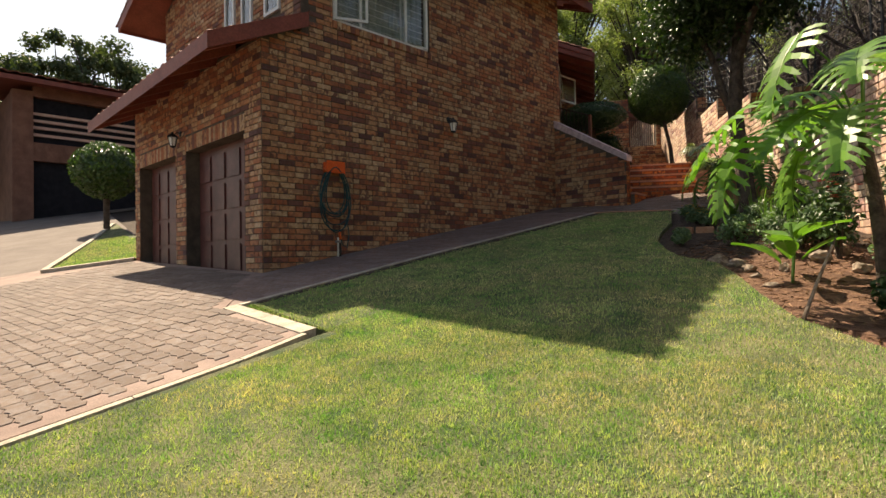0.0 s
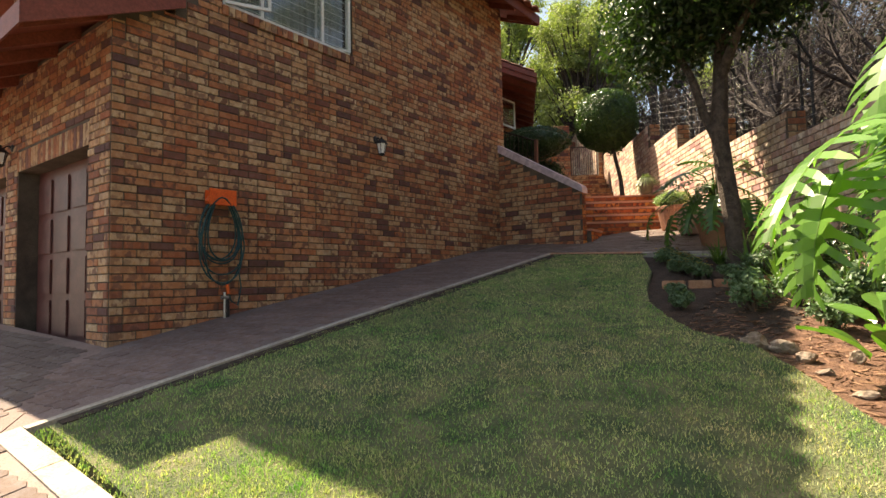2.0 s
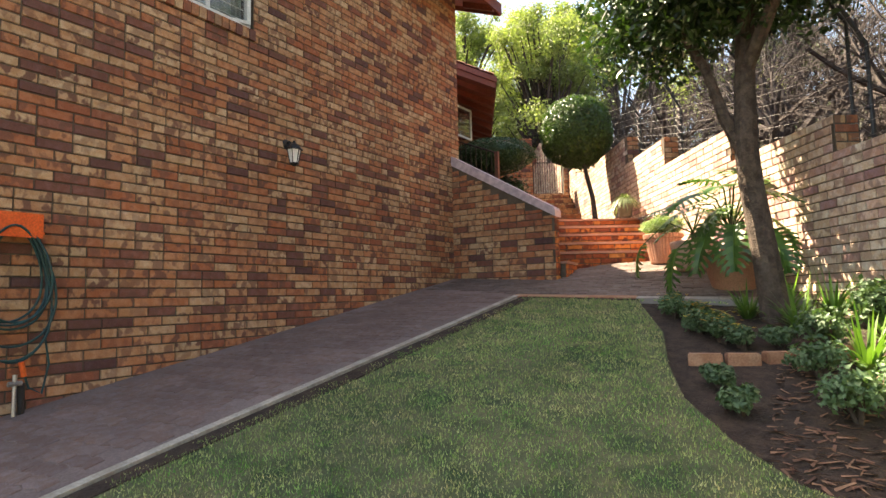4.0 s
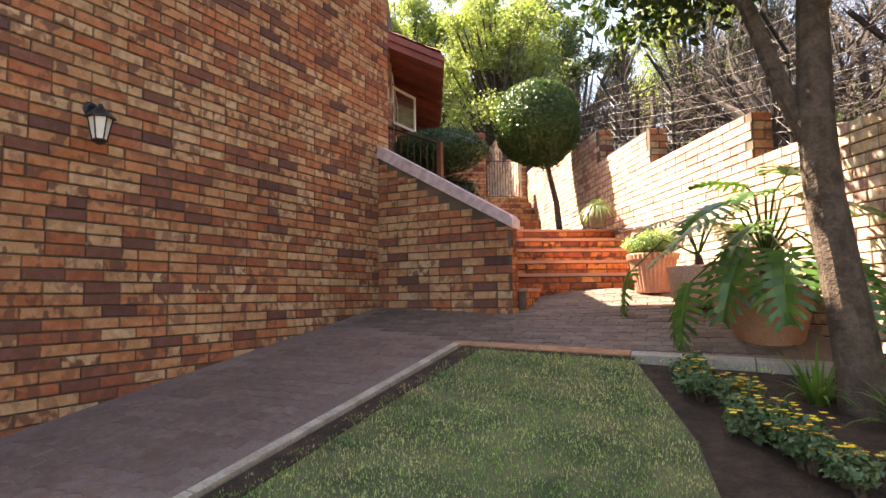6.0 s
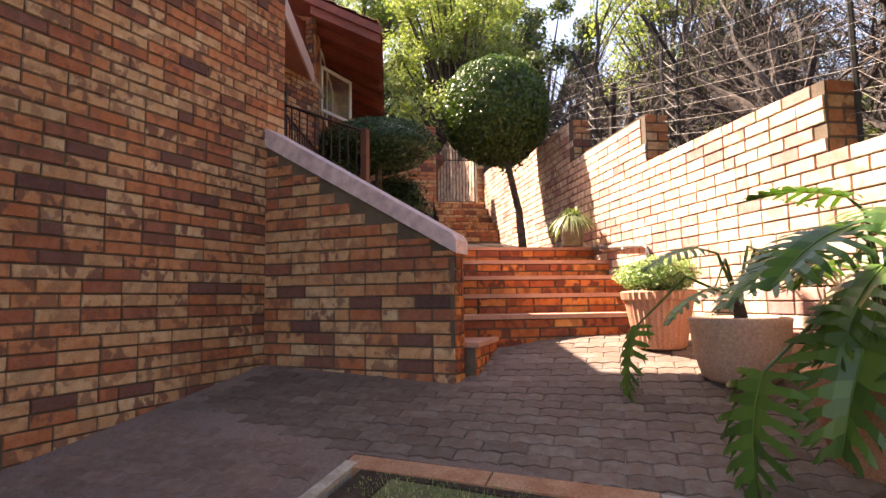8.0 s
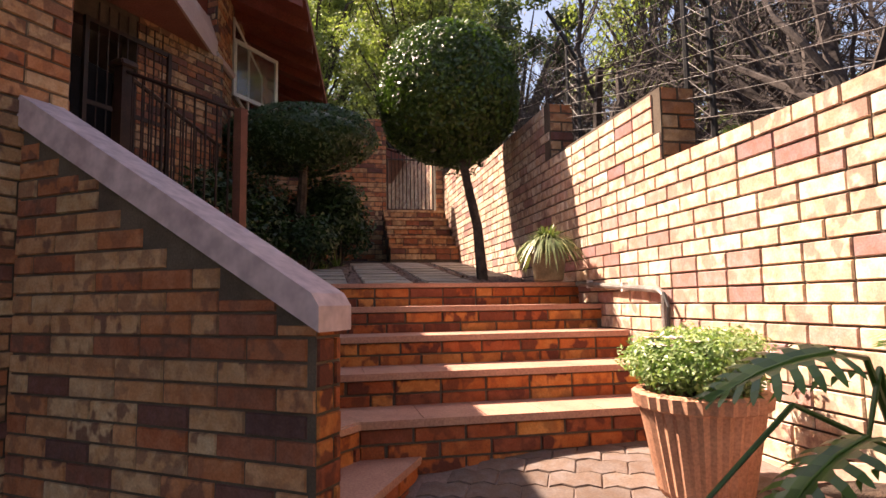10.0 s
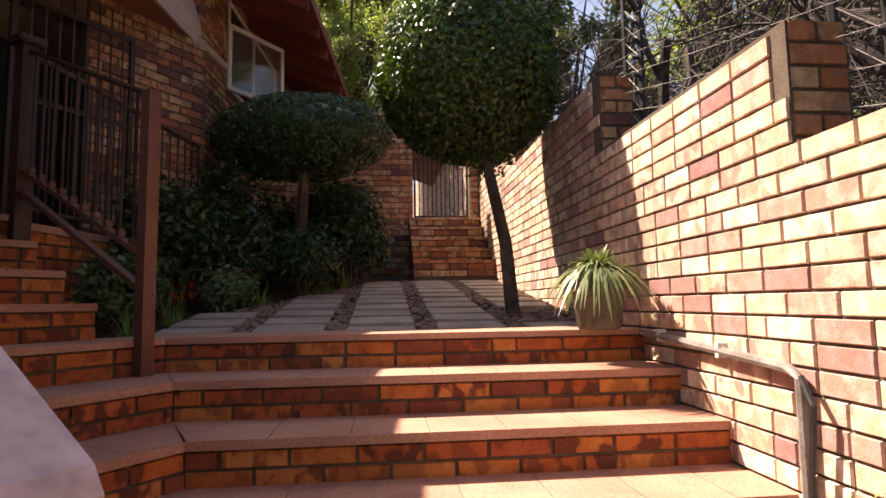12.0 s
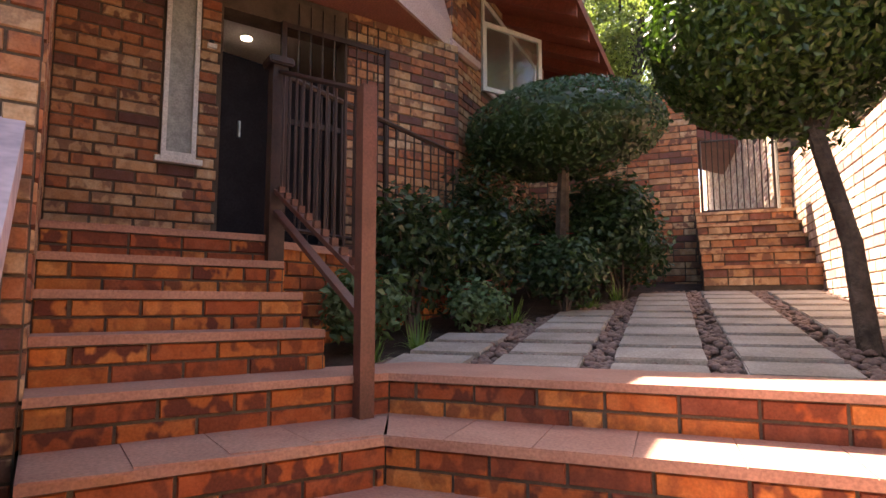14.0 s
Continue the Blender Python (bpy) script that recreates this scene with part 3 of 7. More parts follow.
stairs = setting("stairs", label="two-armed brick steps with tiled treads")
for k in range(1, 6):
    z1 = Z5 - (5 - k) * RISE
    z0 = z1 - RISE - (0.3 if k == 1 else 0.0)
    c, r = tread_shape(k)
    if k < 5:
        c2, r2 = tread_shape(k + 1)
    back = 0.5
    bm = bmesh.new()
    far = r + WALL_D * (0.6 if k < 5 else 0.4)
    cb = c + Vector((-0.6, 0.45, 0)) if k < 5 else c + WALL_D * 0.42 + Vector((-0.1, 0, 0))
    lft = Vector((c.x - 0.05, 10.87, 0))
    lb = Vector((c.x - 0.65, 10.87, 0)) if k < 5 else Vector((c.x - 0.4, 10.87, 0))
    pts = [lft, c, r, far, cb, lb]
    prism(bm, [p[:2] for p in pts], z0, z1 - 0.03)
    part("riser", bm, M_MORTAR, stairs)
    bm = bmesh.new()
    e = WALL_D * -0.02
    pts = [lft + Vector((0.02, 0, 0)), c + e + Vector((0.01, 0, 0)), r + e, far, cb, lb]
    prism(bm, [p[:2] for p in pts], z1 - 0.03, z1)
    part("tread", bm, M_TREADTILE, stairs)
    LATER.append(dict(parent=stairs, origin=c, along=U, out=-WALL_D, length=(r - c).length, bottom=lambda s, z=z0: z, top=lambda s, z=z1: z - 0.032, course=0.0735, blen=0.25, z_start=z1 - 0.032 - 0.0735 * (2 if k > 1 else 5), near=(1.0, z1), keep=300, seed=20 + k, mats=(M_STEPB, M_STEPB_J)))
    ln = (c - lft).length
    LATER.append(dict(parent=stairs, origin=lft, along=(c - lft), out=(1, -0.05, 0), length=ln, bottom=lambda s, z=z0: z, top=lambda s, z=z1: z - 0.032, course=0.0735, blen=0.25, z_start=z1 - 0.032 - 0.0735 * (2 if k > 1 else 5), near=(0.5, z1), keep=300, seed=30 + k, mats=(M_STEPB, M_STEPB_J)))


def tread_tiles():
    """Square tiles laid to the nosing of each tread, with thin joints."""
    for k in range(1, 5):
        z = Z5 - (5 - k) * RISE
        c, r = tread_shape(k)
        c2, r2 = tread_shape(k + 1)
        dep = (c2 - c).dot(WALL_D) - 0.004
        L = (r - c).length
        cuts = [0.0]
        x = 0.3 if k % 2 else 0.22
        while x < L - 0.1:
            cuts.append(x)
            x += 0.3
        cuts.append(L)
        quads = []
        for i, (a, b) in enumerate(zip(cuts, cuts[1:])):
            f0, f1 = c - WALL_D * 0.022 + U * (a + 0.002), c - WALL_D * 0.022 + U * (b - 0.002)
            b0 = c2 if i == 0 else c + U * (a + 0.002) + WALL_D * dep
            b1 = c + U * (b - 0.002) + WALL_D * dep
            quads.append((f0, f1, b1, b0))
        y1, y0 = c.y, 10.875
        n = 2 if k < 3 else 4
        for i in range(n):
            ya, yb = y1 + (y0 - y1) * i / n, y1 + (y0 - y1) * (i + 1) / n
            back = c2 if i == 0 else Vector((c2.x - 0.02, ya - 0.002, 0))
            quads.append((Vector((c.x - 0.028, yb + 0.002, 0)), Vector((c.x + 0.012, ya - 0.002, 0)), back, Vector((c2.x - 0.03, yb + 0.002, 0))))
        for q in quads:
            bm = prism(bmesh.new(), [p[:2] for p in q], z - 0.004, z + 0.005)
            bmesh.ops.recalc_face_normals(bm, faces=bm.faces)
            part("tile", bm, M_TREADTILE, stairs)


# the lowest step, which runs out into the rising paving
STEP_Z = Z5 - 5 * RISE
low_pts = [(-5.62, 10.83), (-5.27, 10.81), (-5.36, 11.58), (-5.62, 11.58)]
bm = prism(bmesh.new(), low_pts, 2.2, STEP_Z - 0.03)
bmesh.ops.recalc_face_normals(bm, faces=bm.faces)
part("riser", bm, M_MORTAR, stairs)
bm = prism(bmesh.new(), [(-5.62, 10.83), (-5.245, 10.81), (-5.335, 11.58), (-5.62, 11.58)], STEP_Z - 0.03, STEP_Z + 0.004)
bmesh.ops.recalc_face_normals(bm, faces=bm.faces)
part("tread", bm, M_TREADTILE, stairs)
LATER.append(dict(parent=stairs, origin=(-5.27, 10.81, 0), along=(-0.09, 0.77, 0), out=(1, 0.11, 0), length=0.77, bottom=lambda s: 2.25, top=lambda s: STEP_Z - 0.032, course=0.0735, blen=0.25, z_start=STEP_Z - 0.032 - 0.0735 * 4, near=(0.3, 2.5), keep=20, seed=19, mats=(M_STEPB, M_STEPB_J)))

# the arm that climbs on to the porch
XN = {6: -7.24, 7: -7.52, 8: -7.8, 9: -8.08}
YR = 11.95
for k in range(6, 10):
    z1 = Z5 + (k - 5) * RISE
    x = XN[k]
    bm = new_box((x - 0.5 if k < 9 else -9.0, 10.87, z1 - RISE - 0.02), (x, YR, z1 - 0.03))
    part("riser", bm, M_MORTAR, stairs)
    part("tread", new_box((x - 0.5 if k < 9 else -9.0, 10.87, z1 - 0.03), (x + 0.02, YR, z1)), M_TREADTILE, stairs)
    for j in range(4):
        part("tile", new_box((x - 0.27, 10.872 + j * 0.27, z1 - 0.004), (x + 0.024, 10.872 + j * 0.27 + 0.266, z1 + 0.005)), M_TREADTILE, stairs)
    LATER.append(dict(parent=stairs, origin=(x, 10.87, 0), along=(0, 1, 0), out=(1, 0, 0), length=YR - 10.87, bottom=lambda s, z=z1: z - RISE, top=lambda s, z=z1: z - 0.032, course=0.0735, blen=0.25, z_start=z1 - 0.032 - 0.147, near=(0.5, z1), keep=300, seed=40 + k, mats=(M_STEPB, M_STEPB_J)))

tread_tiles()

# ---- garden wall ----
garden_wall = setting("garden_wall", label="stepped face brick garden wall in full sun")
COURSE, WALL_LOW, WALL_FAR = 0.084, -12.0, 26.0
LEVELS = [(WALL_LOW, -3.75, 3.354), (-3.75, -1.97, 3.69), (-1.97, 0.0, 4.11), (0.0, 1.69, 4.55), (1.69, 4.0, 5.034), (4.0, 6.6, 5.37), (6.6, 9.0, 6.21), (9.0, 14.0, 7.218), (14.0, WALL_FAR, 8.478)]
for s0, s1, zt in LEVELS:
    a, b = wall_point(s0), wall_point(s1)
    bk = -WALL_N * 0.23
    bm = bmesh.new()
    prism(bm, [a[:2], (a + bk)[:2], (b + bk)[:2], b[:2]], 0.4, zt - 0.005)
    part("core", bm, M_MORTAR, garden_wall)


def level_top(s):
    return next(zt for s0, s1, zt in LEVELS if WALL_LOW + s <= s1 + 0.001)


LATER.append(dict(parent=garden_wall, origin=wall_point(WALL_LOW), along=WALL_D, out=WALL_N, length=WALL_FAR - WALL_LOW, bottom=lambda s: ground_z(*wall_point(WALL_LOW + s)[:2]) - 0.3, top=level_top, holes=[(s0 - WALL_LOW, s1 - WALL_LOW, zt, 99) for s0, s1, zt in LEVELS], seed=50, mats=(M_SUNBRICK, M_SUNBRICK_J), near=(11.3, 3.4), keep=700, course=COURSE, blen=0.23, joint=0.009, z_start=4.11 - COURSE * 44))
for s0, s1, zt in LEVELS[1:]:
    a = wall_point(s0 + 0.004)
    # step ends keep the darker house brick, so their shade is in the colour
    LATER.append(dict(parent=garden_wall, origin=a - WALL_N * 0.225, along=WALL_N, out=-WALL_D, length=0.225, bottom=lambda s, z=zt: z - 0.5, top=lambda s, z=zt: z, course=COURSE, blen=0.225, seed=int(70 + s0 * 3), mats=(M_BRICK, M_BRICK_J), near=(0.1, zt), keep=12, z_start=zt - COURSE * 8))

# ---- upper court ----
def court_z(x, y):
    d = (Vector((x, y, 0)) - Vector((-5.8, 12.9, 0))).dot(WALL_D)
    return 3.40 + 0.125 * max(0.0, d - 0.3)


C5, R5 = tread_shape(5)
court = flat_poly("court", [p[:2] for p in (C5 + WALL_D * 0.3, R5 + WALL_D * 0.3, wall_point(9), wall_point(9, 3.0), Vector((-9.3, 12.0, 0)), Vector((-8.3, 12.0, 0)))], lambda x, y: court_z(x, y) - 0.03, M_SOIL, 0.2)
setting("", court, "soil and pebble ground of the upper court")


# ---- balls, trees and bush ----
def leaf_cloud(verts, faces, c, radii, n, size, rng, shell=0.5, up=0.5, aspect=0.28):
    c = Vector(c)
    for _ in range(n):
        d = Vector((rng.gauss(0, 1), rng.gauss(0, 1), rng.gauss(0, 1))).normalized()
        r = shell + (1 - shell) * rng.random()
        p = c + Vector((d.x * radii[0], d.y * radii[1], d.z * radii[2])) * r
        nrm = (d * (1 - up) + Vector((0, 0, 1)) * up + Vector((rng.uniform(-1, 1), rng.uniform(-1, 1), rng.uniform(-1, 1))) * 0.7).normalized()
        t = nrm.cross(Vector((rng.uniform(-1, 1), rng.uniform(-1, 1), rng.uniform(-1, 1)))).normalized()
        b = nrm.cross(t)
        L = size * rng.uniform(0.6, 1.35)
        k = len(verts)
        verts += [tuple(p - t * L / 2), tuple(p + b * L * aspect + nrm * L * 0.08), tuple(p + t * L / 2), tuple(p - b * L * aspect + nrm * L * 0.08)]
        faces += [(k, k + 1, k + 2), (k, k + 2, k + 3)]


def rough_leaf_ball(name, centre, radii, n, size, mat, parent, seed=1, shell=0.75, droop=0.0, core=True):
    rng = random.Random(seed)
    verts, faces = [], []
    c = Vector(centre)
    for _ in range(n):
        d = Vector((rng.gauss(0, 1), rng.gauss(0, 1), rng.gauss(0, 1))).normalized()
        r = shell + (1 - shell) * rng.random() ** 0.5
        r *= 1 + 0.06 * noise.noise(d * 2.3 + Vector((seed, 0, 0)))
        p = c + Vector((d.x * radii[0], d.y * radii[1], d.z * radii[2])) * r
        nrm = (d + Vector((rng.uniform(-1, 1), rng.uniform(-1, 1), rng.uniform(-1, 1))) * 0.9).normalized()
        t = nrm.cross(Vector((rng.uniform(-1, 1), rng.uniform(-1, 1), rng.uniform(-1, 1)))).normalized()
        b = nrm.cross(t)
        L = size * rng.uniform(0.7, 1.3)
        k = len(verts)
        verts += [tuple(p - t * L / 2), tuple(p + b * L * 0.25 + nrm * L * 0.06), tuple(p + t * L / 2 - Vector((0, 0, droop * L))), tuple(p - b * L * 0.25 + nrm * L * 0.06)]
        faces += [(k, k + 1, k + 2), (k, k + 2, k + 3)]
    return data_ob(name, verts, faces, mat, parent)


def core_ball(name, centre, radii, mat, parent):
    bm = bmesh.new()
    bmesh.ops.create_icosphere(bm, subdivisions=3, radius=1)
    for v in bm.verts:
        k = 1 + 0.08 * noise.noise(v.co * 2.5)
        v.co = Vector(centre) + Vector((v.co.x * radii[0], v.co.y * radii[1], v.co.z * radii[2])) * k
    return mesh_ob(name, bm, mat, parent, True)


t1 = thing("ball_tree", "clipped round shrub tree on a slim bare trunk", "tree", -5.92, 14.2, 3.52)
BALL = Vector((-6.28, 14.28, 5.4)) - Vector((-5.92, 14.2, 3.52))
part("trunk", tube(bmesh.new(), [(0, 0, -0.1), (-0.05, 0, 0.5), (-0.16, 0, 1.0), BALL * 0.8], [0.055, 0.047, 0.042, 0.035]), M_BARK, t1)
core_ball("inner", BALL, (0.55, 0.55, 0.56), M_HEDGE, t1)
rough_leaf_ball("crown", BALL, (0.735, 0.735, 0.74), 25000, 0.05, M_BOX, t1, 2, 0.8)
rough_leaf_ball("loose_twig", BALL + Vector((0.12, 0.02, -0.62)), (0.3, 0.24, 0.24), 420, 0.06, M_BOX, t1, 5, 0.2, 0.3)["kind"] = "stuff"
part("twig", tube(bmesh.new(), [(-0.18, 0, 1.0), (-0.1, 0.02, 1.2), (0.0, 0.05, 1.35)], [0.014, 0.01, 0.006], 5), M_BARK, t1)

tree = thing("shade_tree", "dark glossy leaved garden tree with forked trunk in the flower bed", "tree", -2.68, 9.1, 1.87)
part("trunk", tube(bmesh.new(), [(0.02, 0, -0.1), (0, 0, 0.12), (-0.05, 0.0, 0.6), (-0.12, 0.0, 1.2), (-0.14, -0.05, 1.6), (-0.1, 0.05, 2.6), (0.0, 0.1, 3.6)], [0.16, 0.125, 0.11, 0.105, 0.10, 0.08, 0.06], 12), M_BARK, tree)
part("branch", tube(bmesh.new(), [(-0.12, 0.0, 1.4), (-0.3, -0.05, 1.85), (-0.45, 0.0, 2.4), (-0.8, 0.2, 3.1)], [0.07, 0.055, 0.045, 0.03], 9), M_BARK, tree)
part("branch", tube(bmesh.new(), [(-0.1, 0.0, 2.3), (0.2, -0.3, 2.8), (0.6, -0.6, 3.2)], [0.07, 0.05, 0.03], 9), M_BARK, tree)
verts, faces = [], []
rng = random.Random(6)
for cx, cy, cz, r in ((-0.9, 0.2, 3.0, 0.85), (-0.3, -0.2, 3.1, 0.9), (-0.5, 0.5, 3.6, 1.0), (0.3, 0.1, 3.2, 0.9), (0.7, -0.5, 3.4, 0.85), (-0.1, 0.1, 4.1, 0.9), (-1.1, 0.5, 3.6, 0.75), (0.8, 0.5, 3.7, 0.8), (-0.5, -0.7, 3.3, 0.6), (0.1, -0.9, 3.1, 0.5)):
    leaf_cloud(verts, faces, (cx, cy, cz), (r, r, r * 0.7), 2300, 0.095, rng, 0.3, 0.4, 0.24)
data_ob("crown", verts, faces, M_DARKLEAF, tree)

def ang(deg):
    return Matrix.Rotation(radians(deg), 4, "Z")


# ---- window in the side wall ----
def frame_bars(bm, y0, y1, z0, z1, x, t=0.05, d=0.05):
    """A rectangular frame in the plane x."""
    box(bm, (x - d, y0, z0), (x, y1, z0 + t))
    box(bm, (x - d, y0, z1 - t), (x, y1, z1))
    box(bm, (x - d, y0, z0 + t), (x, y0 + t, z1 - t))
    box(bm, (x - d, y1 - t, z0 + t), (x, y1, z1 - t))
    return bm


win = setting("window_1", label="white steel casement window with burglar bars and grey curtains")
part("window_frame", frame_bars(bmesh.new(), WX0 + 0.02, WX1 - 0.02, WZ0 + 0.01, WZ1 - 0.01, -7.02, 0.045), M_WHITE, win)
bm = bmesh.new()
for y in (5.45, 6.38):
    box(bm, (-7.065, y, WZ0 + 0.05), (-7.025, y + 0.04, WZ1 - 0.05))
part("mullion", bm, M_WHITE, win)
part("pane", new_box((-7.05, WX0 + 0.06, WZ0 + 0.05), (-7.045, WX1 - 0.06, WZ1 - 0.05)), M_GLASS, win)
bm = bmesh.new()
for i in range(12):
    z = WZ0 + 0.12 + i * 0.11
    tube(bm, [(-7.1, WX0 + 0.05, z), (-7.1, WX1 - 0.05, z)], 0.006, 5)
part("burglar_bars", bm, M_WHITE, win)
bm = bmesh.new()
n = 70
prev = None
for i in range(n + 1):
    y = WX0 + 0.02 + (WX1 - WX0 - 0.04) * i / n
    x = -7.2 + 0.02 * math.sin(i * 1.1) + 0.01 * math.sin(i * 2.7)
    a, b = bm.verts.new((x, y, WZ0 + 0.02)), bm.verts.new((x, y, WZ1 - 0.03))
    if prev:
        bm.faces.new((prev[0], a, b, prev[1]))
    prev = (a, b)
part("curtain", bm, M_CURTAIN, win)
# two casements standing open
for hy, sgn in ((WX1 - 0.04, 1), (WX0 + 0.04, -1)):
    bm = frame_bars(bmesh.new(), 0, 0.5, 0, WZ1 - WZ0 - 0.08, 0, 0.035, 0.03)
    m = Matrix.Translation((-7.0, hy, WZ0 + 0.04)) @ ang(180 - 25 if sgn > 0 else -25)
    bmesh.ops.transform(bm, matrix=m, verts=bm.verts)
    part("casement", bm, M_WHITE, win)
bm = bmesh.new()
for i in range(25):
    y = WX0 - 0.02 + i * 0.08
    box(bm, (-7.05, y + 0.005, WZ0 - 0.11), (-6.965, y + 0.075, WZ0 - 0.005))
part("window_sill", bm, M_BRICK_J, win)

# upper front windows
for i, (xa, xb) in enumerate(UPPER_WIN):
    w = setting("window_%d" % (i + 2), label="narrow white framed upper window")
    bm = bmesh.new()
    for q in ((xa, 4.36, 5.05, xa + 0.05, 4.4, 6.6), (xb - 0.05, 4.36, 5.05, xb, 4.4, 6.6), (xa + 0.05, 4.36, 5.05, xb - 0.05, 4.4, 5.1), (xa + 0.05, 4.36, 6.55, xb - 0.05, 4.4, 6.6)):
        box(bm, q[:3], q[3:])
    part("window_frame", bm, M_WHITE, w)
    part("pane", new_box((xa + 0.05, 4.385, 5.1), (xb - 0.05, 4.396, 6.55)), M_GLASS, w)


# ---- garage doors ----
def garage_door(x0, x1):
    z0, z1 = 1.0, GT
    d = setting("door", label="dark red brown panelled timber garage door")
    part("door_leaf", new_box((x0, 4.0, z0), (x1, 4.04, z1)), M_DOORWOOD, d)
    n = 4
    for r in range(4):
        for c in range(n):
            a = x0 + (x1 - x0) * (c + 0.1) / n
            b = x0 + (x1 - x0) * (c + 0.9) / n
            g0 = z0 + 0.2 + (z1 - z0 - 0.25) * r / 4
            g1 = g0 + (z1 - z0 - 0.25) / 4 - 0.07
            part("panel", new_box((a, 3.978, g0), (b, 4.0, g1), None, 0.008), M_DOORWOOD, d)
    part("handle", tube(bmesh.new(), [(x1 - 0.35, 3.96, 1.95), (x1 - 0.2, 3.96, 1.95)], 0.012, 6), M_STEEL, d)


for a, b in GD:
    garage_door(a, b)


# ---- roofs with tiles ----
def tiled(parent, origin, across, down, width, depth, mat=M_ROOFTILE, tw=0.3, tl=0.34):
    """Rows of curved clay tiles over a roof plane, in one part."""
    o, u, v = Vector(origin), Vector(across).normalized(), Vector(down).normalized()
    nrm = u.cross(v)
    if nrm.z < 0:
        nrm = -nrm
    verts, faces = [], []
    for r in range(int(depth / tl)):
        for c in range(int(width / tw)):
            k = len(verts)
            base = o + u * (c * tw) + v * (r * tl)
            for j, (s, h) in enumerate(((0, 0.0), (0.3, 0.045), (0.6, 0.05), (0.85, 0.0), (1.0, -0.01))):
                p = base + u * (s * tw) + nrm * h
                q = p + v * (tl + 0.03) + nrm * 0.025
                verts += [tuple(p), tuple(q), tuple(q - nrm * 0.03)]
            for j in range(4):
                a = k + 3 * j
                faces += [(a, a + 3, a + 4, a + 1), (a + 1, a + 4, a + 5, a + 2)]
    ob = data_ob("roof_tiles", verts, faces, mat, parent)
    ob["kind"] = "stuff"
    return ob


roof_g = setting("garage_roof", label="red brown lean-to tiled roof over the garage doors")
RX0, RX1, RY0, RY1 = -12.1, -6.86, 3.02, 4.42


def gr(x, y):
    return 4.14 + (y - RY0) * 0.46 - 0.03 * (RX1 - x)


bm = bmesh.new()
prism(bm, [(RX0, RY0), (RX1, RY0), (RX1, RY1), (RX0, RY1)], lambda x, y: gr(x, y) - 0.05, gr)
part("deck", bm, M_SOFFIT, roof_g)
bm = bmesh.new()
prism(bm, [(RX0, RY0 - 0.025), (RX1, RY0 - 0.025), (RX1, RY0), (RX0, RY0)], lambda x, y: gr(x, y) - 0.2, gr)
prism(bm, [(RX1, RY0 - 0.025), (RX1 + 0.025, RY0 - 0.025), (RX1 + 0.025, RY1), (RX1, RY1)], lambda x, y: gr(x, y) - 0.2, lambda x, y: gr(x, y) + 0.01)
part("fascia", bm, M_SOFFIT, roof_g)
tiled(roof_g, (RX0 - 0.05, RY1, gr(RX0, RY1) + 0.02), (RX1 - RX0, 0, gr(RX1, RY1) - gr(RX0, RY1)), (0, RY0 - RY1, gr(RX0, RY0) - gr(RX0, RY1)), 5.37, 1.6)
bm = bmesh.new()
for i in range(9):
    x = RX1 - 0.3 - i * 0.62
    prism(bm, [(x, RY0 + 0.02), (x + 0.06, RY0 + 0.02), (x + 0.06, 3.78), (x, 3.78)], lambda x, y: gr(x, y) - 0.17, lambda x, y: gr(x, y) - 0.05)
part("rafter", bm, M_SOFFIT, roof_g)

main_roof = setting("roof", label="main house roof with red brown eaves")


bm = bmesh.new()
gx = [WEST_X, -8.85, EAVE_X]
top = [[bm.verts.new((x, y, mr(x))) for y in (ROOF_Y0, ROOF_Y1)] for x in gx]
low = [[bm.verts.new((x, y, mr(x) - 0.12)) for y in (ROOF_Y0, ROOF_Y1)] for x in gx]
for i in range(2):
    bm.faces.new((top[i][0], top[i + 1][0], top[i + 1][1], top[i][1]))
    bm.faces.new((low[i][0], low[i][1], low[i + 1][1], low[i + 1][0]))
    for j in range(2):
        bm.faces.new((low[i][j], low[i + 1][j], top[i + 1][j], top[i][j]))
for i in (0, 2):
    bm.faces.new((low[i][0], low[i][1], top[i][1], top[i][0]))
bmesh.ops.recalc_face_normals(bm, faces=bm.faces)
part("deck", bm, M_SOFFIT, main_roof)
bm = bmesh.new()
box(bm, (EAVE_X, ROOF_Y0 - 0.03, 6.72), (EAVE_X + 0.03, ROOF_Y1 + 0.03, 6.9))
box(bm, (WEST_X - 0.03, ROOF_Y0 - 0.03, 6.07), (WEST_X, ROOF_Y1 + 0.03, 6.25))
for y0, y1 in ((ROOF_Y0 - 0.03, ROOF_Y0), (ROOF_Y1, ROOF_Y1 + 0.03)):
    prism(bm, [(WEST_X, y0), (-8.85, y0), (EAVE_X, y0), (EAVE_X, y1), (-8.85, y1), (WEST_X, y1)], lambda x, y: mr(x) - 0.2, lambda x, y: mr(x) + 0.01)
bmesh.ops.recalc_face_normals(bm, faces=bm.faces)
part("fascia", bm, M_SOFFIT, main_roof)
bm = bmesh.new()
for i in range(12):
    y = ROOF_Y0 + 0.1 + i * 0.66
    prism(bm, [(-7.0, y), (EAVE_X, y), (EAVE_X, y + 0.05), (-7.0, y + 0.05)], lambda x, y: mr(x) - 0.22, lambda x, y: mr(x) - 0.12)
part("rafter", bm, M_SOFFIT, main_roof)
tiled(main_roof, (-8.85, ROOF_Y0 - 0.04, mr(-8.85) + 0.02), (0, 1, 0), (1, 0, -0.42), ROOF_Y1 - ROOF_Y0 + 0.1, 2.75)
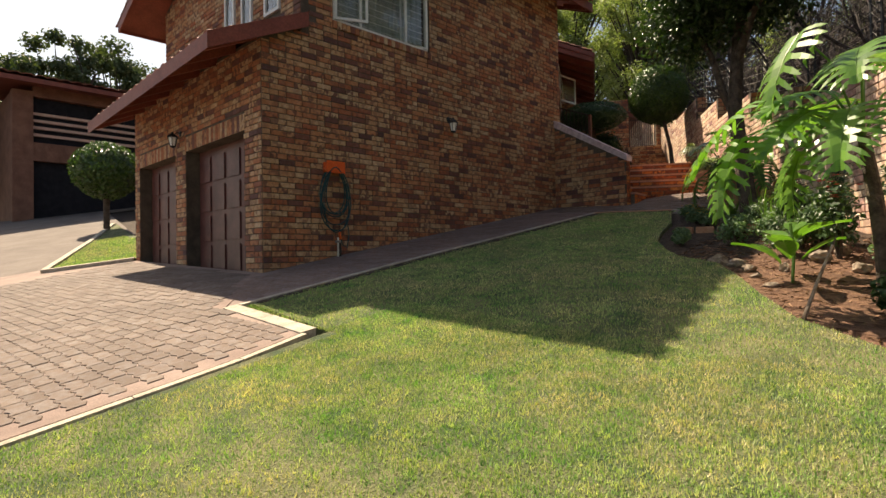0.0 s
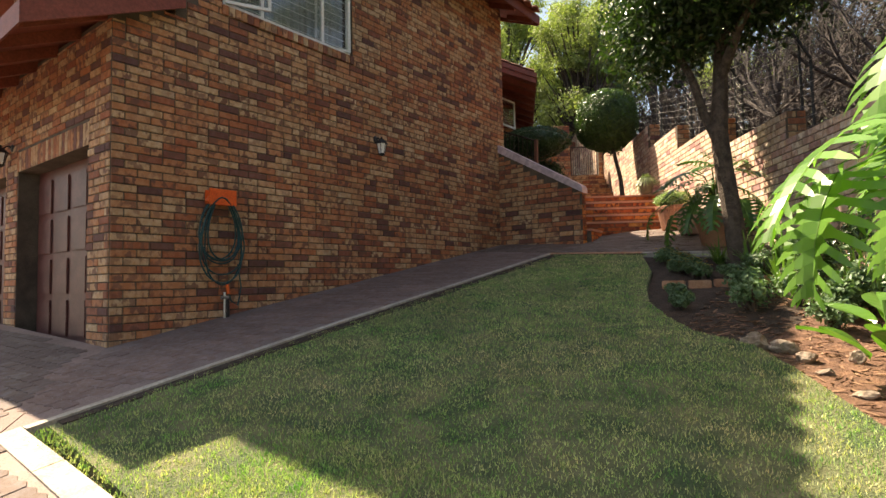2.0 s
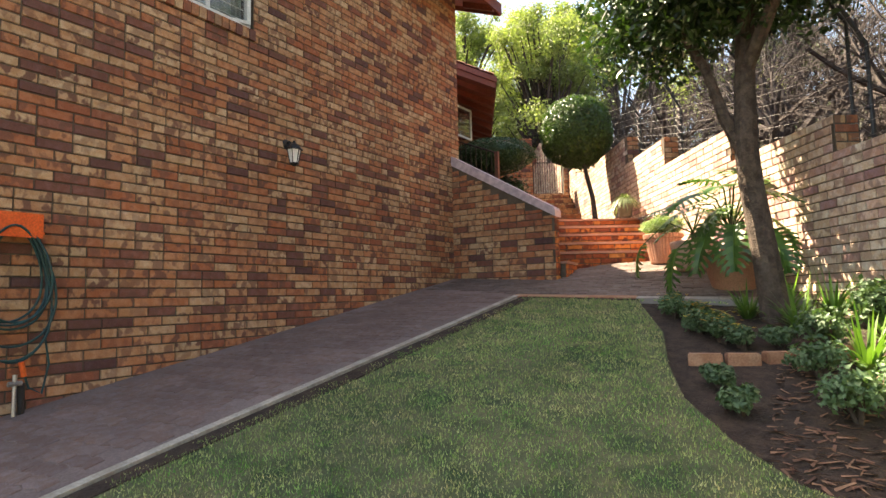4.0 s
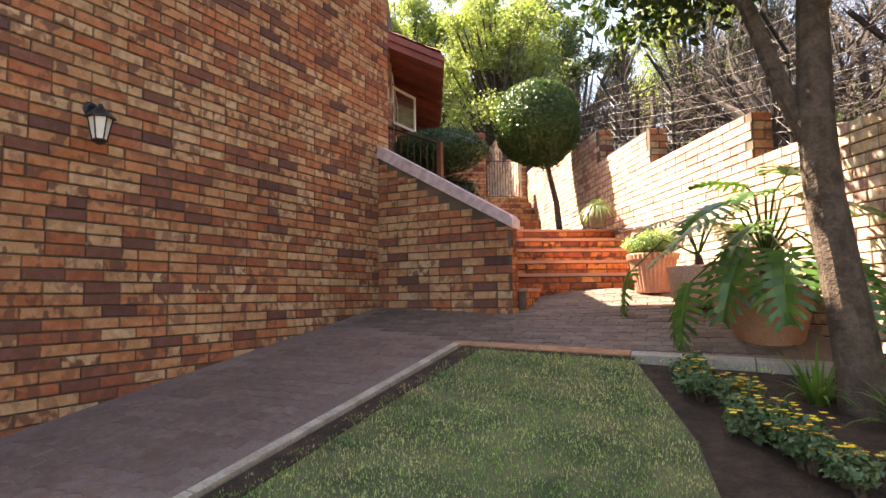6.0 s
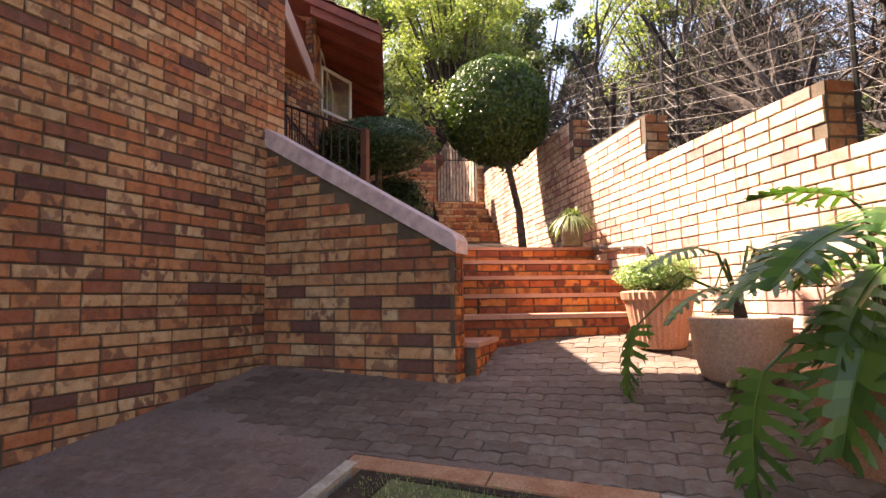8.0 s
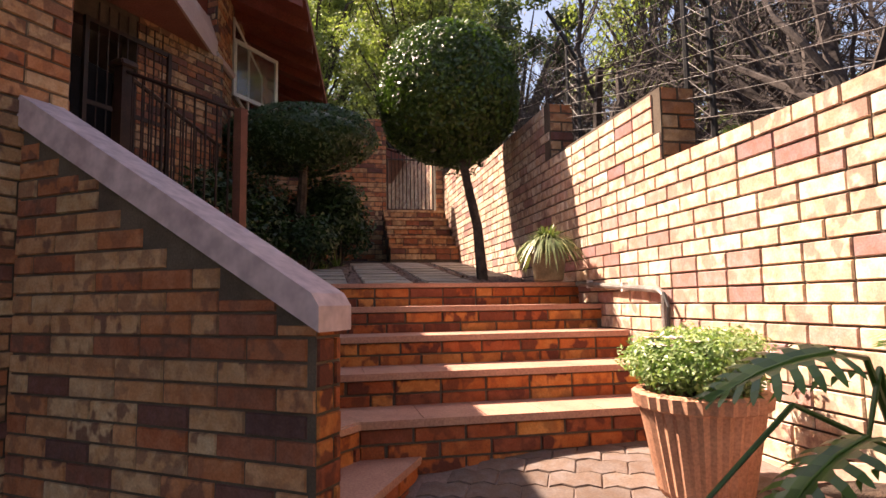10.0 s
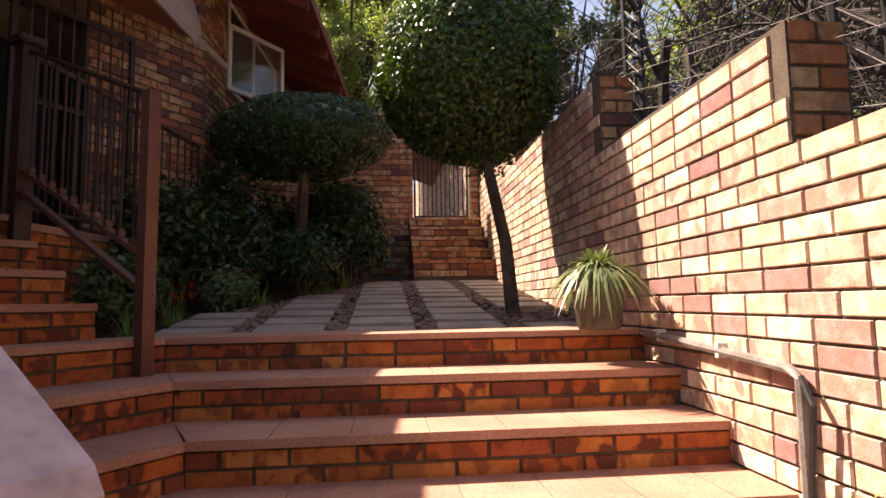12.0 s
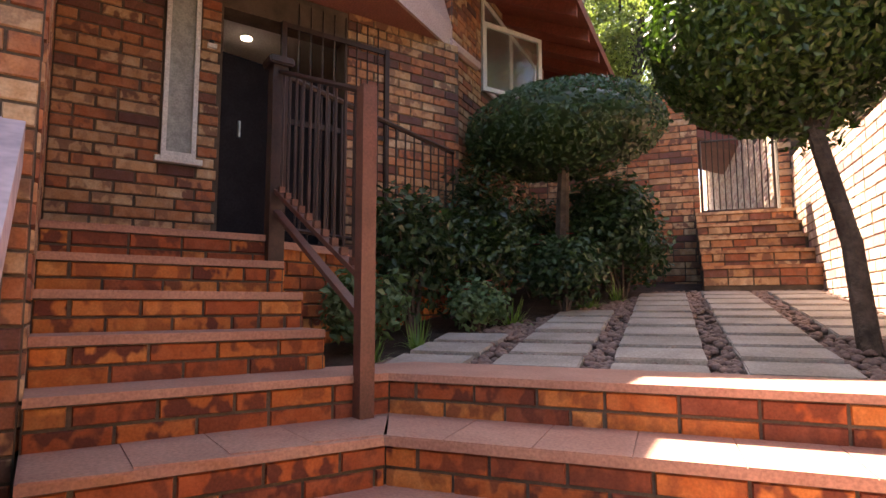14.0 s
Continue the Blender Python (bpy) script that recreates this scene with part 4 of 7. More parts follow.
tiled(main_roof, (-8.85, ROOF_Y0 - 0.04, mr(-8.85) + 0.02), (0, 1, 0), (-1, 0, -0.42), ROOF_Y1 - ROOF_Y0 + 0.1, 4.45)


# ---- wall lamps ----
def wall_lamp(m, label):
    L = thing("wall_lamp", label, "lamp")
    b = bmesh.new()
    lathe(b, [(0.05, -0.01), (0.055, 0), (0.03, 0.015)], 12, m @ Matrix.Translation((0, 0, 0.08)) @ Matrix.Rotation(radians(90), 4, "Y"))
    tube(b, [m @ Vector(p) for p in ((0, 0, 0.08), (0.05, 0, 0.1), (0.09, 0, 0.06), (0.12, 0, 0.05))], 0.01, 6)
    part("bracket", b, M_BLACK, L)
    part("hood", lathe(bmesh.new(), [(0.095, 0.0), (0.09, 0.012), (0.05, 0.05), (0.02, 0.07), (0.012, 0.095)], 6, m @ Matrix.Translation((0.12, 0, 0.0))), M_BLACK, L)
    part("glass", lathe(bmesh.new(), [(0.04, -0.14), (0.068, -0.002)], 6, m @ Matrix.Translation((0.12, 0, 0))), M_LAMPGLASS, L, "milky lamp glass")
    for k in range(6):
        a = 2 * math.pi * k / 6
        b = bmesh.new()
        tube(b, [m @ Vector((0.12 + 0.043 * math.cos(a), 0.043 * math.sin(a), -0.145)), m @ Vector((0.12 + 0.072 * math.cos(a), 0.072 * math.sin(a), 0))], 0.005, 4)
        part("cage_bar", b, M_BLACK, L)
    b = bmesh.new()
    lathe(b, [(0.012, -0.175), (0.05, -0.15), (0.045, -0.14)], 6, m @ Matrix.Translation((0.12, 0, 0)))
    part("finial", b, M_BLACK, L)
    return L


wall_lamp(Matrix.Translation((-6.99, 7.33, 3.7)), "black six-sided lantern on the brick house wall")
wall_lamp(Matrix.Translation((-9.75, 3.77, 3.4)) @ ang(-90), "black lantern between the two garage doors")

# ---- hose on its hook, and the stand pipe ----
hose = thing("garden_hose", "coiled dark teal garden hose hanging on an orange hook", "hose", -6.97, 4.87, 2.66)
rng = random.Random(4)
for k in range(7):
    pts = []
    w, dp = rng.uniform(0.19, 0.27), rng.uniform(0.62, 0.98)
    x = 0.04 + 0.022 * (k % 3)
    for i in range(41):
        a = 2 * math.pi * i / 40
        yy = w * math.sin(a) * (1.0 - 0.25 * math.cos(a)) + rng.uniform(-0.002, 0.002)
        zz = -dp / 2 + dp / 2 * math.cos(a)
        pts.append((x + 0.02 * math.sin(a * 2 + k), yy + 0.01 * k - 0.03, zz + 0.01))
    part("coil", tube(bmesh.new(), pts, 0.0085, 6, False), M_HOSE, hose, smooth=True)
part("loose_end", tube(bmesh.new(), [(0.05, 0.2, -0.7), (0.05, 0.24, -0.95), (0.05, 0.2, -1.15), (0.05, 0.12, -1.1), (0.05, 0.08, -0.98)], 0.008, 6), M_HOSE, hose)
part("connector", tube(bmesh.new(), [(0.05, 0.09, -1.02), (0.05, 0.07, -0.92)], 0.018, 8), M_ORANGE, hose, "orange plastic hose connector")
hook = thing("hose_hook", "bright orange plastic hose hook on the brick wall", "hook", -6.99, 4.87, 2.66)
part("back", new_box((0, -0.15, -0.06), (0.012, 0.15, 0.09), None, 0.004), M_ORANGE, hook)
part("cradle", tube(bmesh.new(), [(0.07, -0.16, -0.05), (0.07, -0.1, 0.03), (0.07, 0, 0.05), (0.07, 0.1, 0.03), (0.07, 0.16, -0.05)], [0.03, 0.04, 0.042, 0.04, 0.03], 8), M_ORANGE, hook)
part("lip", new_box((0.1, -0.16, -0.07), (0.112, 0.16, 0.1), None, 0.004), M_ORANGE, hook)
tap = thing("stand_pipe", "old garden tap on a grey pipe beside the wall", "tap", -6.9, 4.9, 1.3)
part("pipe", tube(bmesh.new(), [(0, 0, -0.05), (0, 0, 0.36)], 0.014, 8), M_STEEL, tap)
part("valve", tube(bmesh.new(), [(0, -0.04, 0.3), (0, 0.04, 0.3)], 0.018, 8), M_PIPE, tap)
part("sleeve", tube(bmesh.new(), [(-0.02, 0.05, -0.05), (-0.02, 0.045, 0.3)], 0.022, 8), M_BLACK, tap)

# ---- pipe on the garden wall ----
pp = thing("wall_pipe", "grey water pipe with elbow clipped to the sunny wall", "pipe")
P = [wall_point(1.15, 0.035, 3.42), wall_point(0.06, 0.035, 3.35), wall_point(0.0, 0.035, 3.32), wall_point(0.0, 0.035, 2.6)]
part("pipe_run", tube(bmesh.new(), P, 0.019, 8), M_PIPE, pp)
part("bent_hose", tube(bmesh.new(), [wall_point(-0.02, 0.05, 3.33), wall_point(-0.08, 0.06, 3.25), wall_point(-0.05, 0.06, 3.0), wall_point(-0.04, 0.05, 2.6)], 0.011, 6), M_BLACK, pp)
for s, z in ((0.95, 3.41), (0.45, 3.378)):
    part("clip", new_box((-0.02, -0.012, -0.03), (0.02, 0.012, 0.03), Matrix.Translation(wall_point(s, 0.03, z)) @ ang(34)), M_WHITE, pp)

# ---- railing on the steps ----
rail = thing("stair_railing", "dark brown iron railing beside the porch steps", "railing")
PA, PB = Vector((-6.9, 11.98, 3.26)), Vector((-8.05, 11.98, 4.0))
part("post", new_box((-0.032, -0.032, 0), (0.032, 0.032, 1.37), Matrix.Translation(PA)), M_POST, rail, "brown square steel post")
part("post", new_box((-0.045, -0.045, -0.1), (0.045, 0.045, 1.12), Matrix.Translation(PB)), M_IRON, rail)
part("post_cap", new_box((-0.075, -0.075, 1.12), (0.075, 0.075, 1.17), Matrix.Translation(PB), 0.01), M_IRON, rail)
part("top_rail", tube(bmesh.new(), [PA + Vector((0, 0, 1.35)), PB + Vector((0, 0, 1.1))], 0.016, 6), M_IRON, rail)
for name, za, zb in (("bottom_rail", 0.56, 0.39), ("lower_rail", 0.40, 0.27)):
    a, b = PA + Vector((0, 0, za)), PB + Vector((0, 0, zb))
    slope = math.atan2(b.z - a.z, a.x - b.x)
    part(name, new_box((0, -0.022, -0.012), ((a - b).length, 0.022, 0.012), Matrix.Translation(b) @ Matrix.Rotation(slope, 4, "Y")), M_POST, rail)
for i in range(1, 11):
    f = i / 11
    a = PA.lerp(PB, f)
    part("bar", tube(bmesh.new(), [a + Vector((0, 0, 0.56 - 0.17 * f)), a + Vector((0, 0, 1.34 - 0.25 * f))], 0.008, 5), M_IRON, rail)
    part("stud", new_box((-0.016, -0.016, 0), (0.016, 0.016, 0.035), Matrix.Translation(a + Vector((0, 0, 0.57 - 0.17 * f)))), M_POST, rail)
rail2 = thing("porch_railing", "dark iron railing along the porch edge", "railing")
QA, QB = Vector((-8.1, 12.05, 4.05)), Vector((-8.95, 13.9, 4.05))
part("top_rail", tube(bmesh.new(), [QA + Vector((0, 0, 1.05)), QB + Vector((0, 0, 1.05))], 0.02, 6), M_IRON, rail2)
part("bottom_rail", tube(bmesh.new(), [QA + Vector((0, 0, 0.12)), QB + Vector((0, 0, 0.12))], 0.014, 6), M_IRON, rail2)
for i in range(0, 17):
    a = QA.lerp(QB, i / 16)
    part("bar", tube(bmesh.new(), [a + Vector((0, 0, 0.12)), a + Vector((0, 0, 1.04))], 0.008, 5), M_IRON, rail2)
sgate = thing("security_gate", "dark iron security gate standing open at the porch", "gate")
for y in (12.3, 13.2):
    part("stile", new_box((-9.0, y, 4.08), (-8.96, y + 0.04, 5.9)), M_IRON, sgate)
for z in (4.15, 5.1, 5.86):
    part("cross_rail", new_box((-8.99, 12.34, z), (-8.97, 13.2, z + 0.04)), M_IRON, sgate)
for i in range(8):
    part("bar", tube(bmesh.new(), [(-8.98, 12.44 + i * 0.1, 4.15), (-8.98, 12.44 + i * 0.1, 6.08)], 0.007, 5), M_IRON, sgate)

# ---- porch ----
PX = -9.0
pw = house_wall("wall_porch", [((PX - 0.2, 10.87, 3.0), (PX, 11.88, 6.14)), ((PX - 0.2, 11.88, 5.9), (PX, 14.0, 6.14)), ((PX - 0.2, 12.85, 4.09), (PX, 14.0, 5.9))], "shaded face brick wall at the front door")
SW = (11.5, 11.7, 4.72, 6.3)
LATER.append(dict(parent=pw, origin=(PX, 10.87, 0), along=(0, 1, 0), out=(1, 0, 0), length=1.0, bottom=lambda s: 4.05, top=lambda s: 6.14, holes=[(0.62, 0.84, 4.7, 6.1)], near=(0.5, 4.8), keep=200, seed=91))
LATER.append(dict(parent=pw, origin=(PX, 12.86, 0), along=(0, 1, 0), out=(1, 0, 0), length=1.14, bottom=lambda s: 4.05, top=lambda s: 6.14, near=(0.5, 4.8), keep=60, seed=92))
sw = setting("window_5", label="tall narrow white window beside the front door")
bm = bmesh.new()
for q in ((11.5, 4.72, 11.53, 6.12), (11.69, 4.72, 11.72, 6.12), (11.53, 4.72, 11.69, 4.76)):
    box(bm, (PX - 0.01, q[0], q[1]), (PX + 0.03, q[2], q[3]))
part("window_frame", bm, M_WHITE, sw)
part("window_sill", new_box((PX - 0.01, 11.46, 4.68), (PX + 0.06, 11.76, 4.718)), M_WHITE, sw)
part("pane", new_box((PX + 0.002, 11.53, 4.76), (PX + 0.006, 11.69, 6.12)), M_CURTAIN, sw)
fd = setting("door_1", label="dark front door standing ajar under the porch")
part("door_leaf", new_box((-0.025, 0.0, 0.0), (0.025, 0.95, 1.5), Matrix.Translation((PX - 0.12, 11.9, 4.1)) @ ang(12)), M_DARKDOOR_SHADE, fd)
part("door_handle", tube(bmesh.new(), [(PX - 0.03, 12.02, 4.95), (PX - 0.03, 12.02, 5.07)], 0.012, 6), M_STEEL, fd)
hall = house_wall("hall", [((-12.0, 11.0, 4.0), (-9.2, 14.0, 4.06)), ((-12.0, 11.0, 4.06), (-11.85, 14.0, 6.2))], "dim entrance hall")
part("hall_ceiling", new_box((-12.0, 11.0, 6.16), (-9.2, 14.0, 6.25)), M_CEIL, hall)
lt = thing("downlight", "small round glowing ceiling light in the hall", "lamp", -9.95, 12.3, 6.155)
part("bulb", lathe(bmesh.new(), [(0.045, -0.012), (0.045, 0)], 16), M_GLOW, lt, "warm glowing disc")
part("rim", lathe(bmesh.new(), [(0.06, -0.006), (0.06, 0.002)], 16), M_WHITE, lt)
cm = thing("door_sensor", "small white bracket sensor on the brick by the door", "sensor", PX + 0.012, 11.8, 5.58)
part("bracket", new_box((0, -0.03, -0.03), (0.03, 0.03, 0.0)), M_WHITE, cm)
part("eye", lathe(bmesh.new(), [(0.015, 0.0), (0.02, 0.03)], 10), M_BLACK, cm)
porch = setting("porch_slab", label="overhanging red painted plaster porch roof")
pts = [(-9.1, 13.99), (-8.6, 13.09), (-7.4, 10.88), (-9.2, 10.88), (-9.2, 13.99)]
bm = bmesh.new()
prism(bm, pts, 6.15, 6.38)
bmesh.ops.recalc_face_normals(bm, faces=bm.faces)
part("slab", bm, M_PORCH, porch)
bm = bmesh.new()
prism(bm, [(-9.1, 13.985), (-7.4, 10.885), (-7.37, 10.885), (-9.07, 13.985)][::-1], 6.145, 6.38)
bmesh.ops.recalc_face_normals(bm, faces=bm.faces)
part("edge", bm, M_PLASTER, porch, "pale pink plaster edge")
bm = bmesh.new()
lo = [bm.verts.new(p) for p in ((-9.07, 13.98, 6.382), (-7.37, 10.89, 6.382), (-9.2, 10.89, 6.382), (-9.2, 13.98, 6.382))]
hi = [bm.verts.new(p) for p in ((-9.19, 13.98, 6.68), (-7.75, 10.89, 6.68), (-9.2, 10.89, 6.72), (-9.2, 13.98, 6.72))]
bm.faces.new(lo)
bm.faces.new(hi)
for i in range(4):
    bm.faces.new((lo[i], lo[(i + 1) % 4], hi[(i + 1) % 4], hi[i]))
bmesh.ops.recalc_face_normals(bm, faces=bm.faces)
part("upper_edge", bm, M_PLASTER, porch)
part("slab_top", new_box((-12.0, 11.4, 6.26), (-9.25, 13.99, 7.2)), M_SOFFIT, porch)

base = setting("porch_base", label="brick base of the porch beside the steps")
bm = bmesh.new()
prism(bm, [(-12, 10.9), (-8.12, 10.9), (-8.12, 11.99), (-8.95, 13.98), (-12, 13.98)], 2.6, 4.05)
bmesh.ops.recalc_face_normals(bm, faces=bm.faces)
part("core", bm, M_MORTAR, base)
bm = bmesh.new()
prism(bm, [(-12, 10.9), (-8.1, 10.9), (-8.1, 12.01), (-8.93, 14.0), (-12, 14.0)], 4.05, 4.095)
bmesh.ops.recalc_face_normals(bm, faces=bm.faces)
part("porch_floor", bm, M_TREADTILE, base)
LATER.append(dict(parent=base, origin=(-8.12, 11.99, 0), along=(-0.83, 1.99, 0), out=(1.99, 0.83, 0), length=2.15, bottom=lambda s: 3.3, top=lambda s: 4.05, course=0.085, blen=0.22, near=(0.5, 3.8), keep=120, seed=97, mats=(M_STEPB, M_STEPB_J)))
side = part("stair_side", new_box((-8.1, 11.06, 2.7), (-7.3, 11.93, 3.40)), M_MORTAR, base)
for k in range(6, 9):
    part("stair_side", new_box((-8.1, 11.06, 3.42), (XN[k] - 0.01, 11.93, Z5 + (k - 5) * RISE - 0.05)), M_MORTAR, base)
    LATER.append(dict(parent=base, origin=(-8.1, YR + 0.001, 0), along=(1, 0, 0), out=(0, 1, 0), length=XN[k] + 8.1, bottom=lambda s, k=k: Z5 + (k - 6) * RISE, top=lambda s, k=k: Z5 + (k - 5) * RISE - 0.032, course=0.0735, blen=0.25, z_start=Z5 + (k - 5) * RISE - 0.032 - 0.147, near=(0.5, 3.5), keep=20, seed=190 + k, mats=(M_STEPB, M_STEPB_J)))

# ---- second wing of the house ----
WD = Vector((-math.sin(radians(30)), math.cos(radians(30)), 0))
WN = Vector((WD.y, -WD.x, 0))
K = Vector((-9.1, 14.0, 0))
wing = setting("wall_wing", label="face brick wing beyond the porch, in shade")
KE = K + WD * 6.5
bm = bmesh.new()
prism(bm, [K[:2], KE[:2], (KE - WN * 0.25)[:2], (K + Vector((-0.25, 0.02, 0)))[:2]], 3.0, 8.2)
prism(bm, [(K + Vector((0, 0.0, 0)))[:2], (K + Vector((-0.18, 0.25, 0)))[:2], (-12.0, 14.25), (-12.0, 14.0)], 3.0, 8.2)
bmesh.ops.recalc_face_normals(bm, faces=bm.faces)
part("core", bm, M_MORTAR, wing)
LATER.append(dict(parent=wing, origin=K, along=WD, out=WN, length=6.5, bottom=lambda s: 3.4, top=lambda s: 7.6, holes=[(0.75, 2.9, 6.0, 7.15)], near=(0.3, 4.8), keep=200, seed=95))
LATER.append(dict(parent=wing, origin=(-10.6, 14.0, 0), along=(1, 0, 0), out=(0, -1, 0), length=1.5, bottom=lambda s: 3.4, top=lambda s: 7.6, near=(1.2, 5.0), keep=250, seed=96))
part("ledge", tube(bmesh.new(), [(-9.06, 13.93, 6.2), K + WD * 0.5 + WN * 0.06 + Vector((0, 0, 6.18))], 0.05, 8), M_PLASTER, wing, "pale plaster ledge")


def wing_m(s, z, off=0.0):
    """Local x out of the wing wall, y along it."""
    p = K + WD * s + WN * off + Vector((0, 0, z))
    return Matrix.Translation(p) @ Matrix(((WN.x, WD.x, 0, 0), (WN.y, WD.y, 0, 0), (0, 0, 1, 0), (0, 0, 0, 1)))


w2 = setting("window_6", label="white framed wing window with one casement open")
bm = bmesh.new()
for a, b in ((0.78, 1.75), (1.75, 2.85)):
    frame_bars(bm, a, b, 6.05, 7.1, 0.02, 0.05)
bmesh.ops.transform(bm, matrix=wing_m(0, 0), verts=bm.verts)
part("window_frame", bm, M_WHITE, w2)
part("pane", new_box((-0.01, 0.8, 6.08), (0.0, 2.83, 7.08), wing_m(0, 0, 0.01)), M_GLASS, w2)
bm = frame_bars(bmesh.new(), 0, 0.85, 0, 0.78, 0.0, 0.05, 0.035)
bmesh.ops.transform(bm, matrix=wing_m(0.75, 6.02, 0.03) @ ang(-32), verts=bm.verts)
part("casement", bm, M_WHITE, w2)
bm = new_box((-0.02, 0.05, 0.05), (-0.015, 0.8, 0.73), wing_m(0.75, 6.02, 0.03) @ ang(-32))
part("casement_pane", bm, M_GLASS, w2)
wr = setting("wing_roof", label="tiled wing roof with broad red brown soffit")
EV = 1.05
bm = bmesh.new()
A0, A1 = K - WD * 0.45, K + WD * 7.0
p = [A0 + WN * EV, A1 + WN * EV, A1 - WN * 4.5, A0 - WN * 4.5]
prism(bm, [q[:2] for q in p], lambda x, y: 7.35 - 0.42 * ((Vector((x, y, 0)) - K).dot(WN)) - 0.12, lambda x, y: 7.35 - 0.42 * ((Vector((x, y, 0)) - K).dot(WN)))
bmesh.ops.recalc_face_normals(bm, faces=bm.faces)
part("deck", bm, M_SOFFIT, wr)
tiled(wr, A0 - WN * 2.5 + Vector((0, 0, 7.35 + 1.05 + 0.03)), WD, WN + Vector((0, 0, -0.42)), 7.8, 3.8)
bm = bmesh.new()
for i in range(12):
    a = K + WD * (-0.4 + i * 0.62)
    b = a + WD * 0.07
    prism(bm, [q[:2] for q in (a, b, b + WN * (EV - 0.03), a + WN * (EV - 0.03))], lambda x, y: 7.1 - 0.42 * ((Vector((x, y, 0)) - K).dot(WN)), lambda x, y: 7.24 - 0.42 * ((Vector((x, y, 0)) - K).dot(WN)))
part("rafter", bm, M_SOFFIT, wr)
r3 = setting("far_roof", label="low tiled roof end beyond the wing")
bm = bmesh.new()
q0 = KE + WD * 0.6 + WN * 0.2
pp4 = [q0, q0 + WN * 2.6, q0 + WN * 2.6 + WD * 3, q0 + WD * 3]
prism(bm, [q[:2] for q in pp4], lambda x, y: 7.6 - 0.35 * (Vector((x, y, 0)) - q0).dot(WN), lambda x, y: 7.75 - 0.35 * (Vector((x, y, 0)) - q0).dot(WN))
bmesh.ops.recalc_face_normals(bm, faces=bm.faces)
part("deck", bm, M_SOFFIT, r3)
tiled(r3, q0 + Vector((0, 0, 7.78)), WD, WN + Vector((0, 0, -0.35)), 3.0, 2.7)

# ---- gate at the top ----
GS = 6.28
us = setting("upper_stairs", label="brick steps up to the iron gate")
for k in range(5):
    s0 = 5.2 + k * 0.25
    z1 = 3.9 + 0.17 * (k + 1)
    a, b = wall_point(s0, 0.0), wall_point(s0, 1.02)
    c, d = wall_point(s0 + 0.27 if k < 4 else 16.0, 1.02), wall_point(s0 + 0.27 if k < 4 else 16.0, 0.0)
    bm = bmesh.new()
    prism(bm, [q[:2] for q in (a, d, c, b)], z1 - 0.24, z1)
    bmesh.ops.recalc_face_normals(bm, faces=bm.faces)
    part("tread", bm, M_MORTAR, us)
    bm = prism(bmesh.new(), [q[:2] for q in (a - WALL_D * 0.03, wall_point(s0 + 0.25, 0.0), wall_point(s0 + 0.25, 1.02), b - WALL_D * 0.03)], z1 - 0.002, z1 + 0.03)
    bmesh.ops.recalc_face_normals(bm, faces=bm.faces)
    part("nosing", bm, M_BRICK, us)
    LATER.append(dict(parent=us, origin=b + WALL_N * 0.001, along=-WALL_N, out=-WALL_D, length=1.02, bottom=lambda s, z=z1: z - 0.17, top=lambda s, z=z1: z, course=0.085, blen=0.22, near=(0.5, z1), keep=20, seed=100 + k, z_start=z1 - 0.17))
gw = setting("gate_wall", label="face brick wall beside the iron gate")
for o0, o1, zt in ((0.96, 3.6, 6.3), (0.0, 0.14, 5.9)):
    a, b = wall_point(GS, o0), wall_point(GS, o1)
    bm = bmesh.new()
    prism(bm, [q[:2] for q in (a, b, b + WALL_D * 0.23, a + WALL_D * 0.23)], 3.4, zt)
    bmesh.ops.recalc_face_normals(bm, faces=bm.faces)
    part("core", bm, M_MORTAR, gw)
    LATER.append(dict(parent=gw, origin=b, along=-WALL_N, out=-WALL_D, length=o1 - o0, bottom=lambda s: 3.6, top=lambda s, z=zt: z, near=(1.5, 5.2), keep=150, seed=110 + int(o0), z_start=3.6))
ig = thing("iron_gate", "dark iron bar gate at the top of the steps", "gate")
for o in (0.17, 0.93):
    a = wall_point(GS + 0.1, o, 4.78)
    part("stile", tube(bmesh.new(), [a, a + Vector((0, 0, 0.9))], 0.016, 6), M_IRON, ig)
for z in (4.82, 5.66):
    part("cross_rail", tube(bmesh.new(), [wall_point(GS + 0.1, 0.17, z), wall_point(GS + 0.1, 0.93, z)], 0.013, 6), M_IRON, ig)
for i in range(1, 12):
    o = 0.17 + 0.76 * i / 12
    a = wall_point(GS + 0.1, o, 4.8)
    part("bar", tube(bmesh.new(), [a, a + Vector((0, 0, 0.98 + 0.12 * math.sin(math.pi * i / 12)))], 0.007, 5), M_IRON, ig)

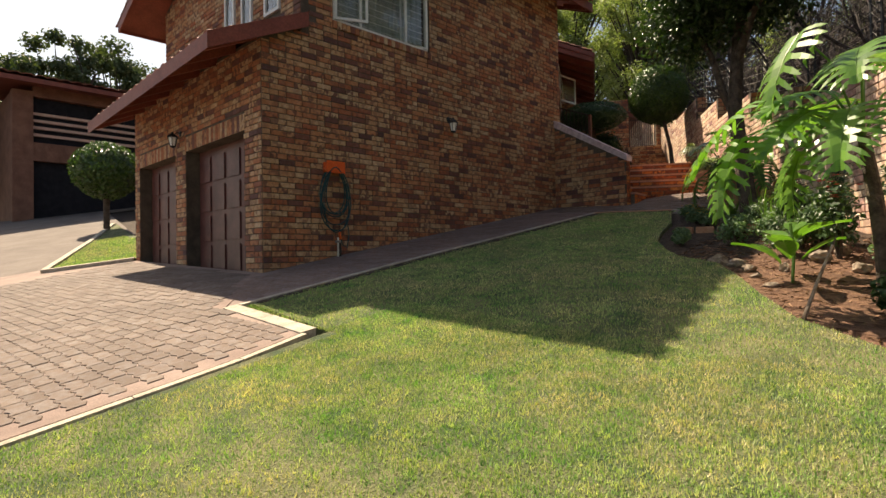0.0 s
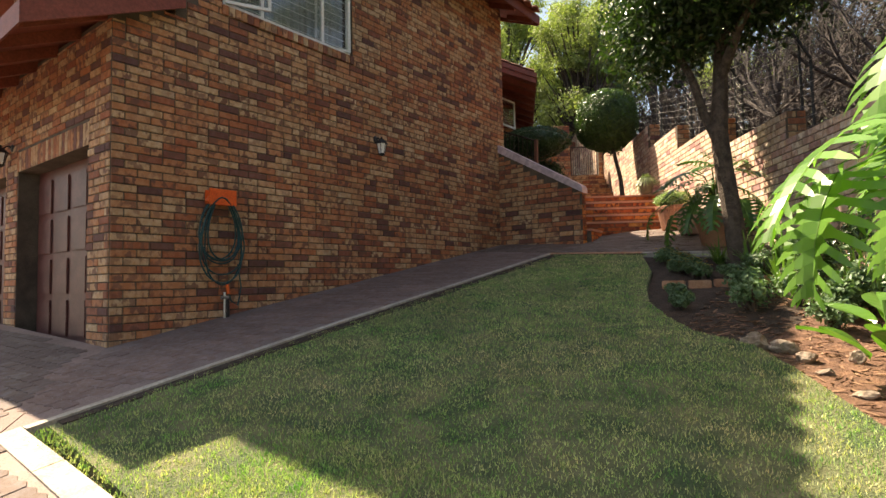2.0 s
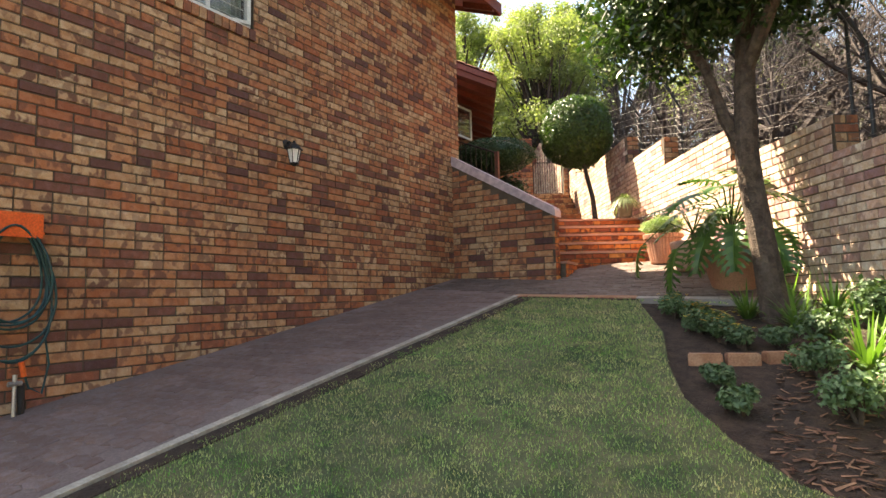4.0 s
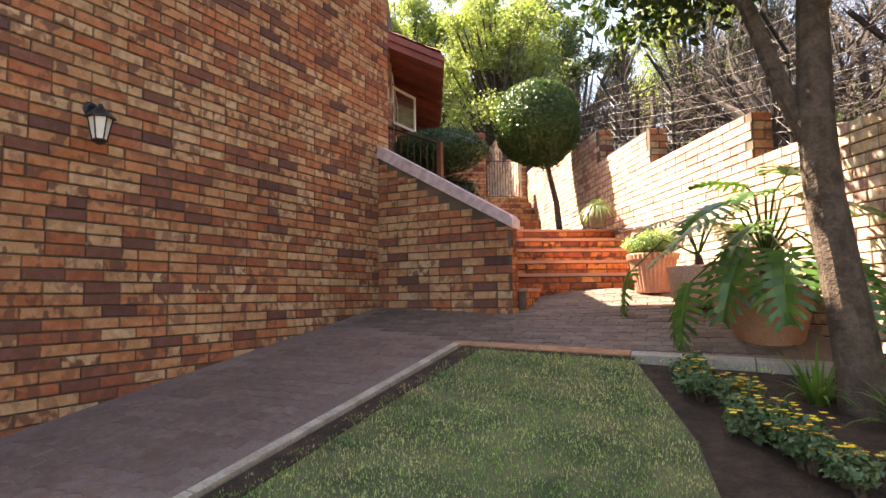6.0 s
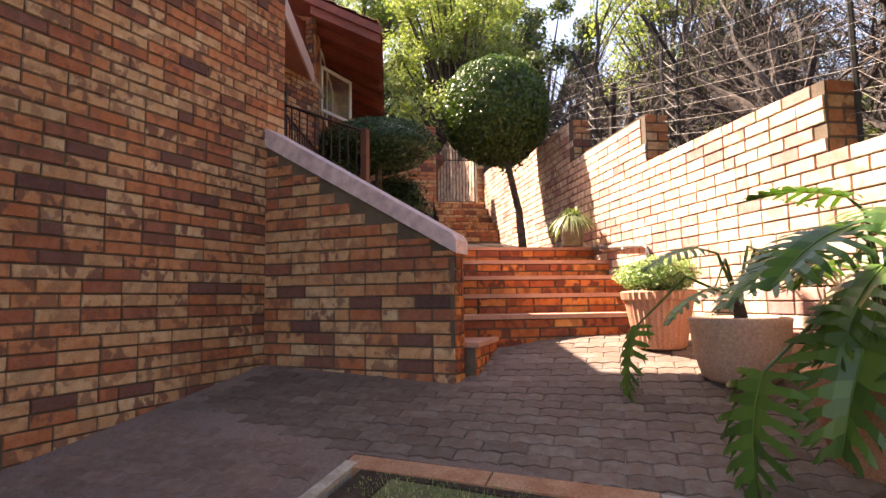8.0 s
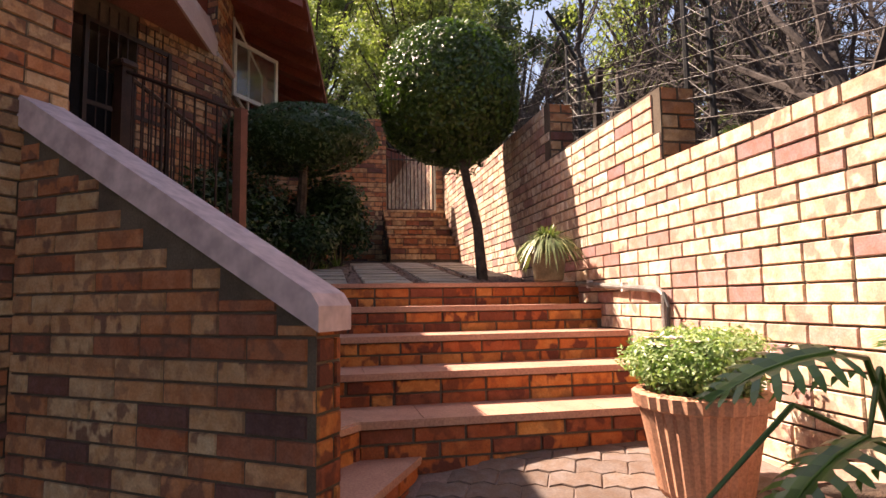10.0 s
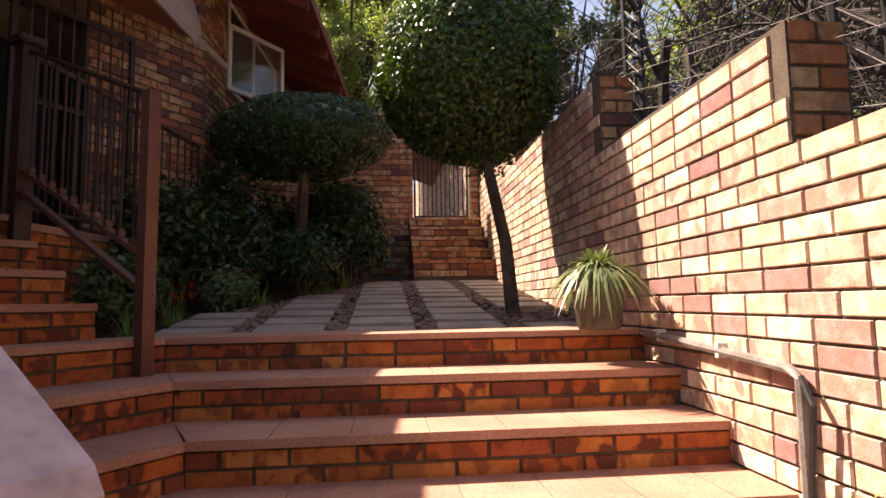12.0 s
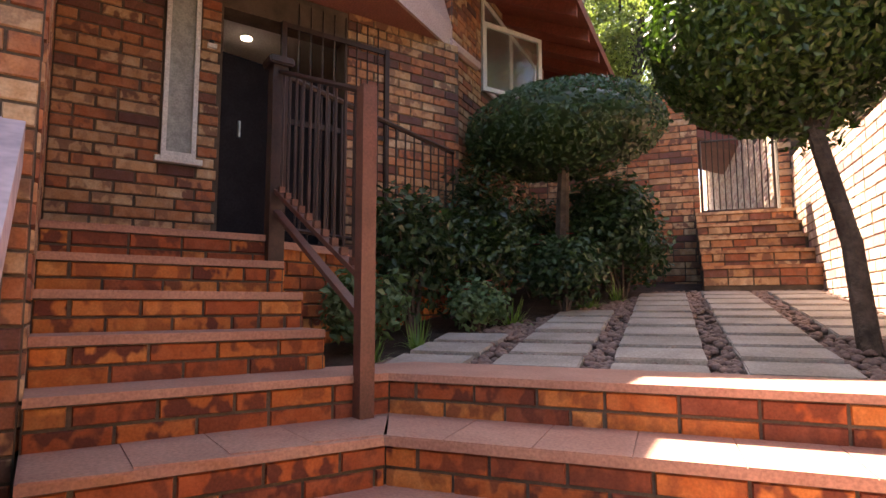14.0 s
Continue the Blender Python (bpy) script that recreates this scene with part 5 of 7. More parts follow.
# ---- electric fence on the garden wall ----
fence = thing("electric_fence", "black steel posts strung with electric fence wires", "fence")
POSTS = [(-5.6, 3.3, 1.15), (-3.95, 3.3, 1.3), (-2.2, 3.6, 1.3), (-0.2, 4.05, 1.25), (1.5, 4.5, 1.2), (3.6, 4.95, 1.2), (6.0, 5.4, 1.2)]
tips = []
for i, (s, z, hgt) in enumerate(POSTS):
    a = wall_point(s, -0.2, z)
    b = a + Vector((0, 0, hgt - 0.35))
    c = b + WALL_N * 0.22 + Vector((0, 0, 0.36))
    part("post", tube(bmesh.new(), [a, b, c], 0.019, 6), M_BLACK, fence)
    a2 = wall_point(s + 0.22, -0.2, z)
    part("post", tube(bmesh.new(), [a2, a2 + Vector((0, 0, hgt - 0.05)), a2 + WALL_N * 0.18 + Vector((0, 0, hgt + 0.2))], 0.017, 6), M_BLACK, fence)
    for k in range(8):
        f = 0.12 + 0.11 * k
        q = a + Vector((0, 0, f * hgt * 0.85))
        part("insulator", tube(bmesh.new(), [q + WALL_N * 0.01, q + WALL_N * 0.055], 0.012, 6), M_BLACK, fence)
        part("brace_wire", tube(bmesh.new(), [q, a2 + Vector((0, 0, f * hgt * 0.85 + 0.2))], 0.002, 4), M_PIPE, fence)
    tips.append((a, hgt))
for k in range(9):
    for (a, h0), (b, h1) in zip(tips, tips[1:]):
        f = 0.1 + 0.1 * k
        p0 = a + Vector((0, 0, f * h0)) + WALL_N * (0.055 + max(0, f - 0.7) * 0.7)
        p1 = b + Vector((0, 0, f * h1)) + WALL_N * (0.055 + max(0, f - 0.7) * 0.7)
        part("wire", tube(bmesh.new(), [p0, p0.lerp(p1, 0.5) - Vector((0, 0, 0.01)), p1], 0.0018, 4), M_PIPE, fence)


# ---- pots ----
def pot(name, label, x, y, z, profile, mat, flute=0.0, sides=36, soil=0.85):
    t = thing(name, label, "plant pot", x, y, z)
    inner = [(r - 0.025, h) for r, h in profile[::-1] if h > profile[-1][1] * 0.75]
    part("body", lathe(bmesh.new(), profile + [(inner[0][0], profile[-1][1])] + [(inner[0][0] - 0.005, profile[-1][1] * soil)], sides, None, flute), mat, t, smooth=flute == 0)
    part("potting_soil", lathe(bmesh.new(), [(inner[0][0] - 0.004, profile[-1][1] * soil - 0.02), (inner[0][0] - 0.004, profile[-1][1] * soil + 0.006)], 24), M_SOIL, t)
    return t


def shrub(name, label, x, y, z, w, h, n, size, mat, seed=1, clumps=7, flowers=None, nf=0, category="shrub", shell=0.4):
    """A bush of several leaf clumps on short woody stems."""
    rng = random.Random(seed)
    t = thing(name, label, category, x, y, z)
    verts, faces, cs = [], [], []
    for k in range(clumps):
        a = 2 * math.pi * k / clumps + rng.uniform(-0.4, 0.4)
        r = w * rng.uniform(0.25, 0.55) if k else 0
        cs.append(Vector((r * math.cos(a), r * math.sin(a), h * rng.uniform(0.45, 0.75))))
        leaf_cloud(verts, faces, cs[-1], (w * 0.5, w * 0.5, h * 0.38), n // clumps, size, rng, shell)
    data_ob("leaves", verts, faces, mat, t)
    bm = bmesh.new()
    for c in cs:
        tube(bm, [(0, 0, -0.05), c * 0.5 + Vector((0, 0, 0.02)), c], [0.018, 0.012, 0.006], 5)
    part("stem", bm, M_BARK, t)["kind"] = "stuff"
    for k in range(nf):
        c = rng.choice(cs) + Vector((rng.gauss(0, 0.3) * w, rng.gauss(0, 0.3) * w, h * rng.uniform(0.15, 0.42)))
        bm = bmesh.new()
        for j in range(7):
            a = 2 * math.pi * j / 7
            q = c + Vector((math.cos(a), math.sin(a), 0.25)) * flowers[1]
            s = Vector((-math.sin(a), math.cos(a), 0)) * flowers[1] * 0.35
            vs = [bm.verts.new(v) for v in (c, c.lerp(q, 0.6) + s, q, c.lerp(q, 0.6) - s)]
            bm.faces.new(vs)
        part("flower", bm, flowers[0], t)
    return t


pot("fluted_pot", "fluted terracotta planter in the sun by the steps", -4.12, 11.55, 2.52, [(0.17, 0), (0.18, 0.02), (0.24, 0.34), (0.262, 0.35), (0.268, 0.4), (0.252, 0.41)], M_TERRA, 0.05, 64)
shrub("azalea", "light green azalea with pale pink flowers in the fluted pot", -4.12, 11.55, 2.88, 0.33, 0.28, 15000, 0.023, M_AZALEA, 3, 14, (M_PINK, 0.05), 12, shell=0.5)
pot("round_pot", "smooth round pale terracotta pot on the paved court", -3.63, 10.98, 2.38, [(0.18, 0), (0.22, 0.03), (0.262, 0.17), (0.28, 0.34), (0.286, 0.37), (0.268, 0.38)], M_TERRA2)
pot("wide_pot", "wide dark terracotta bowl with split-leaf plant", -3.1, 10.15, 2.1, [(0.2, 0), (0.22, 0.03), (0.29, 0.3), (0.325, 0.4), (0.33, 0.44), (0.31, 0.45)], M_TERRA)
pot("grey_pot", "grey green pot on the edge of the upper court", -5.08, 13.22, 3.44, [(0.1, 0), (0.11, 0.02), (0.14, 0.26), (0.15, 0.29), (0.138, 0.3)], M_GREYPOT)


def split_leaf(bm, m, L=0.5, W=0.4, lobes=9, curl=0.25, seed=0):
    """One deeply lobed leaf: a midrib with fingers on either side, drooping to its tip."""
    rng = random.Random(seed)

    def mid(f):
        return Vector((L * f, 0, -curl * L * f * f))

    for side in (-1, 1):
        for k in range(lobes):
            f = (k + 0.35) / lobes
            base0, base1 = mid(max(0, f - 0.62 / lobes)), mid(min(1, f + 0.62 / lobes))
            ln = W * (0.55 + 0.6 * math.sin(math.pi * min(1, f * 0.85 + 0.12))) * (1 - 0.45 * f) * rng.uniform(0.88, 1.1)
            a = radians(100 - 62 * f) + rng.uniform(-0.06, 0.06)
            d = Vector((math.cos(a), side * math.sin(a), 0))
            rows = []
            for j, (g, wd) in enumerate(((0, 1.0), (0.24, 0.95), (0.44, 0.5), (0.72, 0.56), (0.9, 0.36), (1.0, 0.06))):
                c = base0.lerp(base1, 0.5) + d * ln * g + Vector((0, 0, -0.2 * ln * g * g + 0.08 * ln * math.sin(g * 3)))
                hw = (base1 - base0) * 0.5 * wd
                rows.append((c - hw, c + hw))
            vs = [[bm.verts.new(m @ q) for q in r] for r in rows]
            for r0, r1 in zip(vs, vs[1:]):
                q = (r0[0], r0[1], r1[1], r1[0])
                bm.faces.new(q if side < 0 else q[::-1])
            # two short side teeth at the finger's end
            c = base0.lerp(base1, 0.5) + d * ln * 0.62 + Vector((0, 0, -0.16 * ln))
            u2 = (base1 - base0).normalized()
            for sg in (-1, 1):
                e = c + d * ln * 0.2 + u2 * sg * ln * 0.17 + Vector((0, 0, -0.05 * ln))
                vv = [bm.verts.new(m @ q) for q in (c - d * ln * 0.07, c + u2 * sg * L * 0.03, e, c + d * ln * 0.1)]
                bm.faces.new(vv)
    return bm


def leaf_pose(base, yaw, pitch, roll=0.0):
    return Matrix.Translation(base) @ Matrix.Rotation(radians(yaw), 4, "Z") @ Matrix.Rotation(radians(-pitch), 4, "Y") @ Matrix.Rotation(radians(roll), 4, "X")


def philodendron(name, label, x, y, z, leaves, stem, seed=1, mat=M_PHILO):
    """leaves: (dx, dy, dz, yaw, pitch, length, width) of each leaf's base."""
    t = thing(name, label, "plant", x, y, z)
    rng = random.Random(seed)
    top = Vector(stem[-1][:3])
    part("stem", tube(bmesh.new(), [s[:3] for s in stem], [s[3] for s in stem], 9), M_BARK, t)
    for i, (dx, dy, dz, yaw, pitch, L, W) in enumerate(leaves):
        b = Vector((dx, dy, dz))
        midp = top.lerp(b, 0.5) + Vector((0, 0, 0.12 + 0.1 * rng.random()))
        bm = tube(bmesh.new(), [top, midp, b], [0.012, 0.009, 0.006], 6)
        part("stalk", bm, mat, t)
        m = leaf_pose(b, yaw, pitch, rng.uniform(-15, 15))
        lf = part("leaf", split_leaf(bmesh.new(), m, L, W * 1.1, 9, 0.35, seed * 50 + i), mat, t)
        part("midrib", tube(bmesh.new(), [m @ Vector((L * f, 0, -0.35 * L * f * f + 0.004)) for f in (0, 0.3, 0.6, 0.95)], [0.006, 0.005, 0.004, 0.002], 5), M_STRAP, lf)
    return t


philodendron("split_leaf_plant", "tall split-leaf plant with big glossy bright leaves in the bed", -0.85, 5.2, 1.0,
             [(-0.57, -0.4, 1.38, 219, -34, 0.6, 0.36), (-0.6, -0.35, 1.2, 222, -58, 0.58, 0.3), (-0.22, -0.2, 1.95, 219, -52, 0.62, 0.34), (-0.2, -0.05, 1.42, 200, -30, 0.5, 0.28),
              (-0.15, -0.25, 1.35, 235, -25, 0.5, 0.3), (-0.3, 0.1, 1.2, 205, -55, 0.48, 0.28), (-0.1, -0.15, 1.5, 225, -5, 0.45, 0.28), (0.1, -0.35, 1.3, 262, -40, 0.5, 0.3),
              (0.15, -0.2, 1.75, 270, -20, 0.55, 0.32), (-0.15, 0.3, 1.5, 130, 0, 0.5, 0.3), (0.35, 0.1, 1.5, 10, 10, 0.55, 0.32), (-0.25, -0.15, 1.05, 215, -65, 0.42, 0.26), (0.1, 0.3, 1.8, 80, 20, 0.5, 0.3)],
             [(0.22, 0.1, -0.1, 0.06), (0.2, 0.08, 0.4, 0.055), (0.16, 0.05, 0.8, 0.05), (0.12, 0.0, 1.15, 0.04)], 1)
philodendron("split_leaf_plant", "spreading split-leaf plant in the round pale pot", -3.63, 10.95, 2.66,
             [(-0.55, -0.3, 0.06, 220, -62, 0.42, 0.2), (-0.2, -0.3, 0.5, 195, -5, 0.3, 0.15), (-0.12, -0.2, 0.28, 215, -15, 0.36, 0.15),
              (0.2, -0.2, 0.42, 290, -5, 0.34, 0.18), (0.15, 0.25, 0.5, 60, 10, 0.32, 0.18), (0.3, 0.05, 0.45, 0, 0, 0.32, 0.18)],
             [(0, 0, 0, 0.045), (0.01, 0, 0.1, 0.04), (0, 0, 0.2, 0.03)], 2, M_SHADELEAF)
philodendron("split_leaf_plant", "large green split-leaf plant overflowing its bowl", -3.1, 10.05, 2.5,
             [(-0.3, -0.05, 0.58, 212, -15, 0.42, 0.22), (-0.5, -0.3, 0.08, 222, -62, 0.46, 0.22), (-0.12, -0.35, 0.32, 228, -50, 0.52, 0.27), (0.1, -0.5, 0.28, 262, -45, 0.5, 0.26),
              (-0.2, -0.4, 0.64, 225, -12, 0.44, 0.24), (0.05, -0.15, 0.72, 245, 4, 0.44, 0.24), (-0.05, 0.42, 0.55, 120, 0, 0.4, 0.22), 
              (0.35, -0.25, 0.6, 315, -2, 0.42, 0.24), (0.38, -0.45, 0.2, 300, -42, 0.46, 0.25), (0.25, 0.2, 0.8, 30, 18, 0.4, 0.22),
              (0.15, -0.35, 0.8, 278, 12, 0.42, 0.23), (-0.05, -0.2, 0.5, 215, -35, 0.42, 0.24), (0.3, -0.05, 0.4, 340, -25, 0.42, 0.24), (-0.1, 0.1, 0.82, 190, 20, 0.38, 0.2)],
             [(0, 0, 0, 0.06), (0.0, 0, 0.15, 0.05), (0, 0, 0.26, 0.04)], 3, M_SHADELEAF)


def strap_clump(name, label, x, y, z, n, L, mat, seed=1, width=0.018, droop=0.6, category="plant", rise=1.0):
    t = thing(name, label, category, x, y, z)
    rng = random.Random(seed)
    bm = bmesh.new()
    for _ in range(n):
        a = rng.uniform(0, 2 * math.pi)
        ln = L * rng.uniform(0.6, 1.2)
        lean = rng.uniform(0.15, 1.0)
        d = Vector((math.cos(a), math.sin(a), 0))
        s = Vector((-d.y, d.x, 0)) * width * rng.uniform(0.6, 1.1)
        o = d * rng.uniform(0, 0.05)
        prev = None
        for k in range(6):
            f = k / 5
            c = o + d * ln * lean * f * 0.8 + Vector((0, 0, ln * (rise * f * (1.15 - 0.5 * lean) - droop * lean * f * f * 1.1)))
            w = s * (1 - f) ** 0.6 if f < 1 else s * 0.02
            r = (bm.verts.new(c - w), bm.verts.new(c + w))
            if prev:
                bm.faces.new((prev[0], prev[1], r[1], r[0]))
            prev = r
    part("leaves", bm, mat, t)
    part("crown_base", lathe(bmesh.new(), [(0.04, -0.03), (0.035, 0.04)], 8), M_STRAP, t)
    return t


def gz(x, y):
    return ground_z(x, y) - 0.05


for i, (x, y, n, L) in enumerate([(-2.9, 9.1, 45, 0.4), (-2.5, 8.75, 55, 0.5), (-2.25, 9.2, 55, 0.55), (-2.6, 9.35, 45, 0.45), (-1.9, 8.5, 50, 0.5), (-2.1, 7.9, 45, 0.45), (-1.5, 7.6, 45, 0.5)]):
    strap_clump("strap_leaf_clump", "clump of arching green strap leaves in the bed", x, y, gz(x, y), n, L, M_STRAP, 30 + i)
strap_clump("drooping_plant", "yellow green drooping succulent spilling over the grey pot", -5.08, 13.22, 3.73, 460, 0.38, M_CACTUS, 41, 0.016, 0.8, rise=0.45)
# daisies
rng = random.Random(8)
for i in range(15):
    f = i / 14
    x, y = -3.5 + 0.7 * f + rng.uniform(-0.1, 0.1), 9.15 - 1.1 * f + rng.uniform(-0.12, 0.12)
    m, what = ((M_YELLOW, "orange"), (M_BRIGHT, "bright yellow"))[i % 2]
    shrub("daisy_clump", "low grey green clump of " + what + " daisies", x, y, gz(x, y), 0.17, 0.19, 650, 0.032, M_GREYLEAF, 60 + i, 4, (m, 0.021), 10, "flowers")
for i, (x, y, w, h) in enumerate([(-2.9, 7.25, 0.13, 0.16), (-2.75, 6.85, 0.14, 0.16), (-2.35, 7.6, 0.25, 0.25), (-2.2, 7.0, 0.25, 0.3), (-2.6, 8.2, 0.16, 0.16), (-1.9, 7.3, 0.3, 0.35), (-1.6, 6.6, 0.22, 0.25), (-2.3, 8.3, 0.24, 0.3)]):
    shrub("ground_cover", "small grey green bedding plant in dark soil", x, y, gz(x, y), w, h, 900, 0.04, M_GREYLEAF, 80 + i, 5, category="plant")
for i, (x, y, w, h) in enumerate([(-0.35, 4.75, 0.3, 0.4), (0.2, 4.6, 0.4, 0.55), (0.05, 5.3, 0.45, 0.6), (0.7, 5.0, 0.5, 0.7), (-1.2, 8.5, 0.5, 0.8), (-0.6, 7.6, 0.5, 0.8), (-0.1, 6.6, 0.5, 0.7)]):
    shrub("dark_shrub", "dark leafy shrub at the back of the bed", x, y, gz(x, y), w, h, 2600, 0.07, M_DARKLEAF, 95 + i, 7)
for i, (x, y, w, h) in enumerate([(-1.7, 7.9, 0.28, 0.5), (-1.95, 8.7, 0.25, 0.45), (-1.35, 7.1, 0.3, 0.5), (-0.5, 5.9, 0.35, 0.5), (-1.55, 6.95, 0.2, 0.3)]):
    shrub("leafy_herb", "loose silvery green herb with pale edged leaves", x, y, gz(x, y), w, h, 1200, 0.055, M_GREYLEAF, 240 + i, 7, category="plant")
shrub("red_flowering_bush", "leafy bush with small red flowers in the bed", -1.7, 7.3, gz(-1.7, 7.3), 0.25, 0.75, 800, 0.06, M_HEDGE, 121, 5, (M_RED, 0.045), 12)
shrub("red_flowering_bush", "leafy bush with small red flowers in the bed", -1.15, 6.6, gz(-1.15, 6.6), 0.3, 0.85, 900, 0.06, M_HEDGE, 120, 5, (M_RED, 0.04), 14)
broad = thing("broad_leaf_plant", "bright green broad leaved plant on red mulch", "plant", -1.3, 5.55, gz(-1.3, 5.55))
rng = random.Random(12)
for k in range(10):
    a = 2 * math.pi * k / 10 + rng.uniform(-0.3, 0.3)
    L, el = rng.uniform(0.35, 0.5), radians(rng.uniform(20, 60))
    d = Vector((math.cos(a), math.sin(a), 0))
    s = Vector((-d.y, d.x, 0))
    bm = bmesh.new()
    o = Vector((0, 0, 0.15 + 0.3 * rng.random())) + d * 0.08
    prev = None
    for j in range(8):
        f = j / 7
        c = o + d * L * math.cos(el) * f + Vector((0, 0, L * math.sin(el) * (f - 0.5 * f * f)))
        w = s * 0.085 * math.sin(math.pi * min(0.98, f * 0.92 + 0.06)) + s * 0.002
        r = (bm.verts.new(c - w + Vector((0, 0, 0.02))), bm.verts.new(c), bm.verts.new(c + w + Vector((0, 0, 0.02))))
        if prev:
            bm.faces.new((prev[0], prev[1], r[1], r[0]))
            bm.faces.new((prev[1], prev[2], r[2], r[1]))
        prev = r
    part("leaf", bm, M_PHILO, broad)
part("stalk", tube(bmesh.new(), [(0, 0, -0.04), (0.02, 0, 0.25), (0, 0, 0.5)], 0.014, 6), M_STRAP, broad)


def rock(x, y, z, s, seed, mat=M_STONE, name="garden_rock", label="pale rough garden rock at the lawn edge"):
    bm = bmesh.new()
    bmesh.ops.create_icosphere(bm, subdivisions=3, radius=1)
    rs = random.Random(seed)
    cuts = [(Vector((rs.gauss(0, 1), rs.gauss(0, 1), rs.gauss(0, 1))).normalized(), rs.uniform(0.55, 0.85)) for _ in range(11)]
    for v in bm.verts:
        for n, d in cuts:
            over = v.co.dot(n) - d
            if over > 0:
                v.co -= n * over
        k = 1 + 0.22 * noise.noise(v.co * 2.6 + Vector((seed * 3.1, 0, 0)))
        v.co = Vector((v.co.x * s[0], v.co.y * s[1], v.co.z * s[2])) * k * 0.72
    ob = mesh_ob(name, bm, mat)
    ob.location = (x, y, z)
    return tagged(ob, label, "rock")


for i, (x, y, s) in enumerate([(-2.05, 6.02, (0.16, 0.12, 0.1)), (-1.86, 6.0, (0.13, 0.11, 0.08)), (-1.72, 5.85, (0.1, 0.08, 0.06)), (-1.45, 5.95, (0.07, 0.06, 0.08)), (-1.27, 6.4, (0.14, 0.1, 0.11)), (-1.15, 6.75, (0.13, 0.1, 0.12)), (-1.6, 5.65, (0.08, 0.06, 0.04)), (-1.4, 5.35, (0.12, 0.07, 0.04)), (-0.9, 6.1, (0.12, 0.1, 0.1)), (-0.3, 5.1, (0.13, 0.1, 0.09))]):
    rock(x, y, gz(x, y) + s[2] * 0.45, s, i)
stick = thing("garden_stake", "dry pale stick leaning in the bed", "stake", -0.99, 4.52, 0.86)
part("shaft", tube(bmesh.new(), [(0, 0, 0), (0.08, 0.02, 0.25), (0.17, 0.05, 0.5)], [0.016, 0.012, 0.01], 6), M_STONE, stick)
part("tip", tube(bmesh.new(), [(0.17, 0.05, 0.5), (0.19, 0.06, 0.56)], [0.01, 0.003], 6), M_BARK, stick)
for i, (a, b) in enumerate([((-3.16, 7.66), (-2.94, 7.7)), ((-2.92, 7.74), (-2.72, 7.82)), ((-2.69, 7.86), (-2.53, 7.95)), ((-2.5, 7.98), (-2.33, 8.1)), ((-2.3, 8.12), (-2.14, 8.26))]):
    d = Vector((b[0] - a[0], b[1] - a[1], 0))
    bm = new_box((0, -0.05, -0.03), (d.length, 0.055, 0.075), Matrix.Translation((*a, gz(*a))) @ ang(math.degrees(math.atan2(d.y, d.x))), 0.008)
    tagged(mesh_ob("edging_brick", bm, M_BRICKKERB), "loose terracotta brick edging the flower bed", "brick", "bed edging bricks")

# mulch and litter on the red part of the bed
rng = random.Random(21)
verts, faces = [], []
for _ in range(5200):
    x, y = rng.uniform(-2.6, 1.2), rng.uniform(3.2, 8.2)
    if x < bed_edge_x(y) + 0.05 or (Vector((x, y, 0)) - WALL_P).dot(WALL_N) < 0.1:
        continue
    z = gz(x, y) + 0.008
    a, L, w = rng.uniform(0, 6.3), rng.uniform(0.015, 0.06), rng.uniform(0.004, 0.012)
    d, s = Vector((math.cos(a), math.sin(a), rng.uniform(-0.2, 0.3))), Vector((-math.sin(a), math.cos(a), 0))
    c = Vector((x, y, z))
    k = len(verts)
    verts += [tuple(c - d * L - s * w), tuple(c + d * L - s * w * 0.4), tuple(c + d * L * 0.9 + s * w), tuple(c - d * L * 0.8 + s * w * 0.7 + Vector((0, 0, 0.006)))]
    faces.append((k, k + 1, k + 2, k + 3))
ob = data_ob("bark_mulch", verts, faces, leaf_material("bark chips", (0.10, 0.045, 0.03), (0.32, 0.18, 0.11), 0.9, 0.05))
tagged(ob, "red brown bark mulch and dry leaves", "mulch", "", "stuff")
mulch = flat_poly("mulch_bed", [(-2.05, 6.0), (-1.72, 5.58), (-1.32, 4.95), (-0.97, 4.45), (-0.42, 4.05), (0.6, 3.36), (2.0, 3.0), (1.5, 4.8), (-1.6, 7.6)], lambda x, y: ground_z(x, y) - 0.046, M_REDSOIL, 0.02)
setting("", mulch, "red brown mulched soil in the sun")

# ---- court slabs and pebbles ----
slabs = setting("court_paving", label="grey concrete stepping slabs with pebble joints")
rng = random.Random(31)
slab_spots = []
BEDL = [(-7.45, 12.2), (-7.65, 12.7), (-7.9, 13.5), (-8.05, 14.3), (-8.2, 15.2), (-8.4, 16.2)]


def bed_left_x(y):
    for (xa, ya), (xb, yb) in zip(BEDL, BEDL[1:]):
        if ya <= y <= yb:
            return xa + (xb - xa) * (y - ya) / (yb - ya)
    return -7.45 if y < 12.3 else -8.4


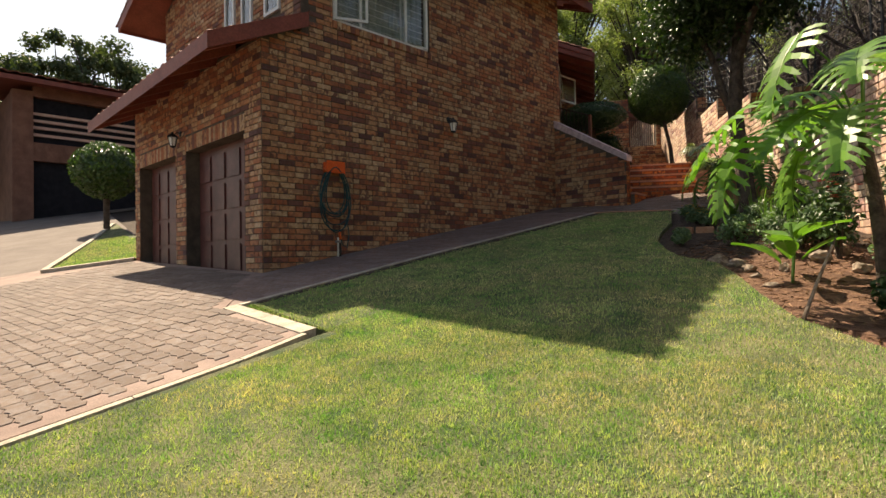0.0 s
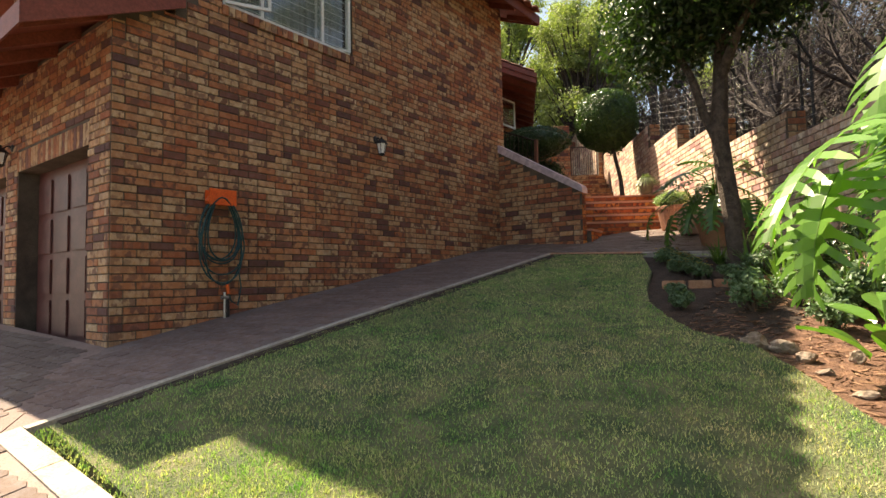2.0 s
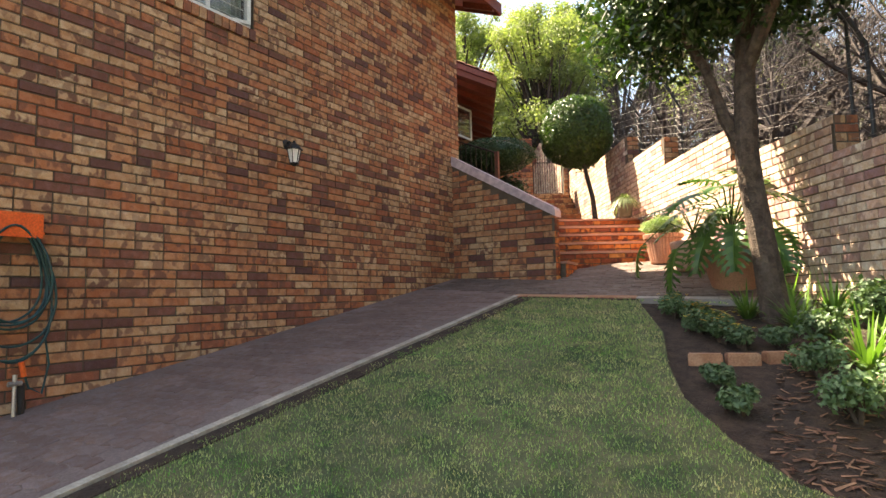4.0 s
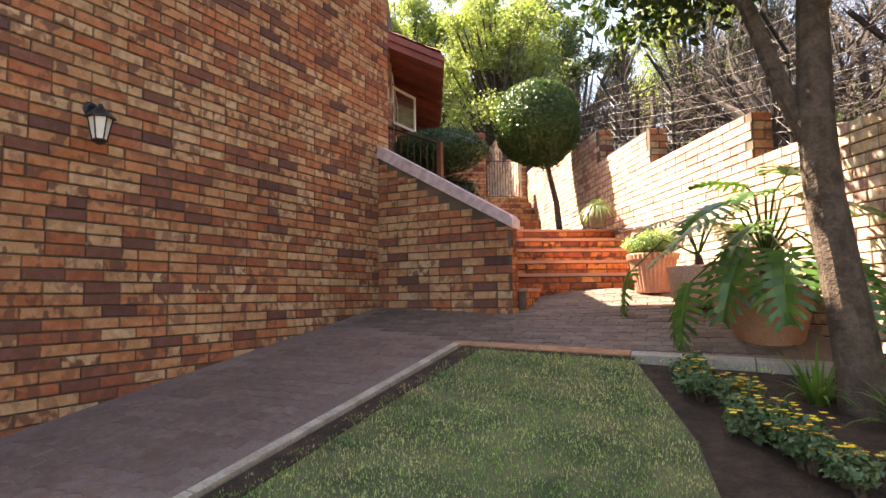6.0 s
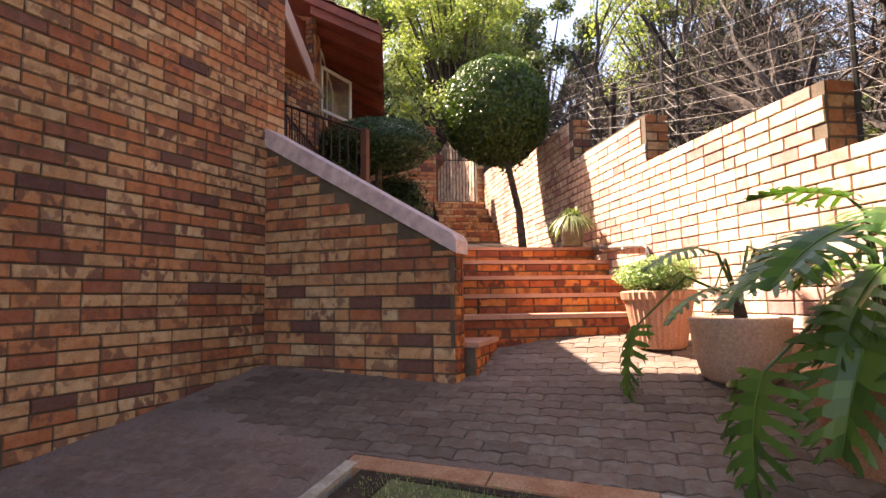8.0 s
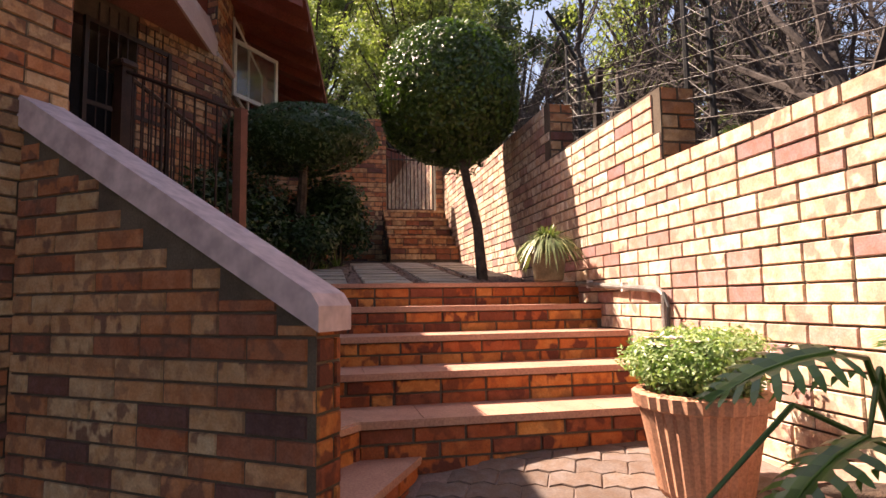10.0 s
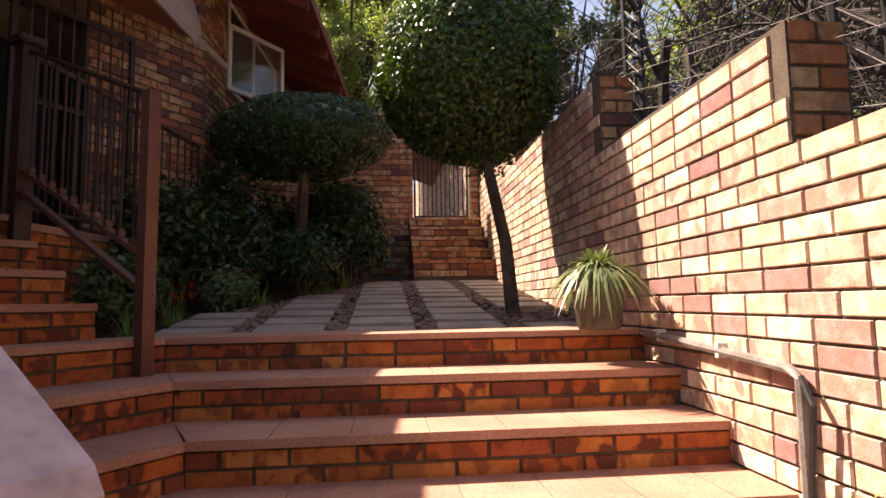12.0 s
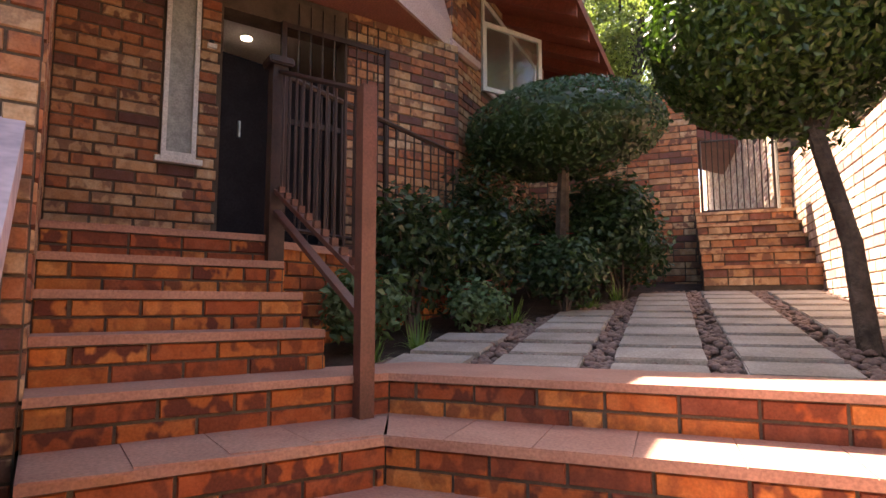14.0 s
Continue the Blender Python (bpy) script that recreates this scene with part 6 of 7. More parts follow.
N5 = (R5 - C5).normalized()
for c in range(7):
    for r in range(13):
        off = 0.1 + c * 0.55
        p = R5 + (-N5) * (off + 0.2) + WALL_D * (0.2 + r * 0.345 + 0.06 * math.sin(c * 2.4))
        if p.x < bed_left_x(p.y) + 0.1 or (p - WALL_P).dot(WALL_D) > 5.1 or (p - Vector((-5.88, 14.25, 0))).length < 0.3:
            continue
        slab_spots.append(p)
        z = court_z(p.x, p.y)
        m = Matrix.Translation((p.x, p.y, z)) @ ang(34 + rng.uniform(-1.8, 1.8)) @ Matrix.Rotation(math.atan(0.125) + rng.uniform(-0.012, 0.012), 4, "X")
        bm = new_box((-0.205, -0.13, -0.05), (0.205, 0.13, 0.012 + rng.uniform(-0.004, 0.005)), m, 0.006)
        part("slab", bm, M_SLAB, slabs)
verts, faces = [], []
ico = bmesh.new()
bmesh.ops.create_icosphere(ico, subdivisions=1, radius=1)
IV, IF = [tuple(v.co) for v in ico.verts], [tuple(v.index for v in f.verts) for f in ico.faces]
ico.free()
for _ in range(9000):
    s, o = rng.uniform(0.7, 5.2), rng.uniform(0.02, 3.6)
    p = wall_point(s, o)
    if p.x < bed_left_x(p.y) or (p - C5).dot(Vector((-N5.y, N5.x, 0))) < 0.12:
        continue
    q = [(p - t) for t in slab_spots if (p - t).length < 0.3]
    u = [(abs(d.dot(-WALL_N)), abs(d.dot(WALL_D))) for d in q]
    if any(a < 0.2 and b < 0.13 for a, b in u):
        continue
    r = rng.uniform(0.014, 0.03)
    k = len(verts)
    z = court_z(p.x, p.y) - 0.014
    a = rng.uniform(0, 3.1)
    ca, sa = math.cos(a), math.sin(a)
    for vx, vy, vz in IV:
        X, Y = vx * r * 1.3, vy * r
        verts.append((p.x + X * ca - Y * sa, p.y + X * sa + Y * ca, z + vz * r * 0.7))
    faces += [tuple(i + k for i in f) for f in IF]
ob = data_ob("pebbles", verts, faces, M_PEBBLE, slabs, True)
ob["kind"] = "stuff"

# ---- court shrubs ----
hz = lambda x, y: court_z(x, y) - 0.05
mt = thing("mushroom_shrub", "dark clipped mushroom shaped shrub tree by the wing", "tree", -8.5, 14.75, 3.6)
part("trunk", tube(bmesh.new(), [(0, 0, -0.1), (0.05, 0, 0.6), (0.1, 0, 1.4)], [0.09, 0.07, 0.05], 8), M_BARK, mt)
core_ball("inner", (0.02, 0.05, 1.72), (0.85, 0.7, 0.33), M_DARKLEAF, mt)
rough_leaf_ball("crown", (0.02, 0.05, 1.72), (1.0, 0.85, 0.42), 9000, 0.05, M_HEDGE, mt, 8, 0.86)
for i, (x, y, w, h, n, sz, mat) in enumerate([(-7.85, 12.45, 0.32, 0.55, 1500, 0.06, M_GREYLEAF), (-8.1, 12.95, 0.36, 1.0, 1700, 0.07, M_HEDGE), (-8.2, 13.5, 0.45, 0.9, 2600, 0.055, M_DARKLEAF), (-8.75, 14.1, 0.5, 1.5, 3800, 0.055, M_DARKLEAF), (-8.0, 14.3, 0.5, 0.7, 2600, 0.055, M_HEDGE),
                                          (-8.3, 15.4, 0.65, 1.15, 5200, 0.07, M_HEDGE), (-8.9, 15.9, 0.6, 1.2, 3600, 0.07, M_HEDGE), (-7.95, 13.4, 0.28, 0.4, 1300, 0.05, M_GREYLEAF), (-9.1, 15.0, 0.6, 1.0, 2600, 0.07, M_DARKLEAF)]):
    fl = (M_RED, 0.035) if i in (4, 7) else None
    shrub("court_shrub", "dark leafy shrub beside the upper court", x, y, hz(x, y), w, h, n, sz, mat, 140 + i, 7, fl, 7 if fl else 0)
for i, (x, y) in enumerate([(-7.55, 12.35), (-7.72, 12.75), (-7.95, 13.7), (-8.1, 14.7), (-8.2, 15.2)]):
    strap_clump("border_grass", "tuft of green border grass beside the slabs", x, y, hz(x, y), 40, 0.26, M_STRAP, 160 + i, 0.008)
cb = flat_poly("court_bed", [(-7.4, 12.15)] + BEDL[1:] + [(-9.6, 16.0), (-9.2, 14.0), (-9.0, 12.1), (-8.1, 12.02)], lambda x, y: court_z(x, y) - 0.02, M_SOIL, 0.15)
setting("", cb, "dark soil bed below the porch")


# ---- trees behind ----
def grow(segs, p, d, r, L, depth, rng, gnarl=0.5, up=0.05):
    """Adds a wandering branch and its forks to segs."""
    pts, rad = [p], [r]
    n = 4
    for i in range(n):
        d = (d + Vector((rng.uniform(-1, 1), rng.uniform(-1, 1), rng.uniform(-0.8, 0.8) + up)) * gnarl * 0.5).normalized()
        p = p + d * L / n
        pts.append(p)
        rad.append(r * (1 - 0.4 * (i + 1) / n))
    segs.append((pts, rad))
    if depth:
        for _ in range(rng.choice((2, 3, 3))):
            k = rng.randint(1, n)
            d2 = (d + Vector((rng.uniform(-1, 1), rng.uniform(-1, 1), rng.uniform(-0.5, 0.9))) * 0.9).normalized()
            grow(segs, pts[k], d2, rad[k] * 0.62, L * rng.uniform(0.6, 0.85), depth - 1, rng, gnarl, up)


def bare_tree(x, y, z, h, seed, depth=4, lean=0.3):
    rng = random.Random(seed)
    t = thing("bare_thorn_tree", "bare grey tangled thorn tree behind the garden wall", "tree", x, y, z, "dry thorn trees")
    segs = []
    for _ in range(rng.choice((2, 3))):
        d = Vector((rng.uniform(-lean, lean), rng.uniform(-lean, lean), 1)).normalized()
        grow(segs, Vector((rng.uniform(-0.2, 0.2), rng.uniform(-0.2, 0.2), -0.1)), d, h * 0.016, h * 0.36, depth, rng, 0.55)
    bm, tw = bmesh.new(), bmesh.new()
    for pts, rad in segs:
        if rad[0] > 0.012:
            tube(bm, pts, rad, 5 if rad[0] > 0.04 else 4, False)
        else:
            tube(tw, pts, [max(r, 0.004) for r in rad], 3, False)
    part("trunk", bm, M_BUSHBARK, t)
    part("twig_mass", tw, M_BUSHBARK, t)["kind"] = "stuff"
    return t


proto = [bare_tree(*wall_point(-4.5, -3.5, 3.3), 5.5, 201), bare_tree(*wall_point(2, -3.0, 4.3), 5.0, 202), bare_tree(*wall_point(7, -4.0, 5.2), 5.5, 203)]
rng = random.Random(77)
SPOTS = [(-8, -3, 6), (-6.5, -5.5, 6), (-2.5, -2.2, 4.5), (-1, -4.5, 5.5), (0.8, -2.0, 4), (3.8, -4.8, 5.5), (4.8, -2.2, 4), (6, -6.5, 6), (9, -2.5, 5), (10.5, -5, 6), (13, -3, 6), (-11, -4, 6), (-3.8, -7.5, 7), (1.5, -7.5, 7), (8, -9, 7), (-7, -9, 7), (4.0, -10, 7), (-1.5, -11, 8), (-12, -8, 7), (12, -8, 7), (0.2, -3.2, 5.5), (2.6, -3.4, 5.5), (5.5, -4.0, 6), (7.5, -2.4, 5), (3.2, -6.2, 6.5), (-3.8, -3.5, 5.5), (9.5, -4.4, 6), (6.8, -11, 8), (1.8, -12, 8), (11.5, -2.0, 5)]
for s, o, h in SPOTS:
    p = wall_point(s, o, max(2.4, 3.7 + s * 0.2) + 0.06 * -o)
    copy_thing(rng.choice(proto), Matrix.Translation(p) @ ang(rng.uniform(0, 360)) @ Matrix.Diagonal((1, 1, 1, 1)))
# low dry brush close behind the wall
bm = bmesh.new()
for _ in range(12000):
    p = wall_point(rng.uniform(-11, 13), -1.9 - 6.0 * rng.random() ** 1.1)
    far = -(p - WALL_P).dot(WALL_N)
    p.z = max(2.6, 3.3 + (p - WALL_P).dot(WALL_D) * 0.2) + rng.uniform(0, 1.0 + 0.6 * far)
    d = Vector((rng.uniform(-1, 1), rng.uniform(-1, 1), rng.uniform(-0.4, 0.8))).normalized()
    q = p + d * rng.uniform(0.4, 1.4)
    tube(bm, [p, p.lerp(q, 0.5) + Vector((rng.uniform(-0.1, 0.1), rng.uniform(-0.1, 0.1), rng.uniform(-0.1, 0.1))), q], [0.006, 0.005, 0.003], 3, False)
tagged(mesh_ob("dry_brush", bm, M_BUSHBARK), "dry grey brushwood behind the wall", "brush", "", "stuff")


def leafy_tree(name, label, x, y, z, h, w, n, size, mat, seed, clumps=38, low=0.3, bark=M_BUSHBARK, group=""):
    rng = random.Random(seed)
    t = thing(name, label, "tree", x, y, z, group)
    segs = []
    grow(segs, Vector((0, 0, -0.3)), Vector((rng.uniform(-0.1, 0.1), 0, 1)), h * 0.022, h * 0.45, 2, rng, 0.35, 0.3)
    bm = bmesh.new()
    verts, faces = [], []
    for k in range(clumps):
        a, r = rng.uniform(0, 6.28), w * math.sqrt(rng.random()) * 0.8
        zc = h * (low + (1 - low) * rng.uniform(0.1, 0.92))
        r *= 1.25 - 0.6 * zc / h
        c = Vector((r * math.cos(a), r * math.sin(a), zc))
        rr = w * (rng.uniform(0.17, 0.34) if n > 10000 else rng.uniform(0.3, 0.5)) * (1.1 - 0.4 * zc / h)
        leaf_cloud(verts, faces, c, (rr, rr, rr * 0.75), n // clumps, size, rng, 0.25, 0.3, 0.3)
        segs.append(([Vector((0, 0, h * 0.35)), Vector((c.x * 0.5, c.y * 0.5, c.z * 0.75)), c], [h * 0.01, h * 0.006, 0.01]))
    for pts, rad in segs:
        tube(bm, pts, rad, 5, False)
    part("trunk", bm, bark, t)
    data_ob("crown", verts, faces, mat, t)
    return t


for i, (s, o, z, h, w, n, mat, sz) in enumerate([(12.5, 4.0, 4.5, 8.5, 3.0, 42000, M_LIGHTLEAF, 0.095), (15, 8.0, 5, 10, 3.6, 42000, M_LIGHTLEAF, 0.105), (12, -0.5, 4.5, 8.5, 3.0, 42000, M_LIGHTLEAF, 0.095), (17, 2.5, 5, 11, 3.8, 36000, M_LIGHTLEAF, 0.12), (19, -1, 5.5, 11, 4.2, 30000, M_LIGHTLEAF, 0.13), (15.5, -4.5, 5, 10, 3.4, 15000, M_FARLEAF, 0.16),
                                        (21, 7, 6, 12, 4.5, 15000, M_FARLEAF, 0.22), (20, 14, 6, 12, 4.5, 12000, M_FARLEAF, 0.22), (22, -4, 6, 12, 4.5, 12000, M_FARLEAF, 0.22), (10, -8.5, 5, 9, 3.4, 12000, M_FARLEAF, 0.16), (4, -11, 4.5, 9.5, 3.8, 12000, M_FARLEAF, 0.18), (-3, -12, 4.5, 10, 4.2, 12000, M_FARLEAF, 0.2), (-10, -10, 3.5, 9.5, 3.8, 12000, M_FARLEAF, 0.18),
                                        (-9.5, -5.2, 2.8, 7.5, 2.6, 12000, M_DARKLEAF, 0.14), (-14, -6, 2.2, 9, 3.4, 10000, M_FARLEAF, 0.18), (-17, -2, 1.5, 8, 3.2, 9000, M_DARKLEAF, 0.18), (7.0, -4.5, 4.5, 6.5, 2.2, 9000, M_LIGHTLEAF, 0.1), (0, -6.5, 4, 6, 2.2, 5000, M_FARLEAF, 0.12), (-6.0, -7, 3.5, 8, 3, 8000, M_FARLEAF, 0.15)]):
    p = wall_point(s, o, z)
    leafy_tree("leafy_tree", ["feathery pale green tree beyond the garden gate", "dull green tree in the bush behind the wall"][mat is not M_LIGHTLEAF], *p, h, w, n, sz, mat, 300 + i, 90 if n > 20000 else 38)

# wooded hill far behind
bm = bmesh.new()
verts, faces = [], []
rng = random.Random(5)
for _ in range(42000):
    s, o = rng.uniform(-45, 50), rng.uniform(-34, -13)
    p = wall_point(s, o)
    p.z = 3.5 + 0.12 * s * (s > 0) + (-13 - o) * 0.38 + rng.uniform(0, 3.5)
    leaf_cloud(verts, faces, p, (0.8, 0.8, 0.6), 2, 0.6, rng, 0.2, 0.4, 0.4)
ob = data_ob("far_woods", verts, faces, M_FARLEAF)
tagged(ob, "dull green wooded slope behind the garden", "woods", "", "stuff")
hill = sheet("hillside", -60, 60, -20, 90, 3.0, lambda x, y: (lambda q: 2.0 + max(0, min(30, -q.dot(WALL_N) - 6)) * 0.38 + max(0, q.dot(WALL_D)) * 0.1)(Vector((x, y, 0)) - WALL_P), M_SOIL, lambda x, y: (Vector((x, y, 0)) - WALL_P).dot(WALL_N) < -6)
setting("", hill, "dry wooded hillside")

# ---- across the drive ----
NX = -30.0
nb = thing("neighbour_house", "two storey face brick house with red tiled roof across the drive", "house", NX, 8.0, 3.75)
part("wall", new_box((-6, -3.4, -1), (-0.4, 9, 5.3)), M_NB, nb)
for a, b, z0, z1 in ((-3.5, -2.75, -1, 5.2), (4.5, 5.2, -1, 5.2)):
    part("pier", new_box((-0.4, a, z0), (0, b, z1)), M_NB, nb)
part("band", new_box((-0.39, -2.75, 2.2), (-0.05, 4.5, 3.0)), M_NB, nb)
part("upper_band", new_box((-0.39, -2.75, 5.0), (-0.05, 4.5, 5.5)), M_NB, nb)
# no real openings: dark sheets paint the shade inside garage and balcony
part("garage_shade_sheet", new_box((-0.38, -2.75, -0.8), (-0.3, 4.5, 2.2)), M_DARKDOOR_SHADE, nb)
part("balcony_shade_sheet", new_box((-0.38, -2.75, 3.0), (-0.35, 4.5, 5.0)), M_DARKDOOR_SHADE, nb)
bal = part("balcony", new_box((-0.3, -2.75, 3.3), (-0.2, 4.5, 3.42)), M_TERRA2, nb)
for z in (3.62, 3.92, 4.22):
    part("slat", new_box((-0.3, -2.75, z), (-0.2, 4.5, z + 0.12)), M_TERRA2, bal)
rf = part("roof", prism(bmesh.new(), [(-7.5, -4.6), (0.9, -4.6), (0.9, 10), (-7.5, 10)], lambda x, y: 5.35 + (0.9 - x) * 0.12, lambda x, y: 5.55 + (0.9 - x) * 0.24), M_SOFFIT, nb)
tiled(nb, (-6.0, -4.6, 7.3), (0, 1, 0), (1, 0, -0.24), 14.4, 7.2, M_ROOFTILE, 0.45, 0.5)
t2 = thing("round_bush", "clipped round green bush beside the drive", "tree", -19.8, 5.35, 2.75)
part("trunk", tube(bmesh.new(), [(0, 0, -0.9), (0, 0, 1.0)], 0.09, 8), M_BARK, t2)
core_ball("inner", (0, 0, 1.5), (0.8, 0.8, 0.7), M_BOX, t2)
rough_leaf_ball("crown", (0, 0, 1.5), (1.0, 1.0, 0.88), 4500, 0.12, M_BOX, t2, 9, 0.85)
isl = flat_poly("grass_island", [(-12.85, 2.5), (-12.0, 3.76), (-12.0, 5.2), (-16.8, 5.2), (-20, 5.8), (-21.5, 6.1), (-17, 4.3)], lambda x, y: ground_z(x, y) + 0.04, M_LAWN, 0.1)
setting("", isl, "small grass island beside the drive")
kb = []
bm = bmesh.new()
for (xa, ya), (xb, yb) in (((-12.85, 2.45), (-12.0, 3.74)), ((-17, 4.22), (-12.85, 2.45)), ((-21.5, 6.0), (-17, 4.22))):
    d = Vector((xb - xa, yb - ya, 0)).normalized()
    o = Vector((-d.y, d.x, 0)) * 0.06
    a, b = Vector((xa, ya, 0)), Vector((xb, yb, 0))
    prism(bm, [(a - o)[:2], (b - o)[:2], (b + o)[:2], (a + o)[:2]], lambda x, y: ground_z(x, y) - 0.1, lambda x, y: ground_z(x, y) + 0.07)
tagged(mesh_ob("island_kerb", bm, M_KERB), "pale kerb round the grass island", "kerb", "", "structure")
road = flat_poly("far_drive", [(-13.5, -8), (-13.5, 4.6), (-29.8, 8.0), (-29.8, 20), (-31, 20), (-31, -8)], lambda x, y: ground_z(x, y) - 0.01, M_ROAD, 0.1, 0, 1.0)
setting("", road, "broad shared clay paver drive")
shrub("drive_shrub", "small dark shrub on the grass island", -13.2, 4.6, ground_z(-13.2, 4.6), 0.5, 0.6, 1500, 0.07, M_DARKLEAF, 170, 6)
for i, (x, y, h, w) in enumerate([(-52, 11.0, 15.0, 3.6), (-52, 15, 14.5, 3.8), (-46, 4.0, 11, 3.5), (-50, 8.0, 12, 3.5), (-52, 19, 13, 4), (-48, -1, 10, 3.5), (-44, 6.5, 8, 3), (-47, 12.5, 9, 3.5), (-46, 17, 9, 3.5), (-36, 2.0, 7, 2.5)]):
    leafy_tree("far_tree", "dark tree rising behind the far house", x, y, 2.5, h * 1.22, w, 9000, 0.34, M_FARLEAF, 400 + i, 34, 0.25)

# ---- lawn blades ----
def blades(name, n, area, zf, hmin, hmax, wid, label, seed, dens=None):
    rs = np.random.RandomState(seed)
    x = rs.uniform(area[0], area[1], n)
    y = rs.uniform(area[2], area[3], n)
    keep = np.array([dens(a, b) for a, b in zip(x, y)])
    x, y = x[keep], y[keep]
    n = len(x)
    z = np.array([zf(a, b) for a, b in zip(x, y)])
    a = rs.uniform(0, 2 * np.pi, n)
    h = rs.uniform(hmin, hmax, n)
    w = wid * rs.uniform(0.6, 1.3, n)
    lean = rs.uniform(0.1, 1.3, n)
    la = rs.uniform(0, 2 * np.pi, n)
    v = np.zeros((n, 3, 3))
    v[:, 0] = np.stack([x - np.cos(a) * w, y - np.sin(a) * w, z - 0.004], 1)
    v[:, 1] = np.stack([x + np.cos(a) * w, y + np.sin(a) * w, z - 0.004], 1)
    v[:, 2] = np.stack([x + np.cos(la) * h * lean * 0.6, y + np.sin(la) * h * lean * 0.6, z + h / (1 + 0.6 * lean)], 1)
    me = bpy.data.meshes.new(name)
    me.vertices.add(3 * n)
    me.loops.add(3 * n)
    me.polygons.add(n)
    me.vertices.foreach_set("co", v.ravel())
    me.loops.foreach_set("vertex_index", np.arange(3 * n, dtype=np.int32))
    me.polygons.foreach_set("loop_start", np.arange(0, 3 * n, 3, dtype=np.int32))
    me.update(calc_edges=True)
    me.materials.append(M_GRASS)
    ob = new(name, me)
    return tagged(ob, label, "grass", "", "stuff")


def on_lawn(x, y):
    if y > 9.5 or x < -5.24 or (y < 2.6 and x < -3.62):
        return False
    e = bed_edge_x(y)
    left = -5.19 + 0.1 * noise.noise(Vector((x * 3, y * 3, 0))) + 0.04 * min(1, max(0, (y - 3) / 4))
    if x < left or y > 9.42 + 0.06 * noise.noise(Vector((x * 4, 1, 0))):
        return noise.noise(Vector((x * 9, y * 9, 4))) > 0.0
    return x < e - 0.01


blades("lawn_grass", 260000, (-5.3, 1.6, 1.6, 9.5), ground_z, 0.013, 0.032, 0.0036, "short dry and green lawn grass", 1, on_lawn)
blades("lawn_grass_front", 190000, (-3.8, 3.0, -0.3, 3.5), ground_z, 0.013, 0.032, 0.0034, "short sunny lawn grass", 2, on_lawn)
blades("island_grass", 16000, (-17, -12.1, 2.6, 5.0), lambda x, y: ground_z(x, y) + 0.04, 0.03, 0.06, 0.008, "grass on the drive island", 3, lambda x, y: y > 2.55 + (-12.85 - x) * 0.43 if x < -12.85 else y > 2.5 + (x + 12.85) * 1.5)


# ---- interlocking pavers ----
def paver_mesh(L, W, name="paver"):
    """A paver with gently zigzag long sides."""
    outline = []
    for k, f in enumerate((0, 0.25, 0.5, 0.75, 1.0)):
        outline.append((L * f, 0.011 * (1 if k % 2 else -1)))
    top = [(x, y) for x, y in outline] + [(x, W + y) for x, y in outline[::-1]]
    g = 0.0035
    bm = bmesh.new()
    cx, cy = L / 2, W / 2
    hi = [bm.verts.new((cx + (x - cx) * (1 - 2 * g / L * 2), cy + (y - cy) * (1 - 2 * g / W * 1.2), 0.0)) for x, y in top]
    md = [bm.verts.new((cx + (x - cx) * (1 - g / L), cy + (y - cy) * (1 - g / W), -0.006)) for x, y in top]
    lo = [bm.verts.new((v.co.x, v.co.y, -0.03)) for v in md]
    bm.faces.new(hi)
    for ra, rb in ((md, hi), (lo, md)):
        for i in range(len(top)):
            j = (i + 1) % len(top)
            bm.faces.new((ra[i], ra[j], rb[j], rb[i]))
    bmesh.ops.recalc_face_normals(bm, faces=bm.faces)
    me = bpy.data.meshes.new(name)
    bm.to_mesh(me)
    bm.free()
    return me


def inside(x, y, poly):
    c = False
    for (xa, ya), (xb, yb) in zip(poly, poly[1:] + poly[:1]):
        if (ya > y) != (yb > y) and x < (xb - xa) * (y - ya) / (yb - ya) + xa:
            c = not c
    return c


